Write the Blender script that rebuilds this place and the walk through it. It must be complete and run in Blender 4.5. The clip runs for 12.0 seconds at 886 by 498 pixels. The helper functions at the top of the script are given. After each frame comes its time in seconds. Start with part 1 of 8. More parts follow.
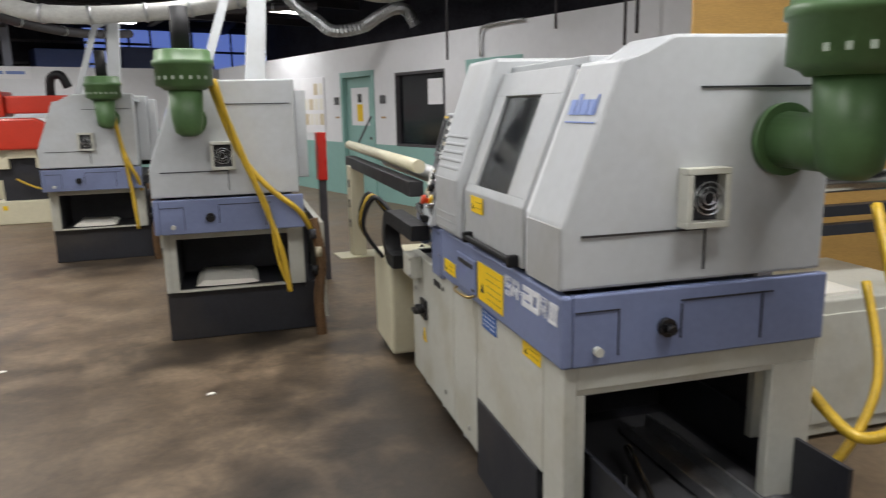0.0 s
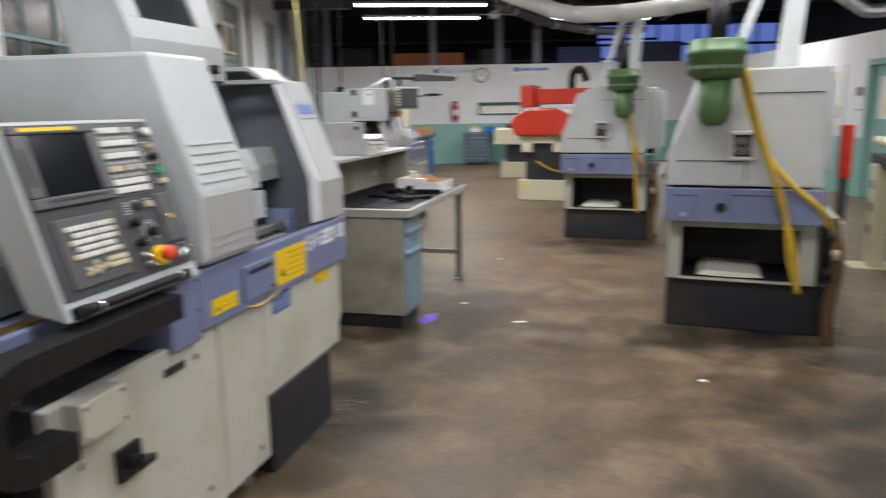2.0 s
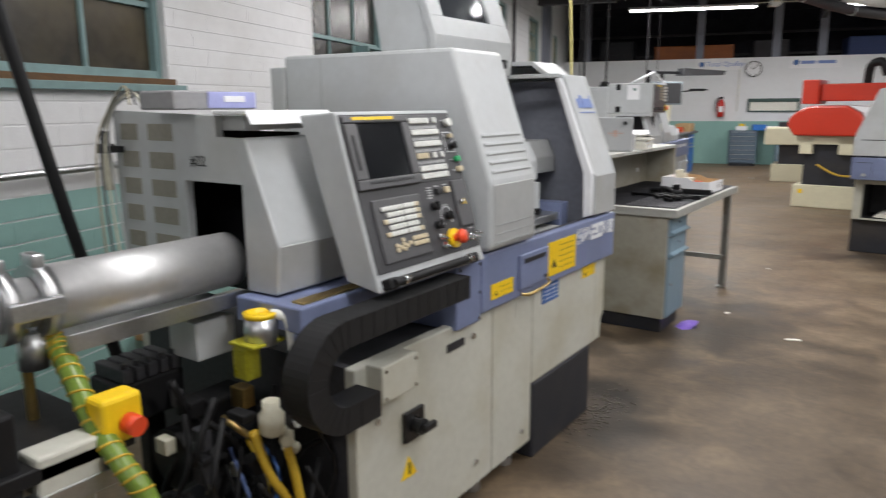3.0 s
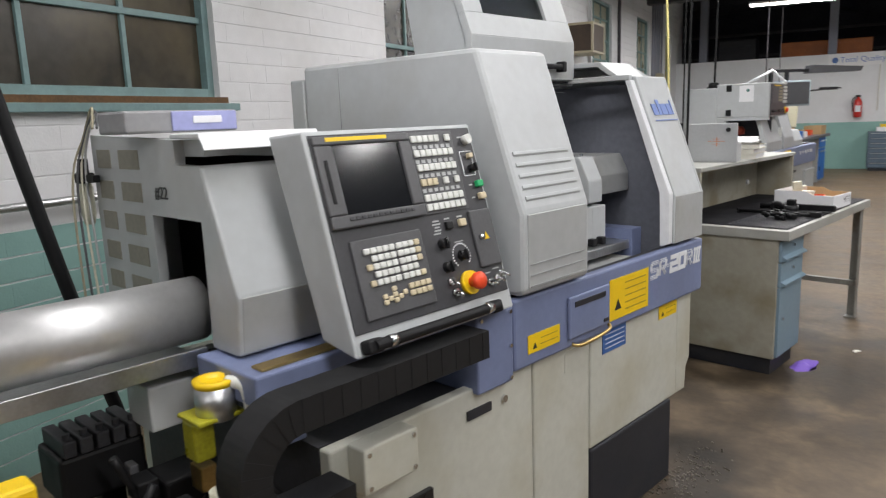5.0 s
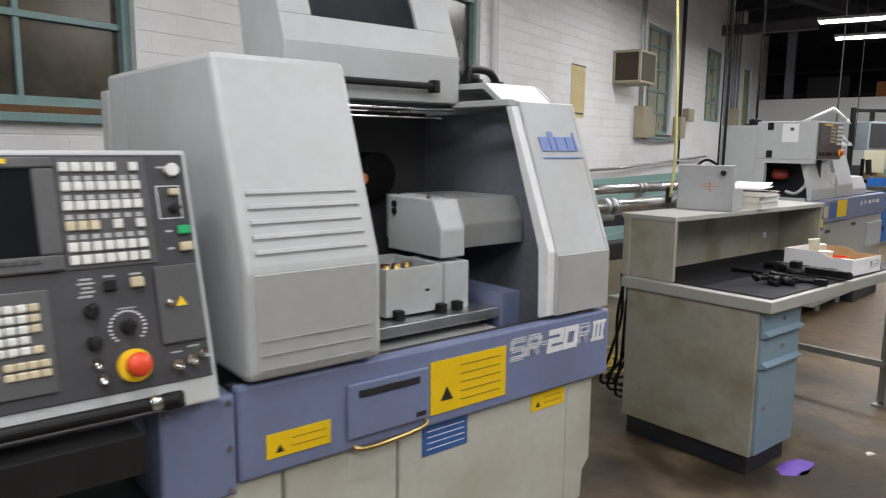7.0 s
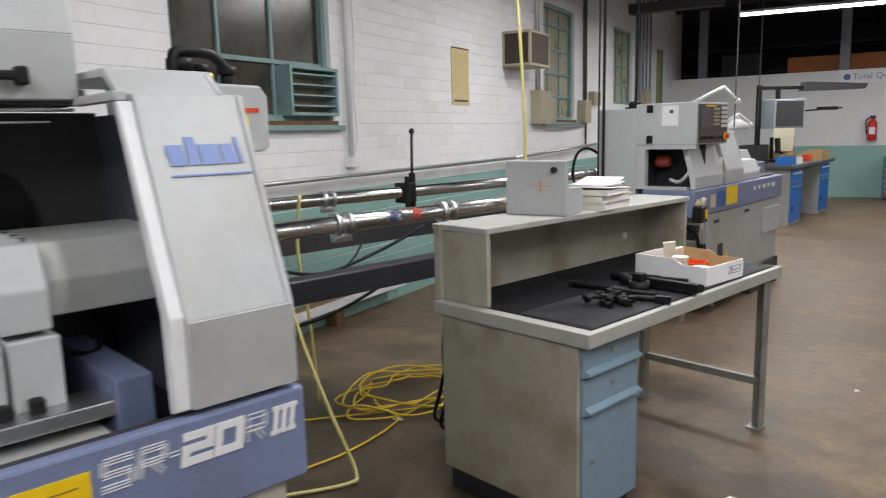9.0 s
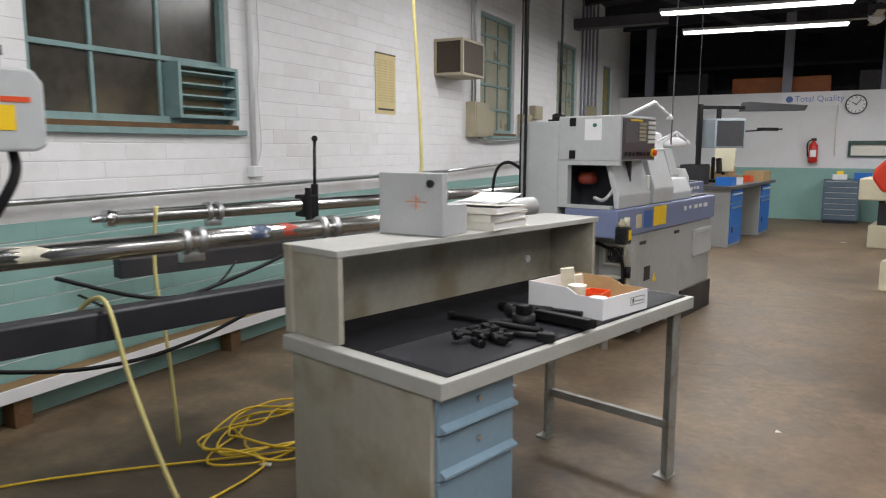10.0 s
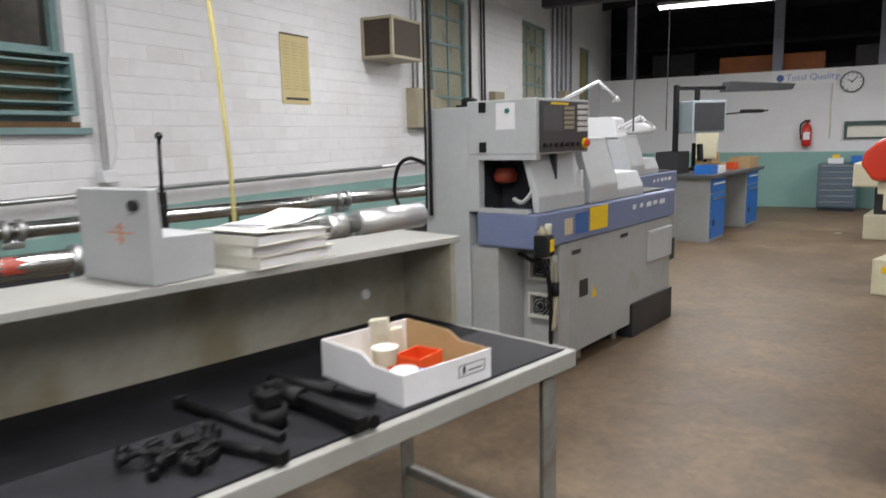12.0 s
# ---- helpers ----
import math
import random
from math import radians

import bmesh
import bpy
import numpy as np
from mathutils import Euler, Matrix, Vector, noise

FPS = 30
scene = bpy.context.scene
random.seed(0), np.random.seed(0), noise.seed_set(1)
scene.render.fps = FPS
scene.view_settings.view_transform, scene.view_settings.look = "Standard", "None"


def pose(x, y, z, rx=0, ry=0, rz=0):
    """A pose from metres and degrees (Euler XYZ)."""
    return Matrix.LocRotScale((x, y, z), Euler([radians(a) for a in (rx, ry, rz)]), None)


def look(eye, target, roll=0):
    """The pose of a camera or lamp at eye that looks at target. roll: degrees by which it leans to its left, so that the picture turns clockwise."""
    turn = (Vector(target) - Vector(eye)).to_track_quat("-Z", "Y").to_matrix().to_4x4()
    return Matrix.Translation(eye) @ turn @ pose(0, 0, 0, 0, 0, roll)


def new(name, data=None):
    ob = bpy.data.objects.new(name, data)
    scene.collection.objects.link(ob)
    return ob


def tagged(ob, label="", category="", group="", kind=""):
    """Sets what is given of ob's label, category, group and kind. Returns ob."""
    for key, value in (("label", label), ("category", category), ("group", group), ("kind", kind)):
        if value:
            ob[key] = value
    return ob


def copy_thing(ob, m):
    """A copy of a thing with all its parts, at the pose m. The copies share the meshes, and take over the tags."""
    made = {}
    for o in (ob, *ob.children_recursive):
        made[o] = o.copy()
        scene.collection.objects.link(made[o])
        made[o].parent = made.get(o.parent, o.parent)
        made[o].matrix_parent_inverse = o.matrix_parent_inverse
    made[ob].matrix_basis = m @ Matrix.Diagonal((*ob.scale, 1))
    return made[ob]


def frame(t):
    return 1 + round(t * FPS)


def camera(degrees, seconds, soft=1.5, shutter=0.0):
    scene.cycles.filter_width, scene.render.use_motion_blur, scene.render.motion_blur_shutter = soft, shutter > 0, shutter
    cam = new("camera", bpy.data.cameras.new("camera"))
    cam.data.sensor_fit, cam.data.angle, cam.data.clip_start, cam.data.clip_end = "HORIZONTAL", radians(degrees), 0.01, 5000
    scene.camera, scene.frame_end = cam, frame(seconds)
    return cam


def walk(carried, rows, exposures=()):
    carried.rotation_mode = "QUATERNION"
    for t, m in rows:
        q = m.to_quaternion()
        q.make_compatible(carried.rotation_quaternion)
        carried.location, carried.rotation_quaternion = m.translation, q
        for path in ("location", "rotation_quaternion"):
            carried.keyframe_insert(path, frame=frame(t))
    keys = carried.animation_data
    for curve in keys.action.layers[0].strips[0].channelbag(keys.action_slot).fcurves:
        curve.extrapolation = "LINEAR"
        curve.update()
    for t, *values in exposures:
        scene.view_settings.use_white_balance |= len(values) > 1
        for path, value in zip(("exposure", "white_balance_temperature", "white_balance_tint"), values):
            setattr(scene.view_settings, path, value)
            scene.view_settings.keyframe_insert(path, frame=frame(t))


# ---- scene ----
# camera and its walk
cam = camera(64.0, 12.0, soft=1.15, shutter=0.5)
PATH = [
    (0, (0.309, 0.326, 1.481), (1.052, 2.141, 1.088), -1.1),
    (0.5, (0.27, 0.367, 1.493), (0.806, 2.255, 1.109), -1.5),
    (1, (0.26, 0.358, 1.495), (0.531, 2.301, 1.108), -0.6),
    (1.5, (0.233, 0.325, 1.502), (0.193, 2.284, 1.102), -1.7),
    (2, (0.101, 0.262, 1.465), (-0.411, 2.156, 1.076), -1.0),
    (2.5, (0.044, 0.212, 1.465), (-0.843, 1.965, 1.087), -1.1),
    (3, (-0.016, 0.192, 1.462), (-1.130, 1.805, 1.068), -0.4),
    (3.2, (-0.044, 0.200, 1.455), (-1.234, 1.764, 1.075), -1.1),
    (4.8, (-0.081, 0.633, 1.484), (-1.403, 2.08, 1.082), -1.9),
    (5, (-0.063, 0.717, 1.468), (-1.43, 2.132, 1.106), -2.1),
    (5.5, (0.045, 0.923, 1.457), (-1.377, 2.287, 1.113), -2.6),
    (6, (0.017, 1.179, 1.451), (-1.37, 2.591, 1.165), 0.2),
    (6.5, (0.048, 1.427, 1.465), (-1.38, 2.793, 1.158), -1.5),
    (7, (0.112, 1.681, 1.464), (-1.427, 2.926, 1.176), 0.5),
    (7.5, (0.115, 1.906, 1.47), (-1.38, 3.197, 1.155), -0.8),
    (7.7, (0.098, 2.013, 1.461), (-1.379, 3.325, 1.144), -0.9),
    (9.3, (0.06, 2.82, 1.506), (-1.355, 4.197, 1.184), -2.0),
    (9.5, (0.057, 2.92, 1.503), (-1.317, 4.335, 1.172), -1.7),
    (10, (0.013, 3.241, 1.471), (-1.35, 4.677, 1.187), 0.0),
    (10.5, (0.02, 3.505, 1.485), (-1.36, 4.919, 1.174), -1.4),
    (11, (0.084, 3.789, 1.496), (-1.352, 5.137, 1.146), -0.1),
    (11.2, (0.081, 3.929, 1.503), (-1.353, 5.272, 1.13), -1.5),
    (11.5, (0.024, 4.086, 1.472), (-1.385, 5.452, 1.086), -1.7),
    (12, (-0.106, 4.415, 1.482), (-1.479, 5.835, 1.172), -1.4),
]
walk(cam, [(t, look(eye, target, roll)) for t, eye, target, roll in PATH], [(0.0, -0.05, 6500, 10), (2.5, 0.02, 6480, 10), (5.5, -0.05, 6500, 10), (7.5, -0.14, 6500, 10), (9.5, -0.11, 6500, 10), (12.0, -0.06, 6480, 10)])

# ---- world and exposure ----
world = bpy.data.worlds.new("world")
scene.world = world
world.use_nodes = True
world.node_tree.nodes["Background"].inputs[0].default_value = (0.75, 0.82, 1.0, 1)
world.node_tree.nodes["Background"].inputs[1].default_value = 0.006

# room axes: the window wall and the far wall stand askew to the machines
WALL = pose(-4.78, 6.15, 0, 0, 0, 17)      # x into the room, y along the window wall
FAR = pose(-4.7, 18.9, 0, 0, 0, 15)        # x along the far wall, y out of the room
OFFICE = pose(4.0, 10.3, 0, 0, 0, 13)      # y along the office wall, x out of the room


# ---- mesh helpers ----
def thing(name, m, label, category, group="", kind=""):
    ob = new(name)
    ob.empty_display_size = 0.1
    ob.matrix_world = m
    return tagged(ob, label, category, group, kind)


def part(name, bm, material, parent=None, label="", smooth=False):
    me = bpy.data.meshes.new(name)
    bmesh.ops.recalc_face_normals(bm, faces=bm.faces[:])
    bm.to_mesh(me)
    bm.free()
    me.materials.append(material)
    if smooth:
        for p in me.polygons:
            p.use_smooth = len(p.vertices) == 4 or p.area < 2e-4
    ob = new(name, me)
    ob.parent = parent
    if label:
        ob["label"] = label
    return ob


def alone(name, bm, material, m, label, category, group="", kind="", smooth=False):
    ob = part(name, bm, material, None, "", smooth)
    ob.matrix_world = m
    return tagged(ob, label, category, group, kind)


def again(ob, m, parent=None):
    """Another object on the same mesh."""
    o = ob.copy()
    scene.collection.objects.link(o)
    o.matrix_basis = m
    if parent is not None:
        o.parent = parent
    return o


def box(bm, x0, x1, y0, y1, z0, z1, bev=0.0, m=None):
    vs = [bm.verts.new((x, y, z)) for x in (x0, x1) for y in (y0, y1) for z in (z0, z1)]
    fs = [bm.faces.new([vs[i] for i in f]) for f in
          ((0, 1, 3, 2), (4, 6, 7, 5), (0, 4, 5, 1), (2, 3, 7, 6), (0, 2, 6, 4), (1, 5, 7, 3))]
    finish(bm, vs, fs, bev, m)
    return bm


def finish(bm, vs, fs, bev, m):
    if m is not None:
        bmesh.ops.transform(bm, matrix=m, verts=vs)
    if bev:
        bmesh.ops.bevel(bm, geom=list({e for f in fs for e in f.edges}), offset=bev, segments=2, profile=0.5,
                        affect="EDGES", clamp_overlap=True)


def prism(bm, pts, a0, a1, axis="y", bev=0.0, m=None):
    """An outline drawn out along an axis: (x, z) along y, (y, z) along x, (x, y) along z."""
    def at(p, a):
        return {"y": (p[0], a, p[1]), "x": (a, p[0], p[1]), "z": (p[0], p[1], a)}[axis]
    lo = [bm.verts.new(at(p, a0)) for p in pts]
    hi = [bm.verts.new(at(p, a1)) for p in pts]
    n = len(pts)
    fs = [bm.faces.new(lo), bm.faces.new(hi[::-1])]
    fs += [bm.faces.new((lo[i], hi[i], hi[(i + 1) % n], lo[(i + 1) % n])) for i in range(n)]
    finish(bm, lo + hi, fs, bev, m)
    return bm


def cyl(bm, p0, p1, r, seg=20, r2=None, m=None):
    p0, p1 = Vector(p0), Vector(p1)
    turn = (p1 - p0).to_track_quat("Z", "Y").to_matrix().to_4x4()
    mm = Matrix.Translation((p0 + p1) / 2) @ turn
    if m is not None:
        mm = m @ mm
    bmesh.ops.create_cone(bm, cap_ends=True, segments=seg, radius1=r, radius2=r if r2 is None else r2,
                          depth=(p1 - p0).length, matrix=mm)
    return bm


def smooth_line(pts, steps=6):
    pts = [Vector(p) for p in pts]
    out = []
    for i in range(len(pts) - 1):
        a, b, c, d = pts[max(i - 1, 0)], pts[i], pts[i + 1], pts[min(i + 2, len(pts) - 1)]
        for k in range(steps):
            t = k / steps
            out.append(0.5 * ((2 * b) + (c - a) * t + (2 * a - 5 * b + 4 * c - d) * t * t + (3 * b - a - 3 * c + d) * t ** 3))
    return out + [pts[-1]]


def pipe(bm, pts, r, seg=8, steps=6, flat=1.0):
    """A hose or cable along a smooth line."""
    line = smooth_line(pts, steps) if steps > 1 else [Vector(p) for p in pts]
    rings, ref = [], Vector((0.13, 0.21, 0.97))
    for i, p in enumerate(line):
        d = (line[min(i + 1, len(line) - 1)] - line[max(i - 1, 0)])
        d = d.normalized() if d.length > 1e-9 else Vector((0, 0, 1))
        u = d.cross(ref)
        if u.length < 0.05:
            u = d.cross(Vector((1, 0, 0)))
        u.normalize()
        v = u.cross(d)
        rings.append([bm.verts.new(p + r * (math.cos(a) * u + flat * math.sin(a) * v))
                      for a in (2 * math.pi * k / seg for k in range(seg))])
    for a, b in zip(rings, rings[1:]):
        for k in range(seg):
            bm.faces.new((a[k], b[k], b[(k + 1) % seg], a[(k + 1) % seg]))
    bm.faces.new(rings[0])
    bm.faces.new(rings[-1][::-1])
    return bm


def lathe(bm, prof, seg=24, m=None):
    """A turned body from (radius, height) pairs."""
    rings = []
    vs = []
    for r, z in prof:
        ring = [bm.verts.new((r * math.cos(a), r * math.sin(a), z)) for a in (2 * math.pi * k / seg for k in range(seg))]
        rings.append(ring)
        vs += ring
    for a, b in zip(rings, rings[1:]):
        for k in range(seg):
            bm.faces.new((a[k], a[(k + 1) % seg], b[(k + 1) % seg], b[k]))
    bm.faces.new(rings[0][::-1])
    bm.faces.new(rings[-1])
    if m is not None:
        bmesh.ops.transform(bm, matrix=m, verts=vs)
    return bm


def NB():
    return bmesh.new()


def words(text, size, material, parent, m, name="lettering", depth=0.0008, bold=0.0):
    cu = bpy.data.curves.new(name, "FONT")
    cu.body, cu.size, cu.extrude, cu.resolution_u, cu.offset = text, size, depth, 2, bold
    tmp = bpy.data.objects.new(name, cu)
    me = bpy.data.meshes.new_from_object(tmp)
    bpy.data.objects.remove(tmp)
    me.materials.clear()
    me.materials.append(material)
    ob = new(name, me)
    ob.parent = parent
    ob.matrix_basis = m
    return ob


# ---- materials ----
def surf(name, base, rough=0.5, metal=0.0, var=0.1, scale=5.0, bump=0.0, bscale=120.0, stain=None, amount=0.0,
         sscale=2.0, rvar=0.12, coat=0.0, stretch=None):
    """A paint, metal, plastic or cloth: base colour varied at two scales, with optional stains and fine relief."""
    ma = bpy.data.materials.new(name)
    ma.use_nodes = True
    nt = ma.node_tree
    bs = nt.nodes["Principled BSDF"]
    N, L = nt.nodes.new, nt.links.new
    co = N("ShaderNodeTexCoord")
    mp = N("ShaderNodeMapping")
    L(co.outputs["Object"], mp.inputs["Vector"])
    if stretch:
        mp.inputs["Scale"].default_value = stretch
    info = N("ShaderNodeObjectInfo")
    add = N("ShaderNodeVectorMath")
    add.operation = "ADD"
    mul = N("ShaderNodeVectorMath")
    mul.operation = "SCALE"
    mul.inputs[3].default_value = 7.0
    L(info.outputs["Location"], mul.inputs[0])
    L(mp.outputs[0], add.inputs[0])
    L(mul.outputs[0], add.inputs[1])

    def noise_at(sc, det=4.0):
        n = N("ShaderNodeTexNoise")
        n.inputs["Scale"].default_value, n.inputs["Detail"].default_value = sc, det
        L(add.outputs[0], n.inputs["Vector"])
        return n
    n1, n2 = noise_at(scale), noise_at(scale * 9)
    mix = N("ShaderNodeMath")
    mix.operation = "ADD"
    L(n1.outputs["Fac"], mix.inputs[0])
    L(n2.outputs["Fac"], mix.inputs[1])
    rng = N("ShaderNodeMapRange")
    rng.inputs["From Min"].default_value, rng.inputs["From Max"].default_value = 0.7, 1.3
    rng.inputs["To Min"].default_value, rng.inputs["To Max"].default_value = 1 - var, 1 + var
    L(mix.outputs[0], rng.inputs["Value"])
    col = N("ShaderNodeVectorMath")
    col.operation = "SCALE"
    col.inputs[0].default_value = base
    L(rng.outputs[0], col.inputs[3])
    out = col.outputs[0]
    if stain:
        n3 = noise_at(sscale, 6.0)
        r3 = N("ShaderNodeMapRange")
        r3.inputs["From Min"].default_value, r3.inputs["From Max"].default_value = 0.5, 0.72
        r3.inputs["To Max"].default_value = amount
        L(n3.outputs["Fac"], r3.inputs["Value"])
        mx = N("ShaderNodeMix")
        mx.data_type = "RGBA"
        L(r3.outputs[0], mx.inputs[0])
        L(out, mx.inputs[6])
        mx.inputs[7].default_value = (*stain, 1)
        out = mx.outputs[2]
    L(out, bs.inputs["Base Color"])
    rr = N("ShaderNodeMapRange")
    rr.inputs["To Min"].default_value, rr.inputs["To Max"].default_value = max(rough - rvar, 0.03), min(rough + rvar, 1)
    L(n1.outputs["Fac"], rr.inputs["Value"])
    L(rr.outputs[0], bs.inputs["Roughness"])
    bs.inputs["Metallic"].default_value = metal
    bs.inputs["Coat Weight"].default_value = coat
    if bump:
        nb = noise_at(bscale, 3.0)
        bp = N("ShaderNodeBump")
        bp.inputs["Strength"].default_value, bp.inputs["Distance"].default_value = bump, 0.004
        L(nb.outputs["Fac"], bp.inputs["Height"])
        L(bp.outputs[0], bs.inputs["Normal"])
    return ma


def lamp_glow(name, color, strength):
    ma = bpy.data.materials.new(name)
    ma.use_nodes = True
    bs = ma.node_tree.nodes["Principled BSDF"]
    bs.inputs["Base Color"].default_value = (0.9, 0.9, 0.9, 1)
    bs.inputs["Emission Color"].default_value = (*color, 1)
    bs.inputs["Emission Strength"].default_value = strength
    return ma


def clear_glass(name, tint=(0.9, 0.95, 0.95), rough=0.03):
    ma = bpy.data.materials.new(name)
    ma.use_nodes = True
    bs = ma.node_tree.nodes["Principled BSDF"]
    bs.inputs["Base Color"].default_value = (*tint, 1)
    bs.inputs["Roughness"].default_value = rough
    bs.inputs["Transmission Weight"].default_value = 1.0
    bs.inputs["IOR"].default_value = 1.45
    return ma


GREY = surf("machine_grey", (0.47, 0.49, 0.50), 0.42, var=0.05, scale=3, bump=0.05, bscale=400, stain=(0.36, 0.35, 0.31), amount=0.3, sscale=3.5)
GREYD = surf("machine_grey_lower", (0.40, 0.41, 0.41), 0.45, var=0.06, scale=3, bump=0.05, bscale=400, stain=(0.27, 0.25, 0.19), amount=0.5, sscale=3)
CREAM = surf("cabinet_cream", (0.52, 0.52, 0.46), 0.45, var=0.06, scale=4, stain=(0.33, 0.29, 0.17), amount=0.5, sscale=3)
BLUE = surf("band_blue", (0.175, 0.21, 0.35), 0.42, var=0.07, scale=5, bump=0.05, bscale=400, stain=(0.11, 0.12, 0.17), amount=0.4)
BASE = surf("base_black", (0.018, 0.019, 0.025), 0.5, var=0.2, scale=6, stain=(0.06, 0.05, 0.04), amount=0.5)
BLACK = surf("black_rubber", (0.008, 0.008, 0.009), 0.55, var=0.2, scale=20)
GLOSSB = surf("black_plastic", (0.009, 0.009, 0.010), 0.3, var=0.1, scale=20)
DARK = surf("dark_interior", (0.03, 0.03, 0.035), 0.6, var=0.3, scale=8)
PANEL = surf("panel_charcoal", (0.05, 0.05, 0.055), 0.4, var=0.12, scale=12, rvar=0.08)
PANEL2 = surf("panel_light_charcoal", (0.085, 0.085, 0.09), 0.42, var=0.1, scale=12, rvar=0.08)
SCREEN = surf("screen_glass", (0.010, 0.011, 0.013), 0.12, var=0.1, scale=3, rvar=0.05)
KEYW = surf("key_white", (0.68, 0.69, 0.66), 0.4, var=0.12, scale=60)
KEYB = surf("key_beige", (0.58, 0.50, 0.34), 0.45, var=0.12, scale=60)
YEL = surf("label_yellow", (0.86, 0.57, 0.008), 0.45, var=0.05, scale=20)
BLUEL = surf("label_blue", (0.04, 0.12, 0.36), 0.45, var=0.08, scale=20)
INK = surf("ink_black", (0.02, 0.02, 0.02), 0.5, var=0.1, scale=40)
LOGO = surf("logo_blue", (0.17, 0.25, 0.55), 0.45, var=0.05, scale=30)
WHITEP = surf("white_paint_mark", (0.75, 0.76, 0.78), 0.45, var=0.05, scale=30)
TOOLB = surf("blacked_steel", (0.006, 0.006, 0.007), 0.5, 0.0, var=0.3, scale=30, bump=0.2, bscale=120)
REDB = surf("button_red", (0.75, 0.07, 0.02), 0.35, var=0.05, scale=30)
GRNB = surf("button_green", (0.02, 0.40, 0.14), 0.35, var=0.05, scale=30)
STEEL = surf("polished_steel", (0.62, 0.62, 0.60), 0.24, 1.0, var=0.1, scale=8, rvar=0.08, stain=(0.35, 0.33, 0.30), amount=0.5, sscale=6)
GALV = surf("galvanised", (0.55, 0.56, 0.57), 0.38, 1.0, var=0.12, scale=12)
BRASS = surf("brass", (0.55, 0.40, 0.16), 0.35, 1.0, var=0.15, scale=20)
CHROME = surf("chrome", (0.7, 0.7, 0.7), 0.15, 1.0, var=0.05, scale=20)
GREEN = surf("extractor_green", (0.075, 0.15, 0.055), 0.42, var=0.1, scale=6, stain=(0.04, 0.08, 0.03), amount=0.5)
HOSEY = surf("hose_yellow", (0.55, 0.36, 0.03), 0.4, var=0.2, scale=12)
HOSEG = surf("hose_green", (0.15, 0.23, 0.035), 0.3, var=0.25, scale=14)
CORDY = surf("cord_yellow", (0.62, 0.42, 0.02), 0.45, var=0.15, scale=12)
ROPE = surf("rope_pale_yellow", (0.62, 0.55, 0.22), 0.5, var=0.1, scale=40)
LEGS = surf("worn_leg", (0.36, 0.36, 0.34), 0.55, 0.6, var=0.15, scale=12, stain=(0.16, 0.10, 0.05), amount=0.6, sscale=9)
BENCH = surf("bench_putty", (0.37, 0.35, 0.29), 0.45, var=0.08, scale=4, stain=(0.20, 0.165, 0.09), amount=0.75, sscale=4)
TOPP = surf("bench_edge_grey", (0.37, 0.37, 0.345), 0.4, var=0.06, scale=6, stain=(0.3, 0.29, 0.25), amount=0.5, sscale=7)
DRAWER = surf("drawer_blue", (0.20, 0.29, 0.36), 0.42, var=0.06, scale=5, stain=(0.13, 0.17, 0.20), amount=0.4)
BRIGHTB = surf("locker_blue", (0.02, 0.16, 0.55), 0.4, var=0.06, scale=5)
MAT_ = surf("ribbed_mat", (0.007, 0.007, 0.009), 0.68, var=0.25, scale=9, stain=(0.02, 0.02, 0.023), amount=0.5, sscale=6)
CARD = surf("white_card", (0.80, 0.80, 0.82), 0.6, var=0.03, scale=10)
KRAFT = surf("brown_card", (0.42, 0.28, 0.14), 0.7, var=0.08, scale=20)
PAPER = surf("paper", (0.78, 0.76, 0.68), 0.7, var=0.05, scale=15)
REDO = surf("red_bin", (0.72, 0.08, 0.015), 0.4, var=0.06, scale=10)
REDM = surf("machine_red", (0.55, 0.035, 0.012), 0.35, var=0.06, scale=4, coat=0.2)
WBRICK = surf("painted_brick", (0.79, 0.79, 0.80), 0.55, var=0.04, scale=1.5, bump=0.25, bscale=90, stain=(0.6, 0.58, 0.55), amount=0.4, sscale=1.2)
TEALW = surf("painted_brick_teal", (0.25, 0.42, 0.39), 0.5, var=0.05, scale=1.5, bump=0.25, bscale=90, stain=(0.18, 0.30, 0.27), amount=0.4, sscale=1.4)
WPAINT = surf("wall_white", (0.74, 0.75, 0.77), 0.6, var=0.03, scale=1.2, stain=(0.62, 0.61, 0.6), amount=0.3, sscale=1)
TEALP = surf("wall_teal", (0.25, 0.44, 0.40), 0.55, var=0.04, scale=1.4, stain=(0.18, 0.32, 0.29), amount=0.3)
TEALF = surf("window_teal", (0.20, 0.31, 0.31), 0.45, var=0.1, scale=8, stain=(0.14, 0.2, 0.18), amount=0.5, sscale=9)
RUST = surf("rusty_sill", (0.13, 0.07, 0.03), 0.8, var=0.3, scale=10)
# opaque dirty glass; brown reflection and view behind are put into its colour
DIRTYG = surf("dirty_pane", (0.040, 0.035, 0.027), 0.22, var=0.35, scale=1.7, stain=(0.15, 0.12, 0.07), amount=0.8, sscale=1.3, rvar=0.1)
PALEG = surf("frosted_pane", (0.34, 0.33, 0.24), 0.3, var=0.15, scale=2, stain=(0.22, 0.18, 0.1), amount=0.5, sscale=1.6)
BROWNM = surf("brown_mesh", (0.05, 0.032, 0.02), 0.6, var=0.25, scale=14)
BEIGE = surf("beige_metal", (0.38, 0.34, 0.24), 0.5, var=0.08, scale=8)
TAN = surf("tan_mesh", (0.27, 0.255, 0.21), 0.6, var=0.15, scale=60)
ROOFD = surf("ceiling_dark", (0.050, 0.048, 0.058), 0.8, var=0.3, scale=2)
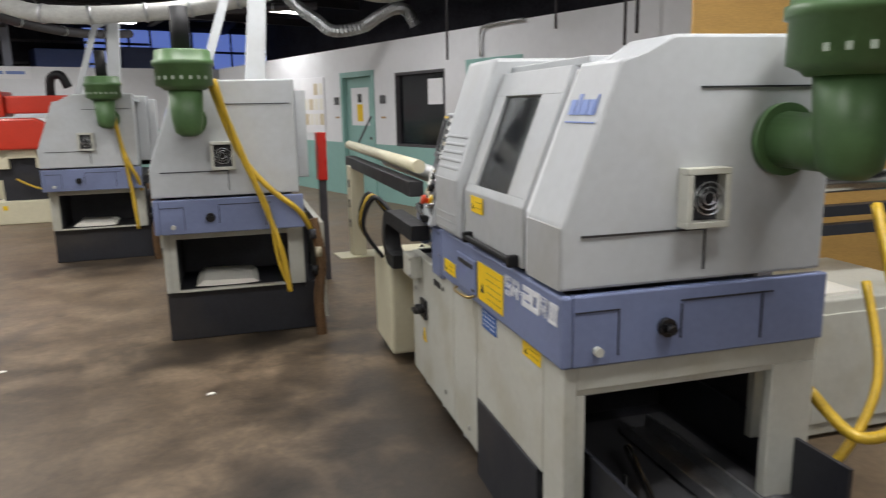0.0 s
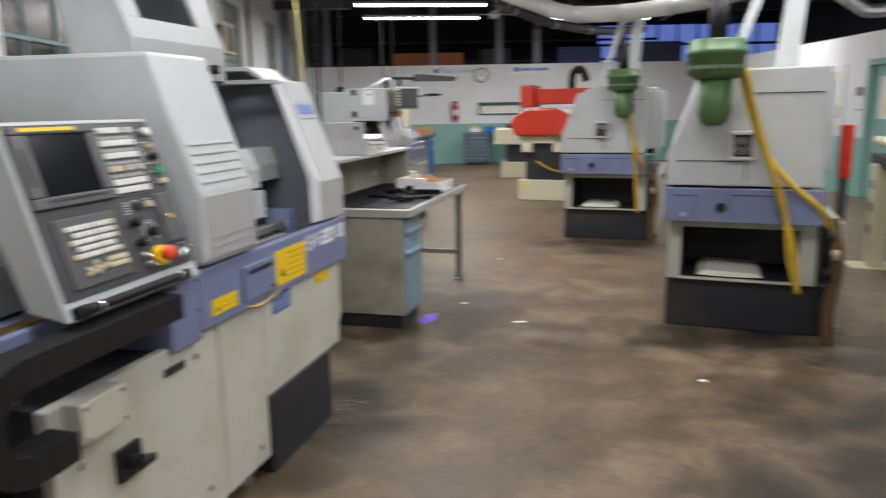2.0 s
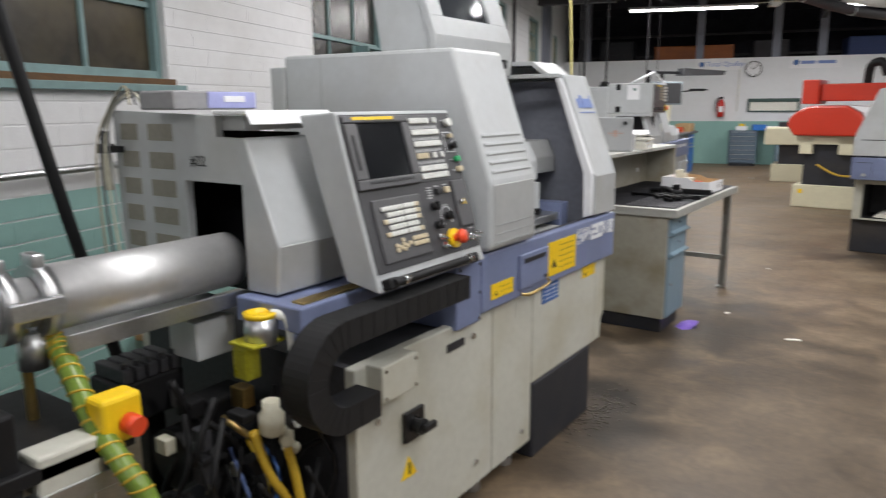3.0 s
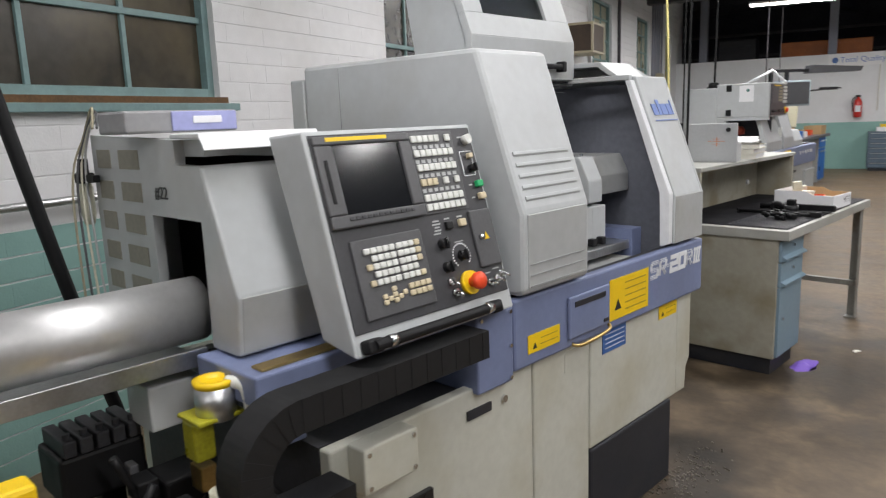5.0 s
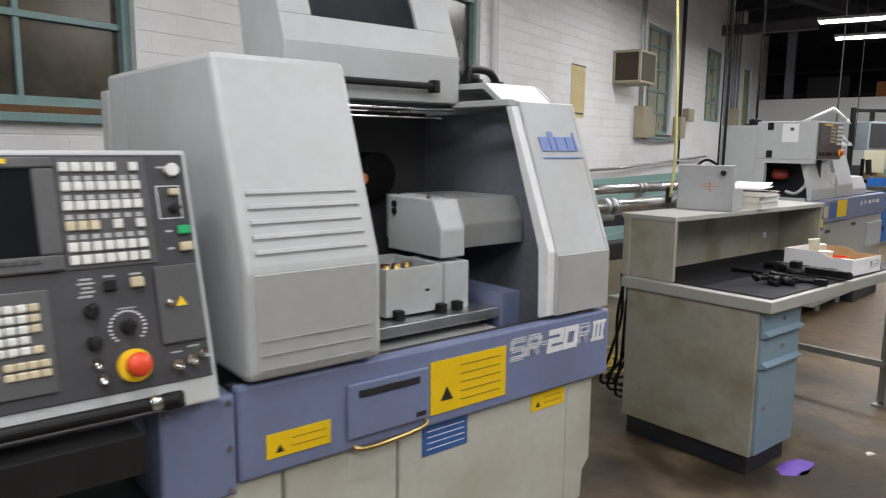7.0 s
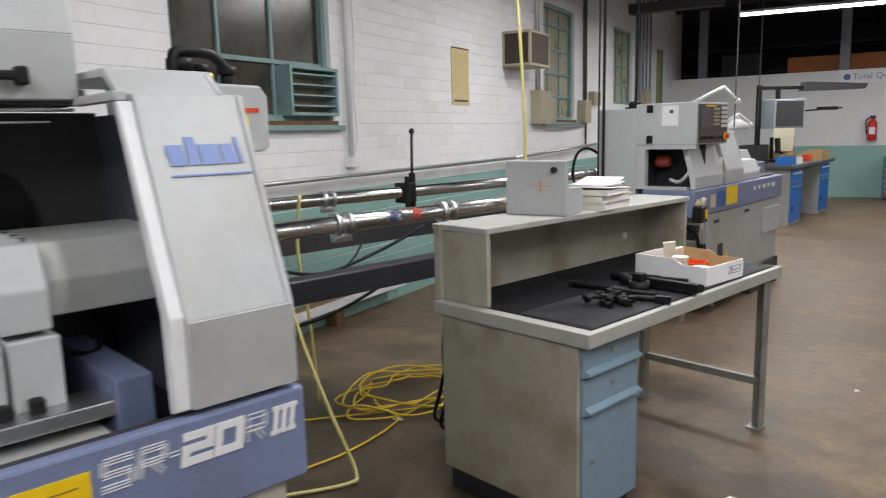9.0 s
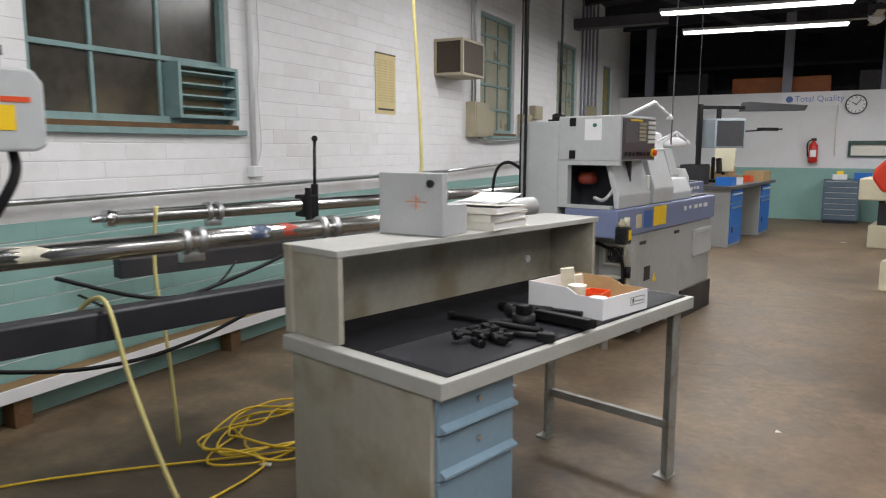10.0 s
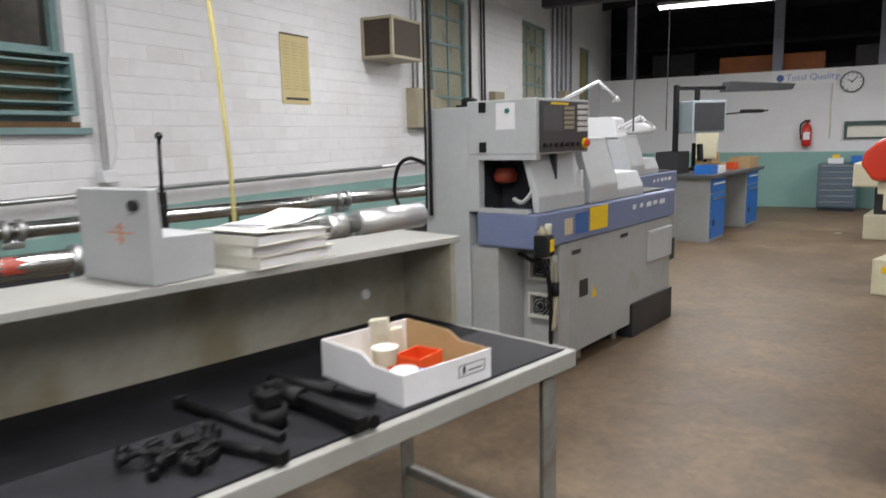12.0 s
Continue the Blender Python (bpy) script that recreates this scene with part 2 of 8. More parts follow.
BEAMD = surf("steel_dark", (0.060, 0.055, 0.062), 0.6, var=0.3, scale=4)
LIFTG = surf("column_grey", (0.22, 0.23, 0.28), 0.6, var=0.1, scale=4)
ORANGE = surf("crate_orange", (0.34, 0.10, 0.02), 0.6, var=0.2, scale=4)
PLY = surf("plywood", (0.55, 0.33, 0.10), 0.55, var=0.12, scale=3, stretch=(1, 1, 6))
PURPLE = surf("glove_purple", (0.20, 0.11, 0.52), 0.5, var=0.12, scale=20)
EXTR = surf("extinguisher_red", (0.60, 0.03, 0.02), 0.3, var=0.05, scale=10)
CREAMM = surf("cream_enamel", (0.66, 0.62, 0.45), 0.42, var=0.05, scale=4, stain=(0.45, 0.4, 0.28), amount=0.35)
SWARF = surf("steel_swarf", (0.24, 0.22, 0.19), 0.35, 0.9, var=0.3, scale=60, bump=0.6, bscale=200)
COOL = surf("milky_bottle", (0.62, 0.60, 0.48), 0.3, var=0.08, scale=20)
TUBEL = lamp_glow("tube_light", (1.0, 0.97, 0.93), 9.0)
GLASS = clear_glass("machine_window", (0.35, 0.36, 0.38), 0.06)
TUBEC = clear_glass("clear_plastic", (0.9, 0.9, 0.85), 0.1)


def floor_material():
    ma = bpy.data.materials.new("stained_concrete")
    ma.use_nodes = True
    nt = ma.node_tree
    bs = nt.nodes["Principled BSDF"]
    N, L = nt.nodes.new, nt.links.new
    co = N("ShaderNodeTexCoord")

    def nz(sc, det, dist=0.0):
        n = N("ShaderNodeTexNoise")
        n.inputs["Scale"].default_value, n.inputs["Detail"].default_value, n.inputs["Distortion"].default_value = sc, det, dist
        L(co.outputs["Object"], n.inputs["Vector"])
        return n
    big, mid, fine, spot = nz(0.55, 6, 0.6), nz(2.6, 8, 0.4), nz(38, 4), nz(9, 3)
    ramp = N("ShaderNodeValToRGB")
    e = ramp.color_ramp.elements
    e[0].position, e[0].color = 0.28, (0.098, 0.066, 0.039, 1)
    e[1].position, e[1].color = 0.74, (0.26, 0.193, 0.122, 1)
    m1 = ramp.color_ramp.elements.new(0.5)
    m1.color = (0.155, 0.109, 0.066, 1)
    sm = N("ShaderNodeMath")
    sm.operation = "MULTIPLY_ADD"
    sm.inputs[1].default_value = 0.55
    L(mid.outputs["Fac"], sm.inputs[0])
    sc = N("ShaderNodeMath")
    sc.operation = "MULTIPLY"
    sc.inputs[1].default_value = 0.45
    L(big.outputs["Fac"], sc.inputs[0])
    L(sc.outputs[0], sm.inputs[2])
    L(sm.outputs[0], ramp.inputs["Fac"])
    sp = N("ShaderNodeMapRange")
    sp.inputs["From Min"].default_value, sp.inputs["From Max"].default_value, sp.inputs["To Min"].default_value, sp.inputs["To Max"].default_value = 0.28, 0.40, 0.82, 1.0
    L(spot.outputs["Fac"], sp.inputs["Value"])
    grit, crack = nz(24, 8, 0.3), nz(6.5, 10, 1.2)
    gr = N("ShaderNodeMapRange")
    gr.inputs["From Min"].default_value, gr.inputs["From Max"].default_value, gr.inputs["To Min"].default_value, gr.inputs["To Max"].default_value = 0.30, 0.70, 0.86, 1.12
    L(grit.outputs["Fac"], gr.inputs["Value"])
    ck = N("ShaderNodeMapRange")
    ck.inputs["From Min"].default_value, ck.inputs["From Max"].default_value, ck.inputs["To Min"].default_value, ck.inputs["To Max"].default_value = 0.35, 0.65, 0.88, 1.11
    L(crack.outputs["Fac"], ck.inputs["Value"])
    g1, g2 = N("ShaderNodeMath"), N("ShaderNodeMath")
    g1.operation = g2.operation = "MULTIPLY"
    L(sp.outputs[0], g1.inputs[0])
    L(gr.outputs[0], g1.inputs[1])
    L(g1.outputs[0], g2.inputs[0])
    L(ck.outputs[0], g2.inputs[1])
    ml = N("ShaderNodeVectorMath")
    ml.operation = "SCALE"
    L(ramp.outputs[0], ml.inputs[0])
    L(g2.outputs[0], ml.inputs[3])
    # darker patches beside the machines and bench; the one along the aisle lathe is oil
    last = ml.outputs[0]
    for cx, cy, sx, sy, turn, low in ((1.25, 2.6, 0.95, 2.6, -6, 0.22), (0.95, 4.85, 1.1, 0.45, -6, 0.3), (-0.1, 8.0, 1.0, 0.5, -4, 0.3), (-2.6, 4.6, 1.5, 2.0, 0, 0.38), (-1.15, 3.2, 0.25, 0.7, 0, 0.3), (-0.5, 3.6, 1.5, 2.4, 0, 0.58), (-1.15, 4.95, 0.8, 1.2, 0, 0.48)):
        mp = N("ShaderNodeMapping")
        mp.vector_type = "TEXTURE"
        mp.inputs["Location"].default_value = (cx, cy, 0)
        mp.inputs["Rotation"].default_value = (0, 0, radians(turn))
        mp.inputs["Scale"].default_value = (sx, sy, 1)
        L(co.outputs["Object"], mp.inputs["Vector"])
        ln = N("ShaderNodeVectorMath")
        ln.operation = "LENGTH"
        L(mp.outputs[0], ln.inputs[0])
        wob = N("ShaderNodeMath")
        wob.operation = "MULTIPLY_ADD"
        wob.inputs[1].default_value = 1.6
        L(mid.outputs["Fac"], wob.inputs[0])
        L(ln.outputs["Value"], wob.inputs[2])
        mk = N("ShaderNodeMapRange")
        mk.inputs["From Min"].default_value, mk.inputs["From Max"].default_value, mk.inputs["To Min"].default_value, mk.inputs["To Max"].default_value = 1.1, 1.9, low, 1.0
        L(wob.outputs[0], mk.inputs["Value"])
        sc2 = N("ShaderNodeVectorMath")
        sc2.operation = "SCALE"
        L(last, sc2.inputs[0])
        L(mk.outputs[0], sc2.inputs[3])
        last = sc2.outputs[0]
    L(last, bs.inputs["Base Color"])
    rr = N("ShaderNodeMapRange")
    rr.inputs["To Min"].default_value, rr.inputs["To Max"].default_value = 0.34, 0.72
    L(mid.outputs["Fac"], rr.inputs["Value"])
    L(rr.outputs[0], bs.inputs["Roughness"])
    bp = N("ShaderNodeBump")
    bp.inputs["Strength"].default_value, bp.inputs["Distance"].default_value = 0.35, 0.003
    L(fine.outputs["Fac"], bp.inputs["Height"])
    L(bp.outputs[0], bs.inputs["Normal"])
    return ma


FLOOR = floor_material()
# ribs coloured lighter than the sheet, which paints in their highlights
RIB = surf("mat_rib_highlight", (0.034, 0.034, 0.040), 0.5, var=0.3, scale=9)
for dull, gloss in ((MAT_, 0.15), (TOOLB, 0.25), (ROOFD, 0.1), (BLACK, 0.3)):
    dull.node_tree.nodes["Principled BSDF"].inputs["Specular IOR Level"].default_value = gloss

# ---- floor, walls, ceiling ----
bm = NB()
box(bm, -14, 14, -7, 30, -0.2, 0)
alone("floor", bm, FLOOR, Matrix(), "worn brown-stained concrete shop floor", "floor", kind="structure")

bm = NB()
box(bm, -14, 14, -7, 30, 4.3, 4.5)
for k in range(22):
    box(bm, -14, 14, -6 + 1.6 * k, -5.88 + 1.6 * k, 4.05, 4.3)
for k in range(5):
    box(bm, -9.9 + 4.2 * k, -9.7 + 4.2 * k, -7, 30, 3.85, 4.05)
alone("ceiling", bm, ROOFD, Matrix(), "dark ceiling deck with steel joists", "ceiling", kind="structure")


def window_openings(length0, length1, z1, holes):
    """Rectangles of a wall that leave the holes (y0, y1, z0, z1) open."""
    ys = sorted({length0, length1, *[h[0] for h in holes], *[h[1] for h in holes]})
    out = []
    for a, b in zip(ys, ys[1:]):
        inside = sorted((h[2], h[3]) for h in holes if h[0] <= a and b <= h[1])
        z = 0.0
        for h0, h1 in inside:
            out.append((a, b, z, h0))
            z = h1
        out.append((a, b, z, z1))
    return [r for r in out if r[3] - r[2] > 1e-4]


# window wall: a core, with painted bricks laid on it
HOLES = [(-5.35, -3.51, 1.63, 2.75), (-1.69, -0.15, 1.63, 2.75), (4.38, 5.60, 1.66, 3.2), (7.6, 8.8, 1.95, 3.25), (10.72, 11.5, 1.7, 3.16)]
wall_w = thing("wall_west", WALL, "painted brick wall, white above a teal dado", "wall", kind="structure")
bm = NB()
for a, b, z0, z1 in window_openings(-13.5, 13.2, 4.3, HOLES):
    box(bm, -0.4, -0.005, a, b, z0, z1)
part("wall_core", bm, WBRICK, wall_w)

# far wall, low, with the dark loft behind it
wall_n = thing("wall_north", FAR, "white plasterboard partition with a teal dado", "wall", kind="structure")
bm = NB()
box(bm, -3.85, 8.5, 0, 0.14, 1.055, 2.58)
part("upper_wall", bm, WPAINT, wall_n)
bm = NB()
box(bm, -3.85, 8.5, -0.004, 0.144, 0, 1.055)
part("dado", bm, TEALP, wall_n, "teal painted dado")
# wall added to close the loft void, its darkness put into the colour
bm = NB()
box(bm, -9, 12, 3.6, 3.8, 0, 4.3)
alone("wall_loft", bm, ROOFD, FAR, "dark-coloured wall added to close the storage loft", "wall", kind="structure")
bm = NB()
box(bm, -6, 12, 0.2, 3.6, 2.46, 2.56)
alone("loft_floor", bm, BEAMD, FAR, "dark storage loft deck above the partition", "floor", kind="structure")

# office wall
OHOLES = [(1.24, 2.27, 0, 2.03), (-0.75, 0.56, 0.9, 2.0), (-2.3, -1.3, 0, 2.03)]
wall_e = thing("wall_east", OFFICE, "white office partition with a teal dado", "wall", kind="structure")
bm = NB()
for a, b, z0, z1 in window_openings(-16.0, 8.6, 2.48, OHOLES):
    if z1 > 0.91:
        box(bm, 0, 0.14, a, b, max(z0, 0.91), z1)
part("upper_wall", bm, WPAINT, wall_e)
bm = NB()
for a, b, z0, z1 in window_openings(-16.0, 8.6, 2.48, OHOLES):
    if z0 < 0.91:
        box(bm, -0.004, 0.144, a, b, z0, min(z1, 0.91))
part("dado", bm, TEALP, wall_e, "teal painted dado")
# likewise added behind the offices, coloured dark for the gloom above them
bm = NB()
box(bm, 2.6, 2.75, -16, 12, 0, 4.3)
alone("wall_office_back", bm, ROOFD, OFFICE, "dark-coloured wall added behind the offices", "wall", kind="structure")
# unseen end wall, added to close the room behind the camera
bm = NB()
box(bm, -14, 14, -7.2, -7.0, 0, 4.5)
alone("wall_south", bm, WPAINT, Matrix(), "plain white end wall added out of view", "wall", kind="structure")


# ---- lights: twin-tube strip fittings hung under the joists ----
def strip_light(m, glow):
    ob = thing("strip_light", m, "twin tube fluorescent strip light hung from the joists", "ceiling light", "strip lights")
    bm = NB()
    prism(bm, [(-0.10, 0.0), (-0.06, 0.05), (0.06, 0.05), (0.10, 0.0), (0.06, 0.02), (-0.06, 0.02)], -1.2, 1.2, "y")
    part("reflector", bm, WPAINT, ob)
    for s in (-0.05, 0.05):
        bm = NB()
        cyl(bm, (s, -1.17, -0.012), (s, 1.17, -0.012), 0.019, 12)
        part("tube", bm, TUBEL, ob, "lit fluorescent tube", True)
    for s in (-0.9, 0.9):
        bm = NB()
        cyl(bm, (0, s, 0.05), (0, s, 0.9), 0.004, 6)
        part("hanger", bm, BEAMD, ob)
    if glow:
        li = bpy.data.lights.new("strip_lamp", "AREA")
        li.shape, li.size, li.size_y, li.energy, li.color = "RECTANGLE", 0.22, 2.3, 0.6 * glow, (1.0, 0.985, 0.985)
        lo = new("strip_lamp", li)
        lo.parent = ob
        lo.matrix_basis = pose(0, 0, -0.05)
    return ob


# first three at known places; the rest added and tuned to light the room
for x, y, z, g in ((-3.73, 13.18, 3.32, 115), (-4.25, 15.0, 3.32, 115), (-0.8, 16.57, 3.32, 130), (2.2, 14.2, 3.32, 115),
                   (-3.0, 9.3, 3.4, 165), (-1.8, 5.5, 3.4, 138), (-0.8, 1.5, 3.4, 88), (0.9, 4.6, 3.4, 128), (2.4, 1.2, 3.4, 160), (1.6, 8.6, 3.4, 110), (0.2, -2.4, 3.4, 85)):
    strip_light(pose(x, y, z, 0, 0, 90 + 21), g)


# ---- the sliding-head lathes: x runs back from the front, y from the outfeed end to the headstock end ----
LEGEND = surf("legend_print", (0.42, 0.43, 0.43), 0.5, var=0.15, scale=60)
PRINTB = surf("faint_print", (0.30, 0.20, 0.02), 0.5, var=0.1, scale=60)


def label_sign(parent, x, y0, y1, z0, z1, color, bars=3, tri=True, name="warning_label", lab="yellow warning label"):
    bm = NB()
    box(bm, x - 0.002, x, y0, y1, z0, z1)
    lb = part(name, bm, color, parent, lab)
    h, w = z1 - z0, y1 - y0
    bm = NB()
    for k in range(bars):
        z = z1 - h * (k + 1) / (bars + 1)
        box(bm, x - 0.0032, x - 0.002, y0 + 0.08 * w, y1 - (0.38 * w if tri else 0.1 * w), z - 0.008 * h - 0.0004, z + 0.008 * h + 0.0004)
    part("print", bm, PRINTB if tri else WHITEP, lb, "rows of small print")
    if tri:
        s = min(0.36 * h, 0.16 * w)
        yc, zc = y1 - 0.2 * w, z0 + 0.35 * h
        bm = NB()
        prism(bm, [(yc - s / 2, zc - s * 0.4), (yc + s / 2, zc - s * 0.4), (yc, zc + s * 0.45)], x - 0.0034, x - 0.002, "x")
        part("warning_triangle", bm, INK, lb)
    return lb


def model_mark(parent, x):
    """The model number along the apron: striped thin letters, the number itself solid."""
    glyphs = {"S": [[(1, 1), (0, 1), (0, 0.5), (1, 0.5), (1, 0), (0, 0)]],
              "R": [[(0, 0), (0, 1), (1, 1), (1, 0.5), (0, 0.5)], [(0.45, 0.5), (1, 0)]],
              "-": [[(0.1, 0.5), (0.9, 0.5)]],
              "2": [[(0, 1), (1, 1), (1, 0.5), (0, 0.5), (0, 0), (1, 0)]],
              "0": [[(0, 0), (0, 1), (1, 1), (1, 0), (0, 0)]],
              "I": [[(0.5, 0), (0.5, 1)]]}
    base, h, lean = 0.868, 0.052, 0.008
    for ch, y0, w, half, stripes in (("S", 0.440, 0.052, 0.006, 3), ("R", 0.372, 0.046, 0.006, 3), ("-", 0.316, 0.022, 0.004, 2),
                                     ("2", 0.282, 0.050, 0.0085, 1), ("0", 0.212, 0.046, 0.0085, 1), ("R", 0.148, 0.040, 0.005, 2),
                                     ("I", 0.090, 0.020, 0.006, 1), ("I", 0.070, 0.020, 0.006, 1), ("I", 0.050, 0.020, 0.006, 1)):
        bm = NB()
        lift = 0.002
        for line in glyphs[ch]:
            for (u0, v0), (u1, v1) in zip(line, line[1:]):
                lift += 0.00012
                p0 = Vector((y0 - u0 * w - v0 * lean, base + v0 * h))
                p1 = Vector((y0 - u1 * w - v1 * lean, base + v1 * h))
                d = (p1 - p0).normalized()
                n = Vector((-d.y, d.x))
                t = half if stripes == 1 else 0.0011
                for k in range(stripes):
                    o = n * (0 if stripes == 1 else half * (2 * k / (stripes - 1) - 1))
                    a, b = p0 + o - d * t, p1 + o + d * t
                    prism(bm, [tuple(a + n * t), tuple(b + n * t), tuple(b - n * t), tuple(a - n * t)], x - lift, x - 0.0004, "x")
        if ch == "I":
            for v in (0.0, 1.0):
                z = base + v * h
                box(bm, x - 0.0024, x - 0.0004, y0 - 0.021 - v * lean, y0 + 0.001 - v * lean, z - 0.005, z + 0.005)
        part("letter", bm, WHITEP, parent, "white painted letter")


def maker_mark(parent, m):
    """The maker's mark as plain leaning blocks over a rule."""
    bm = NB()
    for k, (w, h) in enumerate(((0.036, 0.045), (0.022, 0.062), (0.042, 0.045), (0.030, 0.045), (0.008, 0.060))):
        y = -0.004 - (0.0, 0.042, 0.070, 0.118, 0.154)[k]
        prism(bm, [(y, -0.018), (y + 0.006, -0.018 + h), (y - w + 0.006, -0.018 + h), (y - w, -0.018)], -0.001, 0.001, "x")
    box(bm, -0.001, 0.001, -0.18, 0.0, -0.042, -0.038)
    ob = part("maker_mark", bm, LOGO, parent, "faded blue maker's mark")
    ob.matrix_basis = m
    return ob


def control_panel(parent, y0=1.289, y1=1.842, x0=-0.04, z0=0.955, run=0.148, rise=0.495):
    w, ln = y1 - y0, math.hypot(run, rise)
    q = Vector((run / ln, 0, rise / ln))
    n = Vector((-rise / ln, 0, run / ln))
    M = Matrix(((0, q.x, n.x, x0), (-1, q.y, n.y, y1), (0, q.z, n.z, z0), (0, 0, 0, 1)))
    bm = NB()
    prism(bm, [(x0, z0), (x0 + run, z0 + rise), (x0 + run + 0.134, z0 + rise - 0.010), (x0 + 0.122, z0 + 0.022)], y0, y1, "y", 0.006)
    pn = part("control_panel", bm, GREY, parent, "grey control panel housing")
    def pb(name, mat, boxes, lab="", bev=0.002):
        b = NB()
        for a in boxes:
            box(b, *a, bev, M)
        return part(name, b, mat, pn, lab)
    pb("fascia", PANEL, [(0.010, w - 0.010, 0.052, ln - 0.010, 0.0, 0.004)], "charcoal fascia")
    pb("screen_bezel", PANEL2, [(0.012, 0.302, 0.288, 0.318, 0.004, 0.016), (0.012, 0.302, 0.479, 0.500, 0.004, 0.016),
                                (0.012, 0.062, 0.318, 0.479, 0.004, 0.016), (0.266, 0.302, 0.318, 0.479, 0.004, 0.016)], "raised screen bezel", 0.004)
    pb("screen", SCREEN, [(0.062, 0.266, 0.318, 0.479, 0.004, 0.009)], "dark monitor screen", 0.0)
    for k in range(12):
        pb("soft_key", PANEL, [(0.062 + 0.0172 * k, 0.075 + 0.0172 * k, 0.303, 0.312, 0.016, 0.019)])
    pb("name_strip", YEL, [(0.046, 0.228, 0.487, 0.496, 0.016, 0.0175)], "yellow strip", 0)
    pb("slot", BLACK, [(0.028, 0.038, 0.345, 0.445, 0.016, 0.018)])
    pb("keypad_plate", PANEL2, [(0.050, 0.270, 0.074, 0.258, 0.004, 0.010)], "keypad plate", 0.004)
    keyw, keyb = [], []
    for r in range(5):
        for c in range(9):
            if (c == 0 and r in (1, 3)) or (c == 8 and r == 3):
                continue
            g = 0.004 if c > 4 else 0.0
            q0 = 0.221 - 0.0185 * r
            a = (0.078 + 0.0192 * c + g, 0.0945 + 0.0192 * c + g, q0, q0 + 0.0145, 0.010, 0.017)
            (keyb if c == 8 or (c == 0 and r) else keyw).append(a)
    for c, r in ((0, 0), (2, 1), (2, 0), (4, 0), (1, -0.5), (3, -0.5), (2, -1), (0, -1)):
        keyb.append((0.104 + 0.0155 * c, 0.118 + 0.0155 * c, 0.113 + 0.0135 * r, 0.125 + 0.0135 * r, 0.010, 0.016))
    for c in range(4):
        for r in range(2):
            keyb.append((0.188 + 0.0185 * c, 0.205 + 0.0185 * c, 0.122 - 0.017 * r, 0.136 - 0.017 * r, 0.010, 0.016))
    for a in keyw:
        pb("key", KEYW, [a], "", 0.003)
    for a in keyb:
        pb("key", KEYB, [a], "", 0.003)
    pb("key_field", PANEL2, [(0.306, 0.466, 0.288, 0.500, 0.004, 0.007)], "", 0.001)
    for r, zq in enumerate((0.472, 0.435, 0.398, 0.360, 0.320, 0.296)):
        for c in range(7):
            if (r == 0 and c == 5) or (r == 3 and c in (3, 5)):
                continue
            pb("key", KEYB if r == 3 and c < 3 else KEYW, [(0.312 + 0.0205 * c, 0.3285 + 0.0205 * c, zq, zq + 0.018, 0.007, 0.014)], "", 0.002)
    for r, zq in enumerate((0.456, 0.419, 0.382, 0.344)):
        for c in range(7):
            pb("legend", LEGEND, [(0.314 + 0.0205 * c, 0.3265 + 0.0205 * c, zq, zq + 0.009, 0.007, 0.0078)], "", 0)
    pb("door_plate", PANEL2, [(0.455, 0.540, 0.126, 0.280, 0.004, 0.012)], "small charcoal cover with a lock", 0.004)
    pb("black_button", GLOSSB, [(0.362, 0.386, 0.243, 0.263, 0.004, 0.014)])
    pb("white_button", KEYB, [(0.410, 0.434, 0.244, 0.264, 0.004, 0.016)], "", 0.003)
    pb("green_button", GRNB, [(0.512, 0.536, 0.340, 0.358, 0.004, 0.018)], "green start button", 0.003)
    pb("white_button", KEYB, [(0.512, 0.536, 0.306, 0.324, 0.004, 0.018)], "", 0.003)
    pb("switch_frame", WHITEP, [(0.482, 0.528, 0.374, 0.376, 0.004, 0.0055), (0.482, 0.528, 0.440, 0.442, 0.004, 0.0055), (0.482, 0.484, 0.376, 0.440, 0.004, 0.0055), (0.526, 0.528, 0.376, 0.440, 0.004, 0.0055)], "", 0)
    pb("white_button", KEYB, [(0.505, 0.522, 0.420, 0.434, 0.004, 0.018)], "", 0.003)
    pb("legends", LEGEND, [(0.318 + 0.001 * (k * 37 % 11), 0.342 + 0.001 * (k * 23 % 9), 0.235 + 0.008 * k, 0.239 + 0.008 * k, 0.004, 0.005) for k in range(5)]
       + [(0.365, 0.384, 0.269, 0.273, 0.004, 0.005), (0.412, 0.432, 0.269, 0.273, 0.004, 0.005), (0.490, 0.503, 0.347, 0.351, 0.004, 0.005), (0.490, 0.503, 0.312, 0.316, 0.004, 0.005),
          (0.468, 0.488, 0.108, 0.111, 0.004, 0.005), (0.500, 0.524, 0.115, 0.118, 0.004, 0.005), (0.382, 0.414, 0.206, 0.2085, 0.004, 0.005), (0.488, 0.505, 0.478, 0.482, 0.004, 0.005)], "white printed legends", 0)
    b = NB()
    for k in range(20):
        a = math.radians(-40 + 14 * k)
        c = (0.396 + 0.031 * math.cos(a), 0.171 + 0.031 * math.sin(a))
        box(b, c[0] - 0.0025, c[0] + 0.0025, c[1] - 0.0018, c[1] + 0.0018, 0.004, 0.005, 0, M)
    part("dial_scale", b, WHITEP, pn)
    for p, qq, r in ((0.396, 0.171, 0.014), (0.336, 0.209, 0.014), (0.334, 0.150, 0.014), (0.512, 0.393, 0.011)):
        b = NB()
        cyl(b, (p, qq, 0.004), (p, qq, 0.024), r, 20, r * 0.85, M)
        box(b, p - 0.003, p + 0.003, qq - r, qq + r, 0.02, 0.03, 0.001, M)
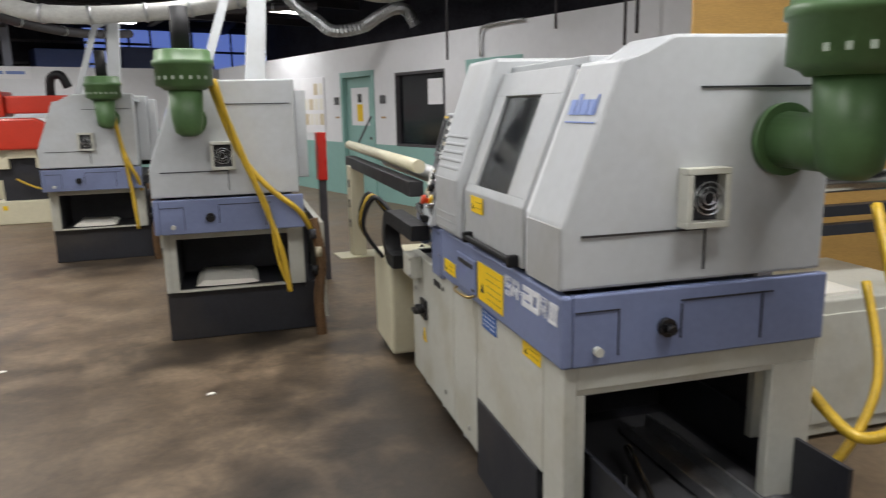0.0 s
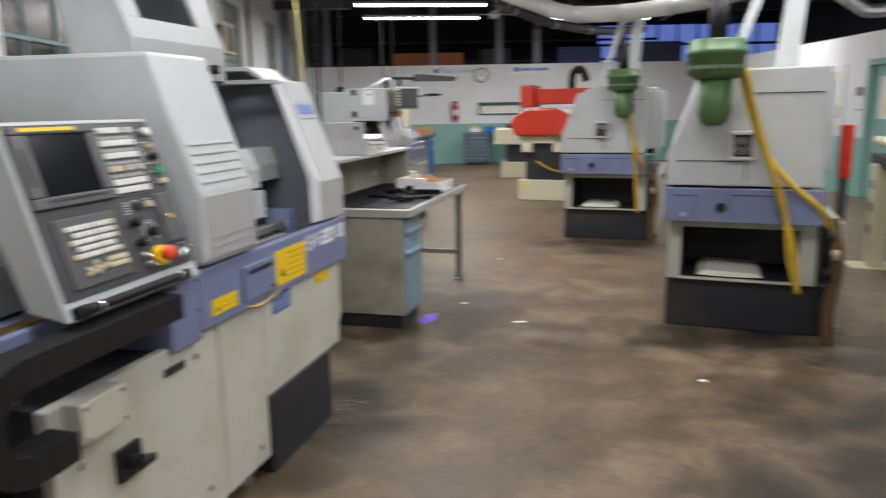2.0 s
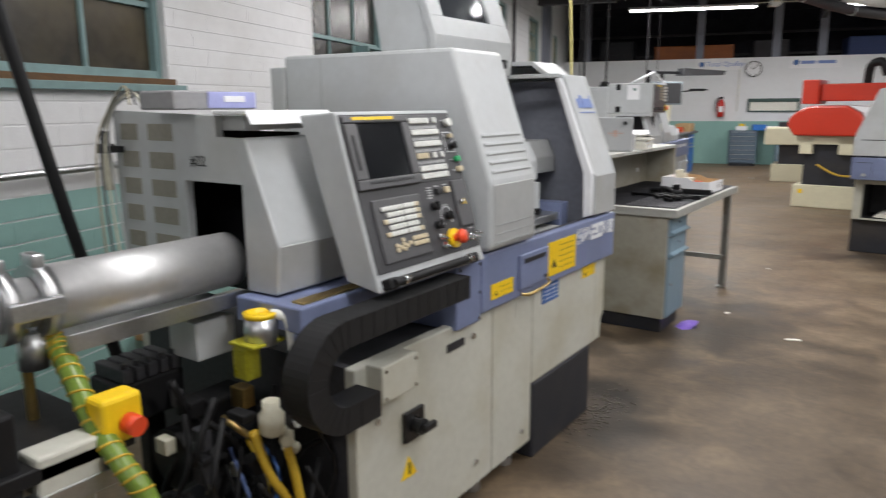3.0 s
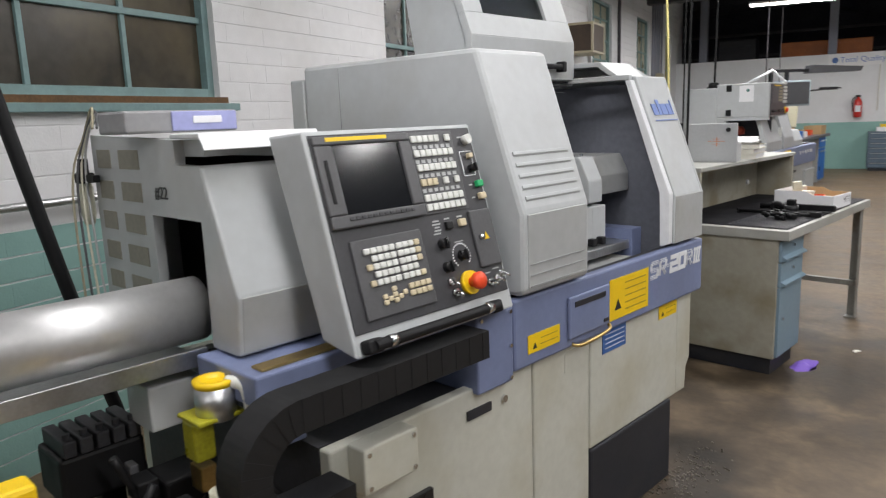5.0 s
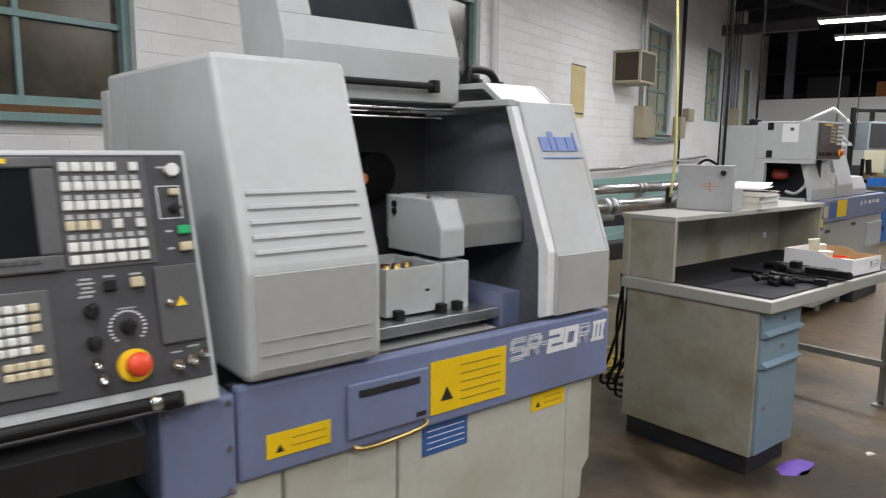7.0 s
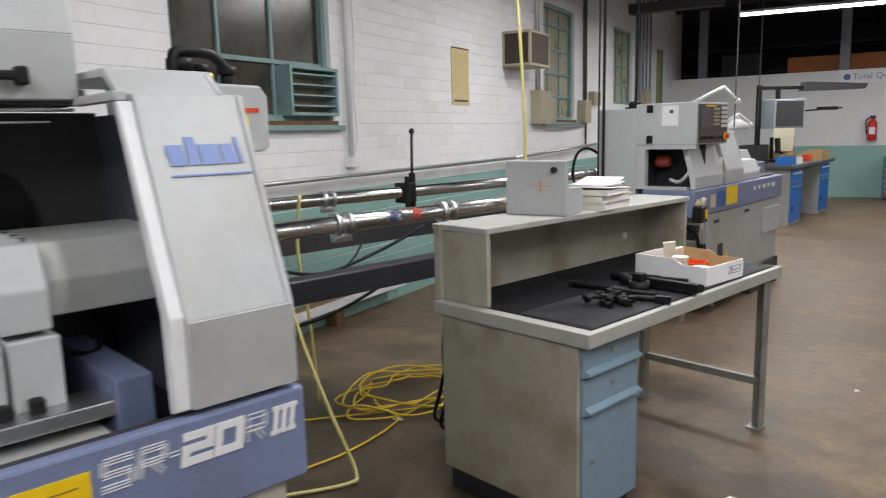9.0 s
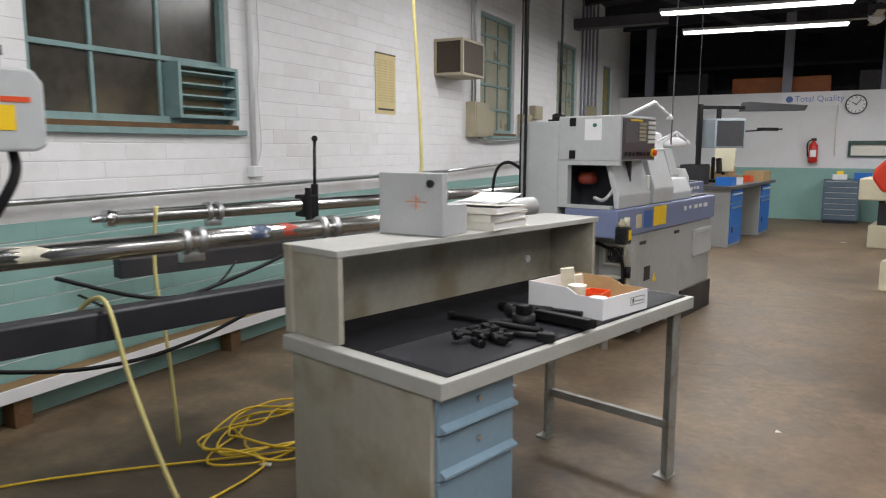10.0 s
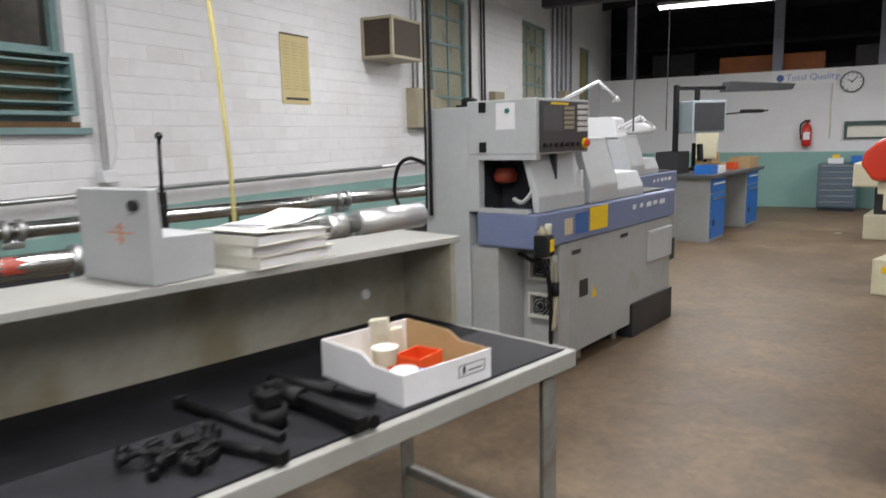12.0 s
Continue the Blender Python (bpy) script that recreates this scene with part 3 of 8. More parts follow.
        part("knob", b, GLOSSB, pn, "black rotary knob", True)
    for p, qq in ((0.334, 0.112), (0.340, 0.083), (0.476, 0.085), (0.505, 0.090), (0.527, 0.100)):
        b = NB()
        cyl(b, (p, qq, 0.004), (p, qq, 0.014), 0.010, 16, None, M)
        cyl(b, (p, qq, 0.014), (p, qq - 0.01, 0.035), 0.004, 10, None, M)
        part("toggle", b, CHROME, pn, "chrome key switch", True)
    b = NB()
    cyl(b, (0.515, 0.472, 0.004), (0.515, 0.472, 0.022), 0.013, 20, None, M)
    part("white_lamp", b, KEYW, pn, "", True)
    b = NB()
    cyl(b, (0.476, 0.206, 0.012), (0.476, 0.206, 0.024), 0.007, 14, None, M)
    part("lock", b, CHROME, pn, "", True)
    b = NB()
    prism(b, [(0.488, 0.198), (0.510, 0.198), (0.499, 0.217)], 0.012, 0.0135, "z", 0, M)
    part("warning_triangle", b, YEL, pn)
    b = NB()
    cyl(b, (0.398, 0.098, 0.004), (0.398, 0.098, 0.016), 0.031, 28, None, M)
    part("stop_collar", b, YEL, pn, "yellow collar", True)
    b = NB()
    lathe(b, [(0.013, 0.0), (0.013, 0.018), (0.022, 0.020), (0.023, 0.032), (0.019, 0.038), (0.004, 0.040)], 24, M @ pose(0.398, 0.098, 0.014))
    part("stop_button", b, REDB, pn, "red emergency stop mushroom button", True)
    b = NB()
    cyl(b, (0.035, 0.022, 0.030), (0.46, 0.022, 0.030), 0.013, 16, None, M)
    box(b, 0.016, 0.060, 0.006, 0.038, 0.0, 0.034, 0.006, M)
    box(b, 0.435, 0.475, 0.004, 0.036, 0.0, 0.034, 0.006, M)
    part("grab_handle", b, BLACK, pn, "black grab handle", False)
    for p in (0.085, 0.42):
        b = NB()
        cyl(b, (p - 0.010, 0.022, 0.030), (p + 0.010, 0.022, 0.030), 0.0145, 16, None, M)
        part("handle_ring", b, CHROME, pn, "", True)
    return pn


def fan_box(parent, x0, x1, z0, z1, y):
    bm = NB()
    t = 0.018
    for a in ((x0, x1, z0, z0 + t), (x0, x1, z1 - t, z1), (x0, x0 + t, z0 + t, z1 - t), (x1 - t, x1, z0 + t, z1 - t)):
        box(bm, a[0], a[1], y - 0.05, y, a[2], a[3], 0.002)
    fb = part("fan_box", bm, CREAM, parent, "cream cooling fan housing")
    bm = NB()
    box(bm, x0 + t, x1 - t, y - 0.012, y - 0.006, z0 + t, z1 - t)
    part("backing", bm, DARK, fb)
    xc, zc, r = (x0 + x1) / 2, (z0 + z1) / 2, (x1 - x0) / 2 - t
    bm = NB()
    for k in range(5):
        a = 2 * math.pi * k / 5 + 0.4
        box(bm, -0.012, 0.012, -0.003, 0.003, 0.015, r * 0.9, 0, Matrix.Translation((xc, y - 0.028, zc)) @ Matrix.Rotation(a, 4, "Y") @ Matrix.Rotation(0.6, 4, "Z"))
    cyl(bm, (xc, y - 0.04, zc), (xc, y - 0.015, zc), 0.02, 14)
    part("fan", bm, GLOSSB, fb)
    bm = NB()
    for k in (0.35, 0.62, 0.9):
        ring = [(xc + r * k * math.cos(a), y - 0.048, zc + r * k * math.sin(a)) for a in (2 * math.pi * i / 20 for i in range(21))]
        pipe(bm, ring, 0.0018, 5, 1)
    part("guard", bm, GALV, fb)
    return fb


def sr_lathe(m, opened=False, tray=0.0, label="", group="grey sliding-head lathes", detail=True):
    ob = thing("lathe", m, label, "lathe", group)
    # hollow lower cabinet
    for y0, y1, z0 in ((0.17, 0.808, 0.335), (0.815, 1.125, 0.085), (1.132, 1.89, 0.085)):
        bm = NB()
        box(bm, 0.02, 0.06, y0, y1, z0, 0.738, 0.006)
        part("cabinet_panel", bm, CREAM, ob, "cream cabinet panel")
    if opened:
        bm = NB()
        prism(bm, [(0.048, 0.738), (0.048, 0.46), (0.085, 0.43), (0.085, 0.335), (0.168, 0.335), (0.168, 0.738)], 0.022, 0.058, "x", 0.004)
        box(bm, 0.06, 0.9, 0.05, 0.08, 0.46, 0.738, 0.004)
        part("cabinet_corner", bm, CREAM, ob, "cream cabinet corner panel")
    bm = NB()
    box(bm, 1.0, 1.04, 0.17, 1.89, 0.085, 0.738)
    part("back_panel", bm, CREAM, ob)
    # on detailed lathes coloured dark to stand in for the gloomy service bay
    bm = NB()
    box(bm, 0.06, 1.0, 1.86, 1.89, 0.085, 0.738)
    part("side_panel", bm, DARK if detail else CREAM, ob, "end panel coloured dark like the service bay" if detail else "")
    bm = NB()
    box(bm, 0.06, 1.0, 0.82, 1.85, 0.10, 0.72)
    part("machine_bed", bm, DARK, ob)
    bm = NB()
    if tray:
        box(bm, 0.02, 0.06, 0.02, 0.165, 0.085, 0.738, 0.004)
        box(bm, 0.06, 0.90, 0.02, 0.06, 0.665, 0.738, 0.003)
        box(bm, 0.06, 0.76, 0.028, 0.06, 0.645, 0.665, 0.002)
        box(bm, 0.74, 0.90, 0.02, 0.06, 0.20, 0.665, 0.003)
        box(bm, 0.06, 0.09, 0.025, 0.05, 0.085, 0.645, 0.002)
    else:
        box(bm, 0.10, 0.80, 0.16, 0.20, 0.335, 0.35, 0.003)
    box(bm, 0.06, 0.10, 0.17, 0.20, 0.335, 0.738, 0.003)
    box(bm, 0.80, 0.90, 0.17, 0.20, 0.335, 0.738, 0.003)
    box(bm, 0.10, 0.80, 0.13, 0.20, 0.69, 0.738, 0.003)
    part("outfeed_frame", bm, CREAM, ob, "cream frame round the parts-drawer opening")
    # sheets in the drawer opening, its inner darkness put into their colour
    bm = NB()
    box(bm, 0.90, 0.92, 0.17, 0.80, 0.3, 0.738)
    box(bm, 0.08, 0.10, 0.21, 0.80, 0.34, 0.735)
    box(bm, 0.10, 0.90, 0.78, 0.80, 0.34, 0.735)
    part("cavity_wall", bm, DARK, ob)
    bm = NB()
    b0 = 0.22 - tray
    if tray:
        t = 0.014
        for a in ((0.12, 0.12 + t, b0, 0.8, 0.20, 0.44), (0.86 - t, 0.86, b0, 0.8, 0.20, 0.40), (0.12 + t, 0.86 - t, b0, b0 + t, 0.20, 0.30)):
            box(bm, *a)
            part("tank_wall", bm, BASE, ob, "black tank wall")
            bm = NB()
        box(bm, 0.015, 0.06, 0.20, 0.80, 0, 0.335, 0.004)
        part("skirt_panel", bm, BASE, ob, "black skirt panel")
        bm = NB()
        box(bm, 0.12, 0.86, b0, 0.8, 0.0, 0.20, 0.006)
    else:
        box(bm, 0.015, 1.0, b0, 0.808, 0, 0.332, 0.008)
    part("coolant_tank", bm, BASE, ob, "black coolant tank on the floor")
    if tray:
        bm = NB()
        prism(bm, [(0.52, 0.225), (0.64, 0.225), (0.64, 0.285), (0.628, 0.285), (0.628, 0.237), (0.532, 0.237), (0.532, 0.27), (0.52, 0.27)], b0 + 0.06, 0.55, "y", 0)
        part("channel", bm, GALV, ob, "bent steel channel lying in the tank")
        bm = NB()
        box(bm, 0.20, 0.80, b0 + 0.06, 0.7, 0.202, 0.208)
        part("strainer", bm, PANEL2, ob, "perforated strainer sheet")
        bm = NB()
        cyl(bm, (0.30, b0 + 0.10, 0.24), (0.40, 0.3, 0.30), 0.014, 12)
        cyl(bm, (0.24, b0 + 0.24, 0.21), (0.24, b0 + 0.24, 0.36), 0.006, 8)
        part("lever", bm, STEEL, ob, "steel lever")
    else:
        bm = NB()
        prism(bm, [(0.2, 0.365), (0.25, 0.40), (0.56, 0.39), (0.6, 0.365), (0.5, 0.36), (0.3, 0.36)], 0.19, 0.62, "y", 0)
        part("parts_tray", bm, PAPER, ob, "pale sheet lying in the parts drawer")
    bm = NB()
    for y in (0.9, 1.15, 1.5, 1.82):
        for x in (0.1, 0.9):
            bm = NB()
            cyl(bm, (x, y, 0), (x, y, 0.03), 0.035, 12)
            cyl(bm, (x, y, 0.03), (x, y, 0.10), 0.015, 10)
            part("levelling_foot", bm, GALV, ob)
    # blue band
    bm = NB()
    box(bm, 0.0, 0.035, 0.0, 1.24, 0.742, 0.955, 0.008)
    ap = part("apron", bm, BLUE, ob, "blue front apron band")
    bm = NB()
    box(bm, 0.035, 0.90, 0.0, 0.035, 0.742, 0.955, 0.006)
    part("end_band", bm, BLUE, ob, "blue end band")
    bm = NB()
    box(bm, 0.035, 0.9, 0.035, 1.24, 0.84, 0.86)
    box(bm, 0.035, 0.06, 0.035, 1.24, 0.86, 0.95)
    part("drip_tray", bm, DARK, ob)
    bm = NB()
    box(bm, -0.010, 0, 0.735, 0.975, 0.772, 0.908, 0.006)
    part("pocket_cover", bm, BLUE, ap, "blue pocket cover")
    bm = NB()
    box(bm, -0.0125, -0.009, 0.765, 0.945, 0.872, 0.890, 0.001)
    box(bm, -0.0125, -0.009, 0.745, 0.775, 0.785, 0.797, 0.001)
    part("pocket_slot", bm, BASE, ap)
    bm = NB()
    pipe(bm, [(-0.012, 0.745, 0.772), (-0.03, 0.78, 0.762), (-0.03, 0.93, 0.752), (-0.012, 0.965, 0.758)], 0.006, 8)
    part("rail", bm, BRASS, ap, "worn brass hand rail", True)
    model_mark(ap, 0.0)
    label_sign(ob, -0.0005, 0.458, 0.724, 0.772, 0.914, YEL, 5)
    label_sign(ob, -0.0005, 1.018, 1.178, 0.780, 0.836, YEL, 2)
    label_sign(ob, 0.0195, 0.185, 0.33, 0.682, 0.735, YEL, 2)
    label_sign(ob, 0.0195, 0.58, 0.735, 0.655, 0.737, BLUEL, 4, False, "instruction_plate", "blue instruction plate")
    bm = NB()
    box(bm, 0.018, 0.020, 0.84, 0.96, 0.655, 0.725)
    part("rating_plate", bm, CREAM, ob, "faded rating plate")
    # end hatches
    for a in ((0.04, 0.18, 0.905, 0.909), (0.175, 0.179, 0.77, 0.905), (0.38, 0.70, 0.912, 0.917), (0.66, 0.665, 0.77, 0.912), (0.38, 0.385, 0.80, 0.905)):
        bm = NB()
        box(bm, a[0], a[1], -0.003, 0.0, a[2], a[3])
        part("hatch_seam", bm, BASE, ob)
    bm = NB()
    cyl(bm, (0.33, 0, 0.84), (0.33, -0.02, 0.84), 0.028, 18)
    cyl(bm, (0.33, -0.02, 0.84), (0.33, -0.045, 0.84), 0.014, 14)
    part("valve_knob", bm, GLOSSB, ob, "black valve knob", True)
    bm = NB()
    cyl(bm, (0.11, 0, 0.79), (0.11, -0.02, 0.79), 0.014, 14)
    part("drain_plug", bm, CREAM, ob, "", True)
    # bolted plate and ledge
    bm = NB()
    box(bm, 0.0, 0.30, 1.245, 1.40, 0.722, 0.945, 0.006)
    bp = part("gear_cover", bm, BLUE, ob, "blue bolted cover plate")
    for y, z in ((1.260, 0.93), (1.385, 0.93), (1.260, 0.737), (1.260, 0.83)):
        bm = NB()
        cyl(bm, (0.0, y, z), (-0.006, y, z), 0.006, 10)
        part("bolt", bm, CHROME, bp)
    bm = NB()
    box(bm, 0.085, 0.345, 1.40, 2.02, 0.865, 0.938, 0.006)
    box(bm, 0.085, 0.12, 1.9, 2.02, 0.76, 0.865, 0.004)
    part("ledge", bm, BLUE, ob, "blue ledge under the headstock cover")
    bm = NB()
    box(bm, 0.105, 0.150, 1.44, 1.99, 0.938, 0.945, 0.002)
    part("way_strip", bm, BRASS, ob, "worn brass strip")
    # headstock cover
    bm = NB()
    prism(bm, [(0.0, 0.962), (-0.026, 0.972), (-0.026, 1.20), (0.134, 1.66), (0.95, 1.665), (0.95, 0.962)], 0.890, 1.222, "y", 0.016)
    hc = part("headstock_cover", bm, GREY, ob, "pale grey headstock cover")
    bm = NB()
    box(bm, 0.955, 1.035, 0.90, 1.222, 0.98, 1.622, 0.006)
    part("cover_return", bm, GREY, ob)
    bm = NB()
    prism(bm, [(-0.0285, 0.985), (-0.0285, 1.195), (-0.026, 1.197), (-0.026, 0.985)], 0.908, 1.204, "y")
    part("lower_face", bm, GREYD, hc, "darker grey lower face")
    bm = NB()
    box(bm, 0.747, 0.750, 1.2215, 1.2232, 0.98, 1.645)
    part("seam", bm, GROOVE, hc, "panel seam")
    q = Vector((0.160, 0, 0.460)).normalized()
    for k in range(5):
        p = Vector((-0.026, 0, 1.20)) + q * (0.036 + 0.0325 * k)
        bm = NB()
        box(bm, -0.0012, 0.0015, 0.925, 1.195, -0.0022, 0.0012, 0, Matrix.Translation(p) @ Matrix.Rotation(math.atan2(0.160, 0.460), 4, "Y"))
        part("louvre", bm, GROOVE, hc)
        bm = NB()
        box(bm, -0.004, 0.0015, 0.925, 1.195, 0.002, 0.012, 0.0015, Matrix.Translation(p) @ Matrix.Rotation(math.atan2(0.160, 0.460), 4, "Y"))
        part("louvre_lip", bm, GREY, hc)
    for k in range(3):
        bm = NB()
        box(bm, -0.031, -0.028, 0.925, 1.195, 0.990 + 0.0315 * k, 0.9925 + 0.0315 * k)
        part("louvre", bm, GROOVE, hc)
    # outfeed end cover
    bm = NB()
    if opened:
        prism(bm, [(0.0, 0.968), (0.0, 1.15), (0.17, 1.60), (0.25, 1.604), (0.33, 1.665), (0.88, 1.67), (0.88, 1.655), (0.337, 1.65), (0.257, 1.589), (0.180, 1.586), (0.014, 1.147), (0.014, 0.968)], 0.030, 0.255, "y", 0.004)
        prism(bm, [(0.0, 0.968), (0.0, 1.15), (0.17, 1.60), (0.25, 1.604), (0.33, 1.665), (0.88, 1.67), (0.88, 0.968)], 0.012, 0.0295, "y", 0.006)
    else:
        prism(bm, [(0.0, 0.968), (0.0, 1.15), (0.17, 1.60), (0.25, 1.604), (0.33, 1.665), (0.88, 1.67), (0.88, 0.968)], 0.012, 0.255, "y", 0.010)
    ec = part("end_cover", bm, GREY, ob, "pale grey outfeed end cover")
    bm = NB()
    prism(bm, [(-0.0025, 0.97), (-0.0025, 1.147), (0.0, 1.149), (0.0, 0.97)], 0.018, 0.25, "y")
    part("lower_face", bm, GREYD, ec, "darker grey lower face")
    maker_mark(ec, Matrix.Translation((0.118, 0.215, 1.468)) @ Matrix.Rotation(math.atan2(0.17, 0.45), 4, "Y") @ Matrix.Translation((-0.001, 0, 0)))
    for a in ((0.06, 0.46, 1.118, 1.124), (0.452, 0.458, 1.0, 1.117), (0.42, 0.85, 1.52, 1.525)):
        bm = NB()
        box(bm, a[0], a[1], 0.008, 0.0125, a[2], a[3])
        part("hatch_seam", bm, BASE, ec)
    fan_box(ob, 0.36, 0.50, 1.13, 1.30, 0.012)
    # enclosure roof and back
    bm = NB()
    box(bm, 0.455 if opened else 0.20, 0.88, 0.255, 0.885, 1.598, 1.625, 0.004)
    part("roof", bm, GREY, ob)
    bm = NB()
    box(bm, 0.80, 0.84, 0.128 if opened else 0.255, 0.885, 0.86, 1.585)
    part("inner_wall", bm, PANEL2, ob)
    # sheets added inside the covers, with the enclosure's shade in their colour
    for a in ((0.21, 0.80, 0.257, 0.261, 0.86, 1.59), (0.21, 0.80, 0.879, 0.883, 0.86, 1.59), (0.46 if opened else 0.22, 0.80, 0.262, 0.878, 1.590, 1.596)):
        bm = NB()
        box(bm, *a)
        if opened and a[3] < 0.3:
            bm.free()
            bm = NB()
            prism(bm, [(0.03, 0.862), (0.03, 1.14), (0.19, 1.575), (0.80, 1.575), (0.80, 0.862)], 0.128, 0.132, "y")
        part("lining", bm, surf_side if a[3] < 0.3 else surf_inner, ob, "added enclosure lining, inner shade put in its colour")
    bm = NB()
    prism(bm, [(0.035, 0.96), (0.008, 0.97), (0.008, 1.16), (0.175, 1.585), (0.20, 1.585), (0.045, 1.165), (0.045, 0.96)], 0.255, 0.285, "y", 0.003)
    part("door_rim", bm, WHITEP, ob, "pale door rim")
    if opened:
        bm = NB()
        box(bm, 0.432, 0.452, 0.29, 0.885, 1.574, 1.582, 0.002)
        part("door_track", bm, CHROME, ob, "bright door track")
        bm = NB()
        box(bm, 0.440, 0.458, 0.34, 0.885, 1.548, 1.554, 0.002)
        part("door_track", bm, CHROME, ob, "bright door track")
        bm = NB()
        box(bm, 0.18, 0.455, 0.262, 0.288, 1.586, 1.606, 0.003)
        part("top_rail", bm, GREY, ob)
        dm = Matrix.Translation((0.430, 0.015, 0.580))
    else:
        dm = Matrix()
    # door: a slanted leaf with a window
    pt = [(0.0, 1.165), (0.165, 1.60)]
    d = Vector((pt[1][0] - pt[0][0], 0, pt[1][1] - pt[0][1]))
    ln = d.length
    d.normalize()
    nn = Vector((-d.z, 0, d.x))
    D = dm @ Matrix(((0, d.x, nn.x, pt[0][0]), (-1, d.y, nn.y, 0.882), (0, d.z, nn.z, pt[0][1]), (0, 0, 0, 1)))
    wdt = 0.62 if opened else 0.59
    bm = NB()
    wb, wr = (0.085, 0.475) if opened else (0.03, 0.43)
    for a in ((0, wdt, 0.0, wb), (0, wdt, 0.375, ln), (0, 0.10, wb, 0.375), (wr, wdt, wb, 0.375)):
        box(bm, a[0], a[1], a[2], a[3], -0.03, 0.0, 0.002, D)
    dr = part("door", bm, GREY, ob, "raised sliding door" if opened else "closed sliding door")
    bm = NB()
    box(bm, 0.098, wr + 0.002, wb - 0.002, 0.377, -0.018, -0.012, 0, D)
    part("door_window", bm, GLASS, dr, "dark safety window")
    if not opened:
        # dark sheet added behind the glass in place of the unlit enclosure
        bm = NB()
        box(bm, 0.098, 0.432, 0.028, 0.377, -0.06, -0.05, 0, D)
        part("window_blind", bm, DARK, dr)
    bm = NB()
    z0, s0 = 1.02 if opened else 0.975, 0.882 - wdt
    prism(bm, [(0.0, z0), (0.0, 1.165), (0.03, 1.165), (0.03, z0)], s0, 0.882, "y", 0.003, dm)
    part("door_skirt", bm, GREYD if not opened else GREY, dr)
    bm = NB()
    hz, h0, h1 = (1.058, s0 + 0.11, 0.746) if opened else (0.985, s0 + 0.03, 0.80)
    box(bm, -0.034, -0.014, h0, h1, hz, hz + 0.02, 0.006, dm)
    box(bm, -0.038, 0.0, h0 - 0.005, h0 + 0.02, hz - 0.01, hz + 0.03, 0.006, dm)
    box(bm, -0.038, 0.0, h1 - 0.02, h1 + 0.005, hz - 0.01, hz + 0.03, 0.006, dm)
    part("door_handle", bm, BLACK, dr, "black bar door handle")
    if not opened:
        label_sign(dr, -0.0035, 0.655, 0.79, 1.095, 1.155, YEL, 2, True)
    if opened:
        bm = NB()
        prism(bm, [(0.468, 1.668), (0.468, 1.745), (0.64, 2.19), (0.815, 2.19), (0.715, 1.668)], 0.29, 0.885, "y", 0.006)
        part("hood_frame", bm, GREY, ob, "grey sheet housing behind the raised door")
        bm = NB()
        prism(bm, [(0.262, 1.152), (0.262, 1.225), (0.300, 1.302), (0.62, 1.302), (0.62, 1.152)], 0.134, 0.437, "y", 0.004)
        part("slide_cover", bm, GREYD, ob, "grey slide cover behind the sub-spindle")
        bm = NB()
        prism(bm, [(0.20, 1.140), (0.20, 1.222), (0.242, 1.308), (0.47, 1.312), (0.47, 1.140)], 0.440, 0.532, "y", 0.005)
        sp = part("spindle_slide", bm, GREY, ob, "grey sub-spindle slide cover")
        for x, y in ((0.28, 0.46), (0.35, 0.46), (0.43, 0.46), (0.28, 0.515), (0.43, 0.515)):
            bm = NB()
            cyl(bm, (x, y, 1.308), (x, y, 1.317), 0.008, 10)
            part("cap_screw", bm, CHROME, sp)
        for z in (1.262, 1.285):
            bm = NB()
            cyl(bm, (0.43, 0.531, z), (0.43, 0.540, z), 0.010, 12)
            part("port_hole", bm, BLACK, sp)
        bm = NB()
        box(bm, 0.19, 0.36, 0.432, 0.526, 0.985, 1.128, 0.004)
        part("spindle_foot", bm, GREY, ob, "grey upright block")
        bm = NB()
        t = 0.012
        for a in ((0.185, 0.185 + t, 0.535, 0.735), (0.43 - t, 0.43, 0.535, 0.735), (0.185 + t, 0.43 - t, 0.535, 0.535 + t), (0.185 + t, 0.43 - t, 0.735 - t, 0.735)):
            box(bm, *a, 0.995, 1.128, 0.002)
        box(bm, 0.185 + t, 0.43 - t, 0.535 + t, 0.735 - t, 1.03, 1.04)
        part("tool_block", bm, GREY, ob, "open-topped grey tool block")
        for y in (0.58, 0.62, 0.66):
            bm = NB()
            cyl(bm, (0.30, y, 1.04), (0.30, y, 1.122), 0.014, 12)
            part("collet", bm, BRASS, ob, "", True)
        bm = NB()
        box(bm, 0.1835, 0.185, 0.585, 0.600, 1.055, 1.062)
        part("slot", bm, BLACK, ob)
        for y in (0.49, 0.55, 0.70):
            bm = NB()
            box(bm, 0.160, 0.188, y - 0.013, y + 0.013, 0.988, 1.015, 0.003)
            part("stopper", bm, BLACK, ob, "black rubber stop")
        bm = NB()
        box(bm, 0.25, 0.36, 0.755, 0.85, 1.02, 1.10, 0.006)
        part("front_tool_post", bm, GALV, ob, "bright tool post")
        for k in range(5):
            bm = NB()
            cyl(bm, (0.28, 0.80, 1.17 + 0.04 * k), (0.235, 0.80, 1.165 + 0.04 * k), 0.015, 12)
            part("tool_clamp", bm, BLUEL, ob, "blue tool clamp", True)
        bm = NB()
        box(bm, 0.27, 0.32, 0.775, 0.845, 1.12, 1.37, 0.006)
        gp = part("gang_post", bm, BASE, ob, "black gang tool post")
        bm = NB()
        cyl(bm, (0.27, 0.79, 1.375), (0.23, 0.77, 1.375), 0.014, 12)
        part("knob", bm, ORANGE, gp, "orange knob", True)
        bm = NB()
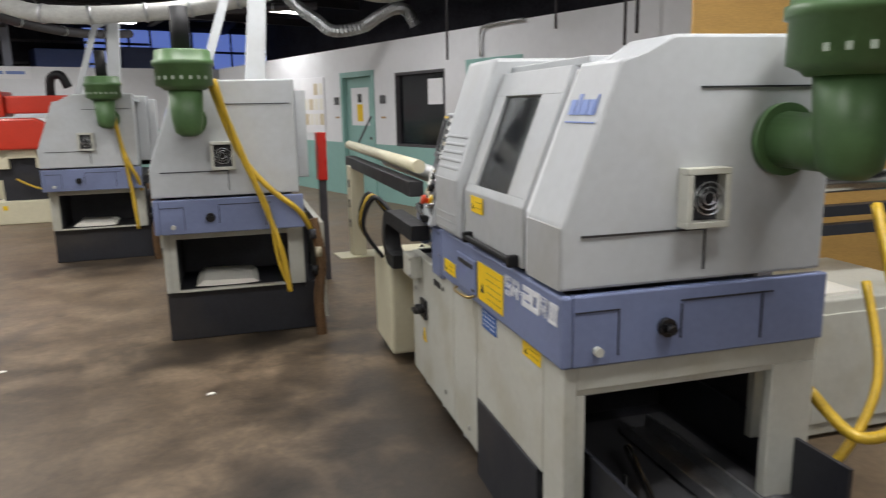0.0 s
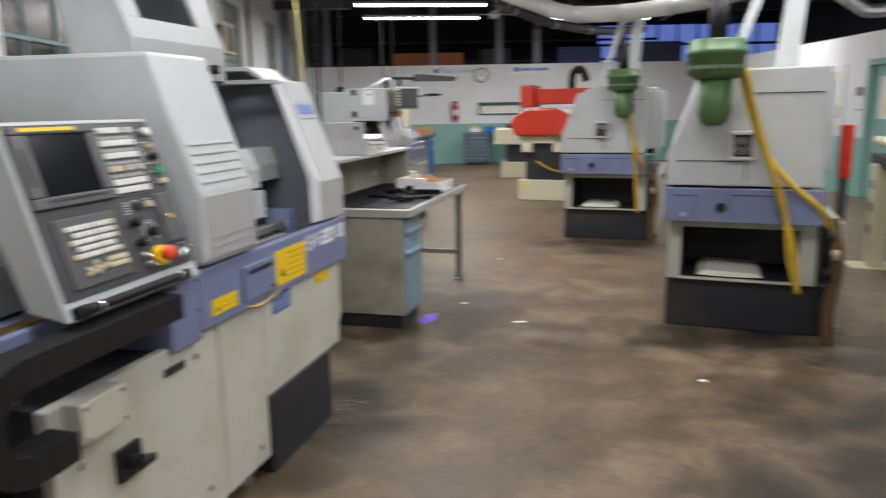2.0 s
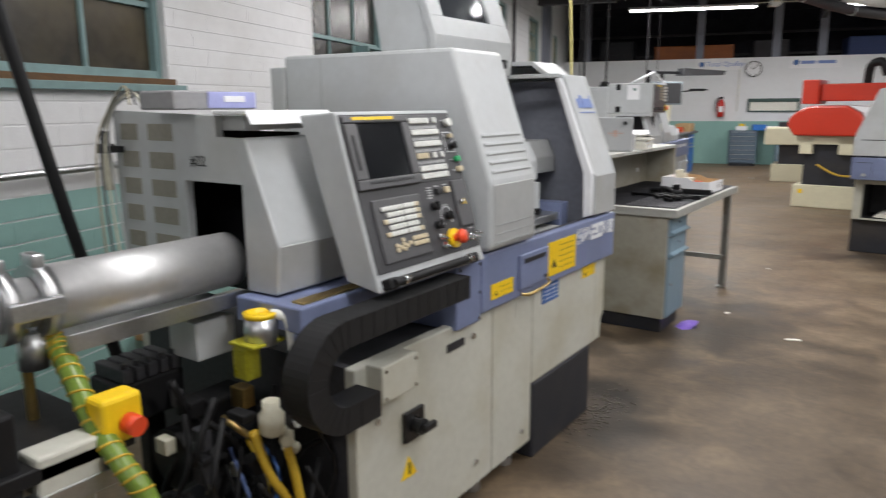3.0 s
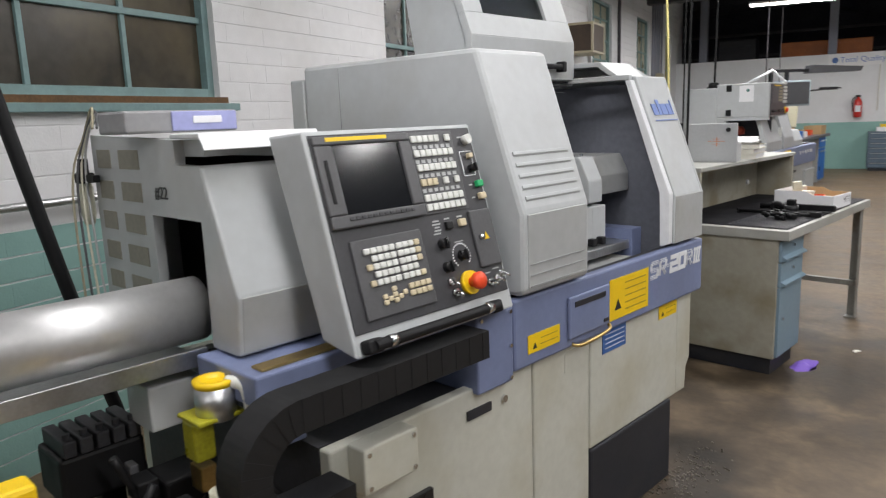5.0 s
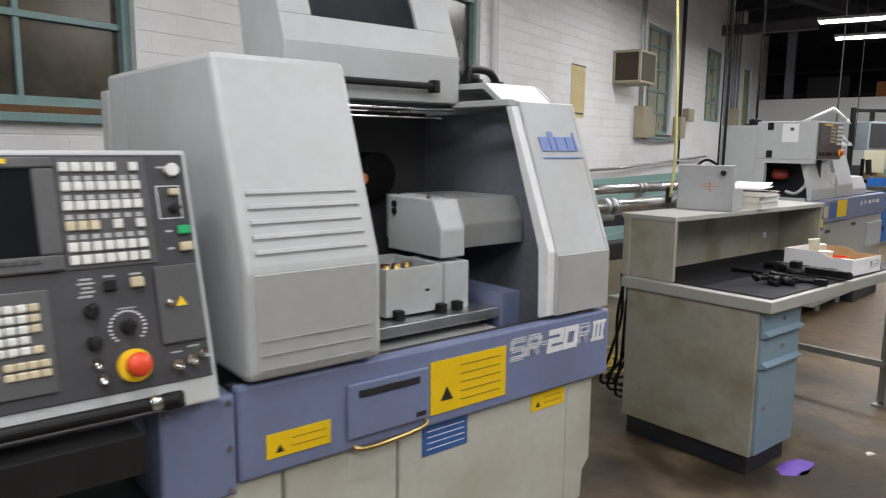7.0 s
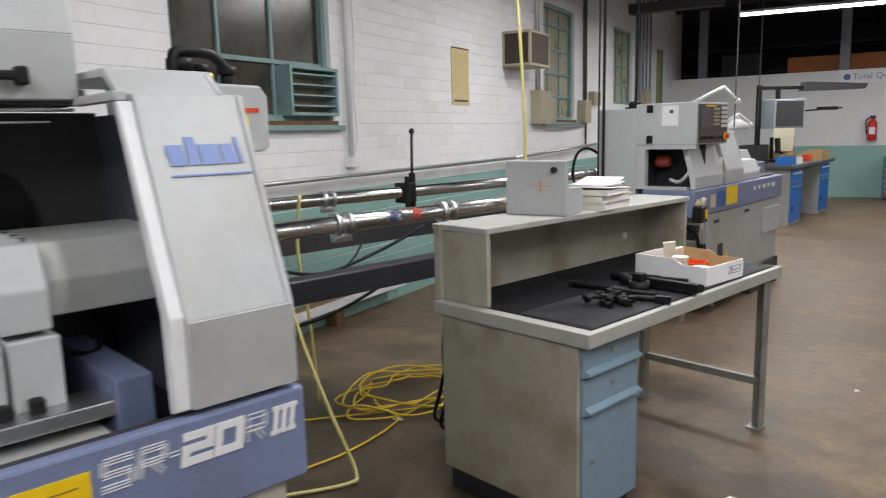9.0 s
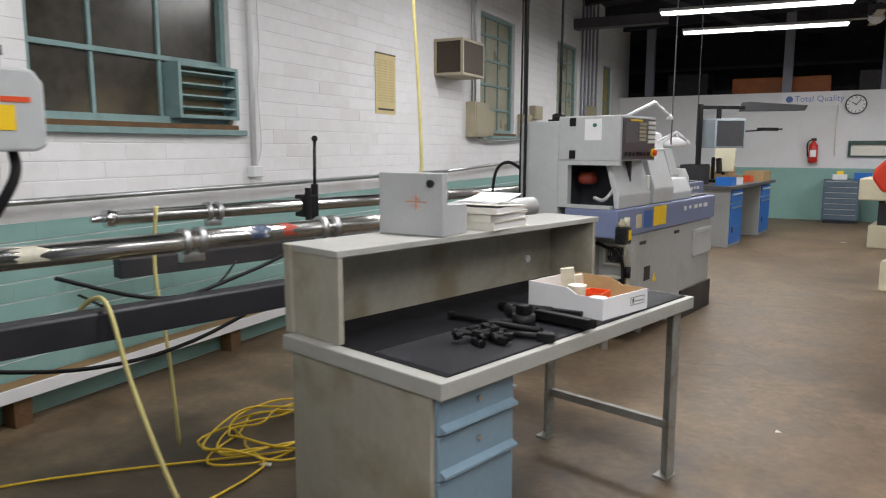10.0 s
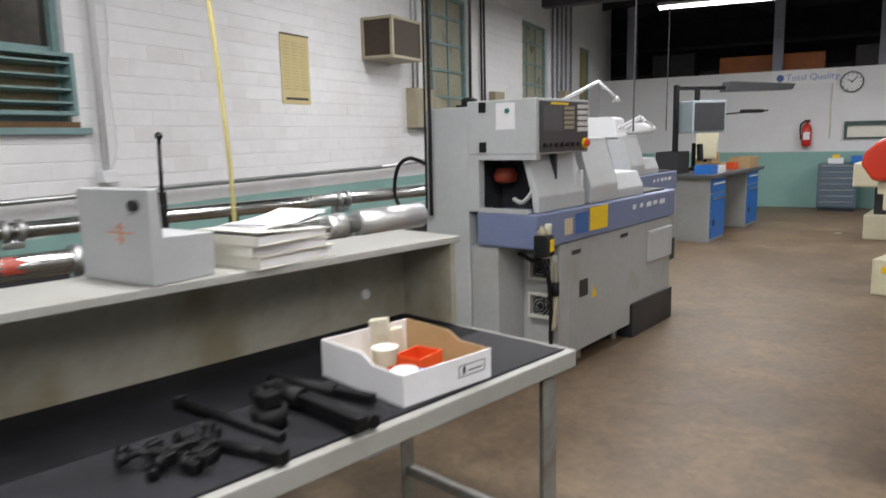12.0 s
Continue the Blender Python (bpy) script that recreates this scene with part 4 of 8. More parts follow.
        box(bm, 0.13, 0.24, 0.33, 0.87, 0.955, 0.988, 0.003)
        part("guide_rail", bm, GALV, ob, "bright ground guide rail")
        bm = NB()
        box(bm, 0.06, 0.30, 0.38, 0.87, 0.915, 0.93)
        part("swarf_sheet", bm, GREYD, ob, "dull sloping swarf sheet")
        bm = NB()
        box(bm, 0.12, 0.55, 0.285, 0.36, 0.87, 1.03, 0.004)
        part("splash_plate", bm, BLUE, ob)
        bm = NB()
        bm.free()
        for pts, r in (([(0.40, 0.43, 1.13), (0.36, 0.38, 1.05), (0.38, 0.31, 1.03), (0.45, 0.29, 1.10)], 0.007),
                       ([(0.6, 0.86, 1.05), (0.45, 0.80, 1.22), (0.45, 0.70, 1.30), (0.5, 0.62, 1.22), (0.5, 0.60, 1.10)], 0.014),
                       ([(0.62, 0.84, 1.05), (0.50, 0.76, 1.20), (0.48, 0.66, 1.27), (0.52, 0.60, 1.18), (0.52, 0.58, 1.08)], 0.011),
                       ([(0.75, 0.86, 1.42), (0.68, 0.80, 1.50), (0.66, 0.66, 1.50), (0.68, 0.54, 1.42), (0.72, 0.48, 1.30)], 0.024),
                       ([(0.32, 0.84, 1.02), (0.22, 0.80, 1.08), (0.20, 0.76, 1.02), (0.24, 0.74, 0.96)], 0.008)):
            bm = NB()
            pipe(bm, pts, r, 8)
            part("hose", bm, BLACK, ob, "", True)
        bm = NB()
        cyl(bm, (0.79, 0.42, 1.36), (0.70, 0.42, 1.36), 0.08, 24)
        part("port", bm, BLACK, ob)
        bm = NB()
        for x, y, r, h in ((0.88, -0.16, 0.038, 0.070), (0.95, -0.25, 0.032, 0.062), (0.89, -0.32, 0.028, 0.052)):
            bm = NB()
            cyl(bm, (x, y, 1.684), (x, y, 1.684 + h * 0.55), r * 0.8, 18)
            cyl(bm, (x, y, 1.684 + h * 0.55), (x, y, 1.684 + h), r * 1.1, 18)
            part("pump", bm, BLACK, ob, "black coolant pump head", True)
        bm = NB()
        pipe(bm, [(0.86, -0.13, 1.685), (0.86, -0.13, 1.75), (0.865, -0.15, 1.775), (0.87, -0.24, 1.775), (0.875, -0.28, 1.76), (0.88, -0.32, 1.72)], 0.017, 8)
        part("pump_pipe", bm, BLACK, ob, "bent black pipe", True)
        bm = NB()
        lathe(bm, [(0.012, 0.0), (0.018, 0.006), (0.018, 0.024), (0.010, 0.03)], 14, pose(0.86, -0.24, 1.684))
        part("brass_fitting", bm, BRASS, ob, "", True)
        bm = NB()
        prism(bm, [(0.012, 1.46), (-0.40, 1.46), (-0.425, 1.475), (-0.425, 1.64), (-0.40, 1.675), (0.012, 1.685)], 0.82, 1.06, "x", 0.008)
        eb = part("end_box", bm, GREY, ob, "pale rounded box on the end cover")
        bm = NB()
        box(bm, 0.817, 0.819, -0.351, -0.263, 1.515, 1.580)
        part("warning_label", bm, YEL, eb, "yellow label")
        bm = NB()
        box(bm, 0.817, 0.819, -0.389, -0.317, 1.588, 1.602)
        part("label_strip", bm, REDO, eb, "orange strip")
        bm = NB()
        for k in range(3):
            pipe(bm, [(0.90, -0.24 - 0.06 * k, 1.465), (0.88, -0.25 - 0.05 * k, 1.38), (0.90, -0.20 - 0.02 * k, 1.20), (0.92, -0.08, 1.0)], 0.014, 8)
        part("cable", bm, BLACK, eb, "", True)
    pn = control_panel(ob)
    if tray:
        pn.matrix_basis = Matrix.Translation((-0.05, 1.29, 0)) @ Matrix.Rotation(radians(-11), 4, "Z") @ Matrix.Translation((0.05, -1.29, 0))
    # end housing at the headstock
    bm = NB()
    prism(bm, [(0.23, 0.942), (0.217, 0.946), (0.204, 1.085), (0.318, 1.379), (0.345, 1.381), (0.345, 0.942)], 1.60, 1.976, "y", 0.008)
    part("spindle_cover", bm, GREY, ob, "pale grey spindle cover")
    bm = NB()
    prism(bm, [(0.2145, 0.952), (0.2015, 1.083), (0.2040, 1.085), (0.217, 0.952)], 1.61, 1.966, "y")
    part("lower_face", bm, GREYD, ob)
    bm = NB()
    prism(bm, [(0.285, 1.25), (0.325, 1.378), (0.44, 1.381), (0.44, 1.44), (0.95, 1.457), (0.95, 0.86), (0.596, 0.86), (0.596, 1.25)], 1.95, 1.9765, "y")
    box(bm, 0.346, 0.95, 1.4, 1.95, 1.40, 1.44)
    box(bm, 0.91, 0.95, 1.4, 1.95, 0.86, 1.40)
    rh = part("rear_housing", bm, GREY, ob, "grey rear housing with vents")
    bm = NB()
    box(bm, 0.30, 0.44, 1.66, 1.985, 1.443, 1.455, 0.003)
    prism(bm, [(0.30, 1.455), (0.275, 1.418), (0.278, 1.416), (0.304, 1.451)], 1.66, 1.985, "y")
    part("cap", bm, WHITEP, rh, "pale folded cap sheet")
    # black sheet standing in for the darkness inside the spindle opening
    bm = NB()
    box(bm, 0.347, 0.91, 1.74, 1.76, 0.86, 1.39)
    part("spindle_bore", bm, BLACK, rh)
    for c in range(2):
        for r in range(6):
            bm = NB()
            x, z = 0.642 + 0.180 * c, 0.936 + 0.0858 * r
            box(bm, x, x + (0.123, 0.09)[c], 1.976, 1.979, z, z + 0.051, 0)
            part("vent", bm, TAN, rh, "tan vent mesh")
    # service end: junction box, cable chain, switch, pneumatics
    bm = NB()
    box(bm, -0.04, 0.02, 1.67, 1.84, 0.630, 0.742, 0.005)
    jb = part("junction_box", bm, CREAM, ob, "cream junction box")
    for y in (1.685, 1.825):
        for z in (0.645, 0.727):
            bm = NB()
            cyl(bm, (-0.04, y, z), (-0.044, y, z), 0.006, 8)
            part("screw", bm, CHROME, jb)
    path = [(y, 0.90) for y in np.linspace(1.45, 2.02, 24)]
    path += [(2.02 + 0.115 * math.sin(a), 0.785 + 0.115 * math.cos(a)) for a in np.linspace(0.12, math.pi, 26)]
    path += [(y, 0.67) for y in np.linspace(1.98, 1.90, 3)]
    bm = NB()
    rim = []
    for k, (y, z) in enumerate(path):
        a, b = path[max(k - 1, 0)], path[min(k + 1, len(path) - 1)]
        d = Vector((b[0] - a[0], b[1] - a[1])).normalized()
        rim.append((y - d.y * 0.036, z + d.x * 0.036, y + d.y * 0.036, z - d.x * 0.036))
    for k in range(0, len(rim) - 1):
        a, b = rim[k], rim[k + 1]
        g = 0.0012 if k % 2 else 0.0
        prism(bm, [(a[0], a[1]), (b[0], b[1]), (b[2], b[3]), (a[2], a[3])], -0.085 + g, 0.005 - g, "x")
    part("cable_chain", bm, CHAIN, ob, "black articulated cable chain")
    bm = NB()
    box(bm, 0.004, 0.02, 1.58, 1.68, 0.43, 0.53, 0.004)
    cyl(bm, (0.004, 1.63, 0.48), (-0.03, 1.63, 0.48), 0.026, 18)
    box(bm, -0.05, -0.03, 1.585, 1.645, 0.468, 0.492, 0.005)
    part("main_switch", bm, GLOSSB, ob, "black main isolator switch")
    bm = NB()
    prism(bm, [(1.61, 0.305), (1.69, 0.305), (1.65, 0.375)], 0.0165, 0.0195, "x")
    wt = part("warning_sign", bm, YEL, ob, "yellow electrical hazard triangle")
    bm = NB()
    box(bm, 0.0150, 0.0166, 1.645, 1.655, 0.315, 0.355)
    part("bolt_mark", bm, INK, wt)
    for y0, y1, z in ((1.33, 1.43, 0.655), (1.68, 1.71, 0.66)):
        bm = NB()
        box(bm, 0.014, 0.0195, y0, y1, z, z + 0.026)
        part("pull_slot", bm, BASE, ob, "black recessed pull")
    for y, z in ((1.27, 0.67), (1.80, 0.55), (1.25, 0.18), (0.9, 0.16)):
        bm = NB()
        cyl(bm, (0.0195, y, z), (0.012, y, z), 0.011, 12)
        part("cabinet_lock", bm, CHROME, ob)
    # bar tube running on past the headstock
    bm = NB()
    cyl(bm, (0.455, 1.95, 1.02), (0.455, 2.49, 1.02), 0.081, 40)
    bt = part("guide_tube", bm, BRUSHED, ob, "brushed aluminium bar guide tube", True)
    bm = NB()
    cyl(bm, (0.455, 2.49, 1.02), (0.455, 4.6, 1.02), 0.060, 28)
    part("bar_tube", bm, BRUSHED, bt, "thinner steel bar tube", True)
    bm = NB()
    for y in (2.505, 2.592):
        bm = NB()
        cyl(bm, (0.455, y - 0.018, 1.02), (0.455, y + 0.018, 1.02), 0.088, 32)
        box(bm, 0.425, 0.485, y - 0.015, y + 0.015, 1.09, 1.135, 0.006)
        part("clamp_ring", bm, GALV, bt, "steel clamp ring", True)
    bm = NB()
    box(bm, 0.352, 0.376, 2.49, 2.61, 1.0, 1.045, 0.004)
    part("clamp_bar", bm, GALV, bt)
    bm = NB()
    cyl(bm, (0.455, 2.53, 0.86), (0.455, 2.53, 0.95), 0.034, 16)
    part("drain_stub", bm, GALV, bt, "", True)
    bm = NB()
    prism(bm, [(0.36, 0.900), (0.55, 0.900), (0.55, 0.912), (0.374, 0.912), (0.374, 0.945), (0.36, 0.945)], 1.98, 2.49, "y", 0.002)
    part("drip_channel", bm, GALV, bt)
    if detail:
        bm = NB()
        box(bm, 0.40, 0.53, 1.985, 2.12, 0.755, 0.868, 0.006)
        part("solenoid_box", bm, GREY, ob, "grey solenoid box")
        bm = NB()
        cyl(bm, (0.21, 2.05, 0.83), (0.21, 2.05, 0.905), 0.045, 20)
        part("oil_filler", bm, GALV, ob, "", True)
        bm = NB()
        lathe(bm, [(0.040, 0.0), (0.042, 0.012), (0.028, 0.014), (0.026, 0.004)], 22, pose(0.21, 2.05, 0.905) @ Matrix.Scale(1.12, 4))
        part("filler_cap", bm, YEL, ob, "yellow filler cap", True)
        bm = NB()
        pipe(bm, [(0.19, 2.03, 0.91), (0.155, 2.01, 0.905), (0.14, 2.005, 0.865), (0.14, 2.0, 0.80), (0.16, 1.99, 0.755)], 0.015, 10)
        part("filler_hose", bm, KEYW, ob, "white filler hose", True)
        bm = NB()
        box(bm, 0.205, 0.265, 2.06, 2.11, 0.735, 0.83, 0.008)
        box(bm, 0.17, 0.27, 2.0, 2.115, 0.832, 0.842, 0.003)
        part("oil_bowl", bm, OILY, ob, "greenish oil reservoir")
        bm = NB()
        box(bm, 0.50, 0.66, 2.10, 2.30, 0.60, 0.72, 0.01)
        box(bm, 0.55, 0.60, 2.14, 2.20, 0.0, 0.60, 0.006)
        part("valve_manifold", bm, BLACK, ob, "black oily valve manifold")
        for k in range(5):
            bm = NB()
            box(bm, 0.50, 0.65, 2.105 + 0.038 * k, 2.135 + 0.038 * k, 0.72, 0.76, 0.004)
            cyl(bm, (0.52, 2.12 + 0.038 * k, 0.76), (0.52, 2.12 + 0.038 * k, 0.775), 0.009, 10)
            part("valve", bm, DARK, ob)
        # black bulk in motor shape, added to keep the cluttered bay dark
        bm = NB()
        cyl(bm, (0.42, 1.93, 0.50), (0.42, 2.22, 0.50), 0.085, 22)
        box(bm, 0.36, 0.48, 1.96, 2.12, 0.56, 0.64, 0.008)
        part("pump_motor", bm, BLACK, ob, "black motor-shaped bulk added in the service bay")
        bm = NB()
        box(bm, 0.28, 0.62, 1.92, 2.30, 0.02, 0.26, 0.012)
        part("oil_tank", bm, BASE, ob, "black oil tank")
        rr = random.Random(12)
        for k in range(34):
            bm = NB()
            x, y, z = 0.14 + 0.40 * rr.random(), 1.92 + 0.34 * rr.random(), 0.06 + 0.60 * rr.random()
            w, d, h = rr.uniform(0.02, 0.07), rr.uniform(0.02, 0.06), rr.uniform(0.02, 0.09)
            if k % 3:
                box(bm, x, x + w, y, y + d, z, z + h, 0.004)
            else:
                cyl(bm, (x, y, z), (x, y + d, z + h), 0.5 * w, 12)
            part("pneumatic_fitting", bm, (BLACK, DARK, BRASS, BLACK, DARK, PANEL2, BLACK, COOL)[k % 8], ob)
        for k in range(5):
            bm = NB()
            c = 0.03 * k
            pipe(bm, [(0.30, 2.02 + c, 0.52), (0.16, 2.06 + c, 0.46 - c), (0.12, 2.16 + 0.5 * c, 0.36 - c), (0.20, 2.24 - c, 0.30), (0.26, 2.14, 0.26 + c), (0.16, 2.04, 0.24 + c), (0.14, 1.98 + c, 0.30)], 0.0055, 6)
            part("thin_hose", bm, (BLUEL, CORDY, BLACK, LOGO, BLACK)[k], ob, "", True)
        bm = NB()
        lathe(bm, [(0.020, 0.0), (0.034, 0.012), (0.036, 0.06), (0.024, 0.075), (0.024, 0.10)], 18, pose(0.13, 2.10, 0.60))
        part("air_regulator", bm, COOL, ob, "cream air regulator bowl", True)
        bm = NB()
        lathe(bm, [(0.012, 0.0), (0.020, 0.01), (0.020, 0.045), (0.012, 0.055)], 14, pose(0.12, 2.06, 0.555))
        part("air_regulator", bm, COOL, ob, "small cream regulator bowl", True)
        for y, z in ((2.06, 0.63), (1.985, 0.60)):
            bm = NB()
            cyl(bm, (0.10, y, z), (0.08, y - 0.004, z + 0.004), 0.020, 18)
            gg = part("gauge", bm, GLOSSB, ob, "", True)
            bm = NB()
            cyl(bm, (0.08, y - 0.004, z + 0.004), (0.078, y - 0.0045, z + 0.0045), 0.016, 18)
            part("dial", bm, KEYW, gg)
        bm = NB()
        cyl(bm, (0.22, 2.18, 0.11), (0.42, 2.16, 0.11), 0.10, 24)
        part("drum", bm, GREYD, ob, "grey drum among the hoses", True)
        bm = NB()
        pipe(bm, [(0.14, 2.15, 0.34), (0.09, 2.08, 0.31), (0.07, 2.02, 0.32)], 0.012, 10)
        part("hose_nozzle", bm, GALV, ob, "bright hose coupling", True)
        rr = random.Random(5)
        for k in range(26):
            bm = NB()
            y0 = 1.93 + 0.34 * rr.random()
            z0 = 0.75 - 0.3 * rr.random()
            x0 = 0.10 + 0.30 * rr.random()
            pipe(bm, [(x0, y0, z0), (x0 - 0.06 * rr.random(), y0 + 0.12 * rr.uniform(-1, 1), z0 - 0.15), (x0 + 0.05, y0 + 0.15 * rr.uniform(-1, 1), z0 - 0.3 * rr.random() - 0.1), (x0 + 0.12, y0 + 0.1 * rr.uniform(-1, 1), 0.03)], 0.005 + 0.006 * rr.random(), 6, 4)
            part("hose", bm, BLACK, ob, "", True)
        bm = NB()
        pipe(bm, [(0.16, 2.14, 0.62), (0.13, 2.12, 0.50), (0.12, 2.08, 0.42), (0.14, 2.03, 0.33), (0.2, 2.02, 0.2), (0.22, 2.05, 0.03)], 0.013, 8)
        part("air_hose", bm, HOSEY, ob, "yellow air hose", True)
        bm = NB()
        pipe(bm, [(0.12, 2.06, 0.555), (0.10, 2.05, 0.45), (0.09, 2.04, 0.30), (0.10, 2.06, 0.15), (0.14, 2.05, 0.02)], 0.013, 8)
        part("air_hose", bm, HOSEY, ob, "yellow air hose", True)
        bm = NB()
        cyl(bm, (0.30, 2.13, 0.62), (0.22, 2.09, 0.56), 0.010, 10)
        part("brass_fitting", bm, BRASS, ob, "", True)
    return ob


surf_side = surf("lining_blue_grey", (0.19, 0.20, 0.24), 0.45, var=0.15, scale=4, stain=(0.10, 0.10, 0.12), amount=0.5)
BRUSHED = surf("brushed_aluminium", (0.66, 0.66, 0.66), 0.52, 0.85, var=0.06, scale=6, rvar=0.06, stain=(0.5, 0.5, 0.5), amount=0.3, sscale=9)
CHAIN = surf("chain_nylon", (0.005, 0.005, 0.006), 0.6, var=0.2, scale=20)
OILY = surf("oil_bowl_yellow", (0.34, 0.32, 0.02), 0.3, var=0.25, scale=14)
GROOVE = surf("groove_shadow", (0.30, 0.31, 0.31), 0.55, var=0.1, scale=12)
# far darker than the cover grey, for the shade inside the enclosure
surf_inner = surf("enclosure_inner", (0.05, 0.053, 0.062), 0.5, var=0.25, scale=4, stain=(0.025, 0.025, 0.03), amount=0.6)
near_lathe = sr_lathe(pose(-1.27, 3.485, 0, 0, 0, 180), True, label="pale grey lathe with its door raised, over a blue apron band")
words("#22", 0.045, INK, near_lathe, Matrix.Translation((0.563, 1.979, 1.295)) @ Matrix.Rotation(math.pi, 4, "Z") @ Matrix.Rotation(math.pi / 2, 4, "X") @ Matrix.Translation((0.0, 0, 0)))
aisle_lathe = sr_lathe(pose(1.33, 1.956, 0, 0, 0, -6.5), False, 0.42, label="pale grey lathe with closed door and its coolant tank pulled out")
second_lathe = sr_lathe(pose(0.30, 4.92, 0, 0, 0, -6.0), False, label="grey lathe with a green mist extractor and yellow hoses", detail=False)
third_lathe = copy_thing(second_lathe, pose(-0.67, 8.1, 0, 0, 0, -4.0))


# ---- workbench ----
def workbench():
    ob = thing("workbench", pose(-1.293, 4.615, 0), "putty-coloured steel workbench with a blue drawer pedestal and riser shelf", "workbench")
    # x runs back as negative, y along the bench
    bm = NB()
    box(bm, -0.78, -0.004, 0.0, 1.62, 0.765, 0.818, 0.004)
    part("top", bm, TOPP, ob, "grey steel worktop with a worn edge")
    bm = NB()
    box(bm, -0.78, -0.09, 0.04, 0.42, 0.095, 0.765, 0.004)
    pd = part("pedestal", bm, BENCH, ob, "stained putty-coloured drawer pedestal")
    bm = NB()
    box(bm, -0.76, -0.11, 0.06, 0.40, 0.0, 0.095)
    part("plinth", bm, BASE, pd, "black plinth")
    for z0, z1, lip in ((0.64, 0.75, True), (0.50, 0.635, True), (0.105, 0.495, False)):
        bm = NB()
        box(bm, -0.09, -0.074, 0.055, 0.405, z0, z1, 0.003)
        if lip:
            prism(bm, [(-0.075, z0 + 0.002), (-0.050, z0 + 0.012), (-0.050, z0 + 0.02), (-0.075, z0 + 0.032)], 0.06, 0.40, "y")
        dr = part("drawer" if lip else "cupboard_door", bm, DRAWER, pd, "slate blue drawer front" if lip else "slate blue cupboard door")
        bm = NB()
        cyl(bm, (-0.074, 0.23 if lip else 0.10, (z0 + z1) / 2 + 0.02), (-0.064, 0.23 if lip else 0.10, (z0 + z1) / 2 + 0.02), 0.009, 12)
        part("lock", bm, CHROME, dr)
    pd.matrix_basis = Matrix.Translation((0.025, -0.02, 0.0))
    for x, y in ((-0.03, 1.475), (-0.68, 1.475)):
        bm = NB()
        prism(bm, [(x + 0.005, y), (x + 0.005, y + 0.065), (x - 0.055, y + 0.065), (x - 0.055, y + 0.06), (x, y + 0.06), (x, y)], 0, 0.765, "z")
        box(bm, x - 0.06, x + 0.01, y - 0.005, y + 0.07, 0, 0.008)
        part("leg", bm, LEGS, ob, "bare steel angle leg")
    bm = NB()
    box(bm, -0.68, -0.04, 1.50, 1.53, 0.225, 0.262, 0.002)
    part("stretcher", bm, LEGS, ob, "steel stretcher bar")
    bm = NB()
    box(bm, -0.80, -0.765, 0.03, 1.64, 0.82, 1.135)
    part("riser_back", bm, BENCH, ob)
    for y in (0.045, 1.60):
        bm = NB()
        box(bm, -0.765, -0.515, y, y + 0.022, 0.82, 1.112, 0.002)
        part("riser_side", bm, BENCH, ob)
    bm = NB()
    box(bm, -0.82, -0.512, 0.04, 1.645, 1.112, 1.136, 0.003)
    part("riser_shelf", bm, TOPP, ob, "putty-coloured riser shelf")
    # ribbed mat
    mt = thing("rubber_mat", pose(-1.293, 4.615, 0), "black ribbed rubber mat on the worktop", "mat")
    bm = NB()
    box(bm, -0.764, -0.03, 0.05, 1.595, 0.8185, 0.821)
    part("sheet", bm, MAT_, mt)
    bm = NB()
    for k in range(48):
        x = -0.365 + 0.0069 * k
        box(bm, x, x + 0.0034, 0.07, 1.59, 0.821, 0.8232)
    rb = part("ribs", bm, RIB, mt)
    rb["kind"] = "stuff"


workbench()


# ---- window wall: windows ----
def steel_window(name, y0, y1, z0, z1, bars_y, bars_z, pane, sill=True, label="teal steel-framed window with dirty panes"):
    ob = thing(name, WALL, label, "window", kind="structure")
    bm = NB()
    for a in ((y0, y0 + 0.045, z0, z1), (y1 - 0.045, y1, z0, z1), (y0 + 0.045, y1 - 0.045, z0, z0 + 0.045), (y0 + 0.045, y1 - 0.045, z1 - 0.045, z1)):
        box(bm, -0.13, -0.04, *a, 0.003)
    fr = part("window_frame", bm, TEALF, ob, "peeling teal paint frame")
    for y in bars_y:
        bm = NB()
        box(bm, -0.105, -0.07, y - 0.013, y + 0.013, z0 + 0.045, z1 - 0.045, 0.003)
        part("glazing_bar", bm, TEALF, fr)
    for z in bars_z:
        bm = NB()
        box(bm, -0.11, -0.062, y0 + 0.045, y1 - 0.045, z - 0.016, z + 0.016, 0.003)
        part("glazing_bar", bm, TEALF, fr)
    ys, zs = [y0, *bars_y, y1], [z0, *bars_z, z1]
    for a, b in zip(ys, ys[1:]):
        for c, d in zip(zs, zs[1:]):
            bm = NB()
            box(bm, -0.095, -0.088, a + 0.012, b - 0.012, c + 0.014, d - 0.014)
            part("pane", bm, pane, ob)
    if sill:
        bm = NB()
        box(bm, -0.30, 0.05, y0 - 0.08, y1 + 0.10, z0 - 0.075, z0 - 0.035, 0.004)
        part("window_sill", bm, TEALF, ob, "worn teal sill")
        bm = NB()
        box(bm, -0.12, 0.02, y0 - 0.02, y1 + 0.04, z0 - 0.035, z0 - 0.001)
        part("rusty_strip", bm, RUST, ob, "rusty strip under the frame")
    return ob


steel_window("window_1", -5.35, -3.51, 1.63, 2.75, (-5.10, -4.575, -4.05), (2.04,), DIRTYG)
win2 = steel_window("window_2", -1.69, -0.15, 1.63, 2.75, (-1.24, -0.73), (2.055,), DIRTYG)
steel_window("window_3", 4.38, 5.60, 1.66, 3.2, (4.72, 5.16), (1.98, 2.3, 2.62, 2.94), PALEG)
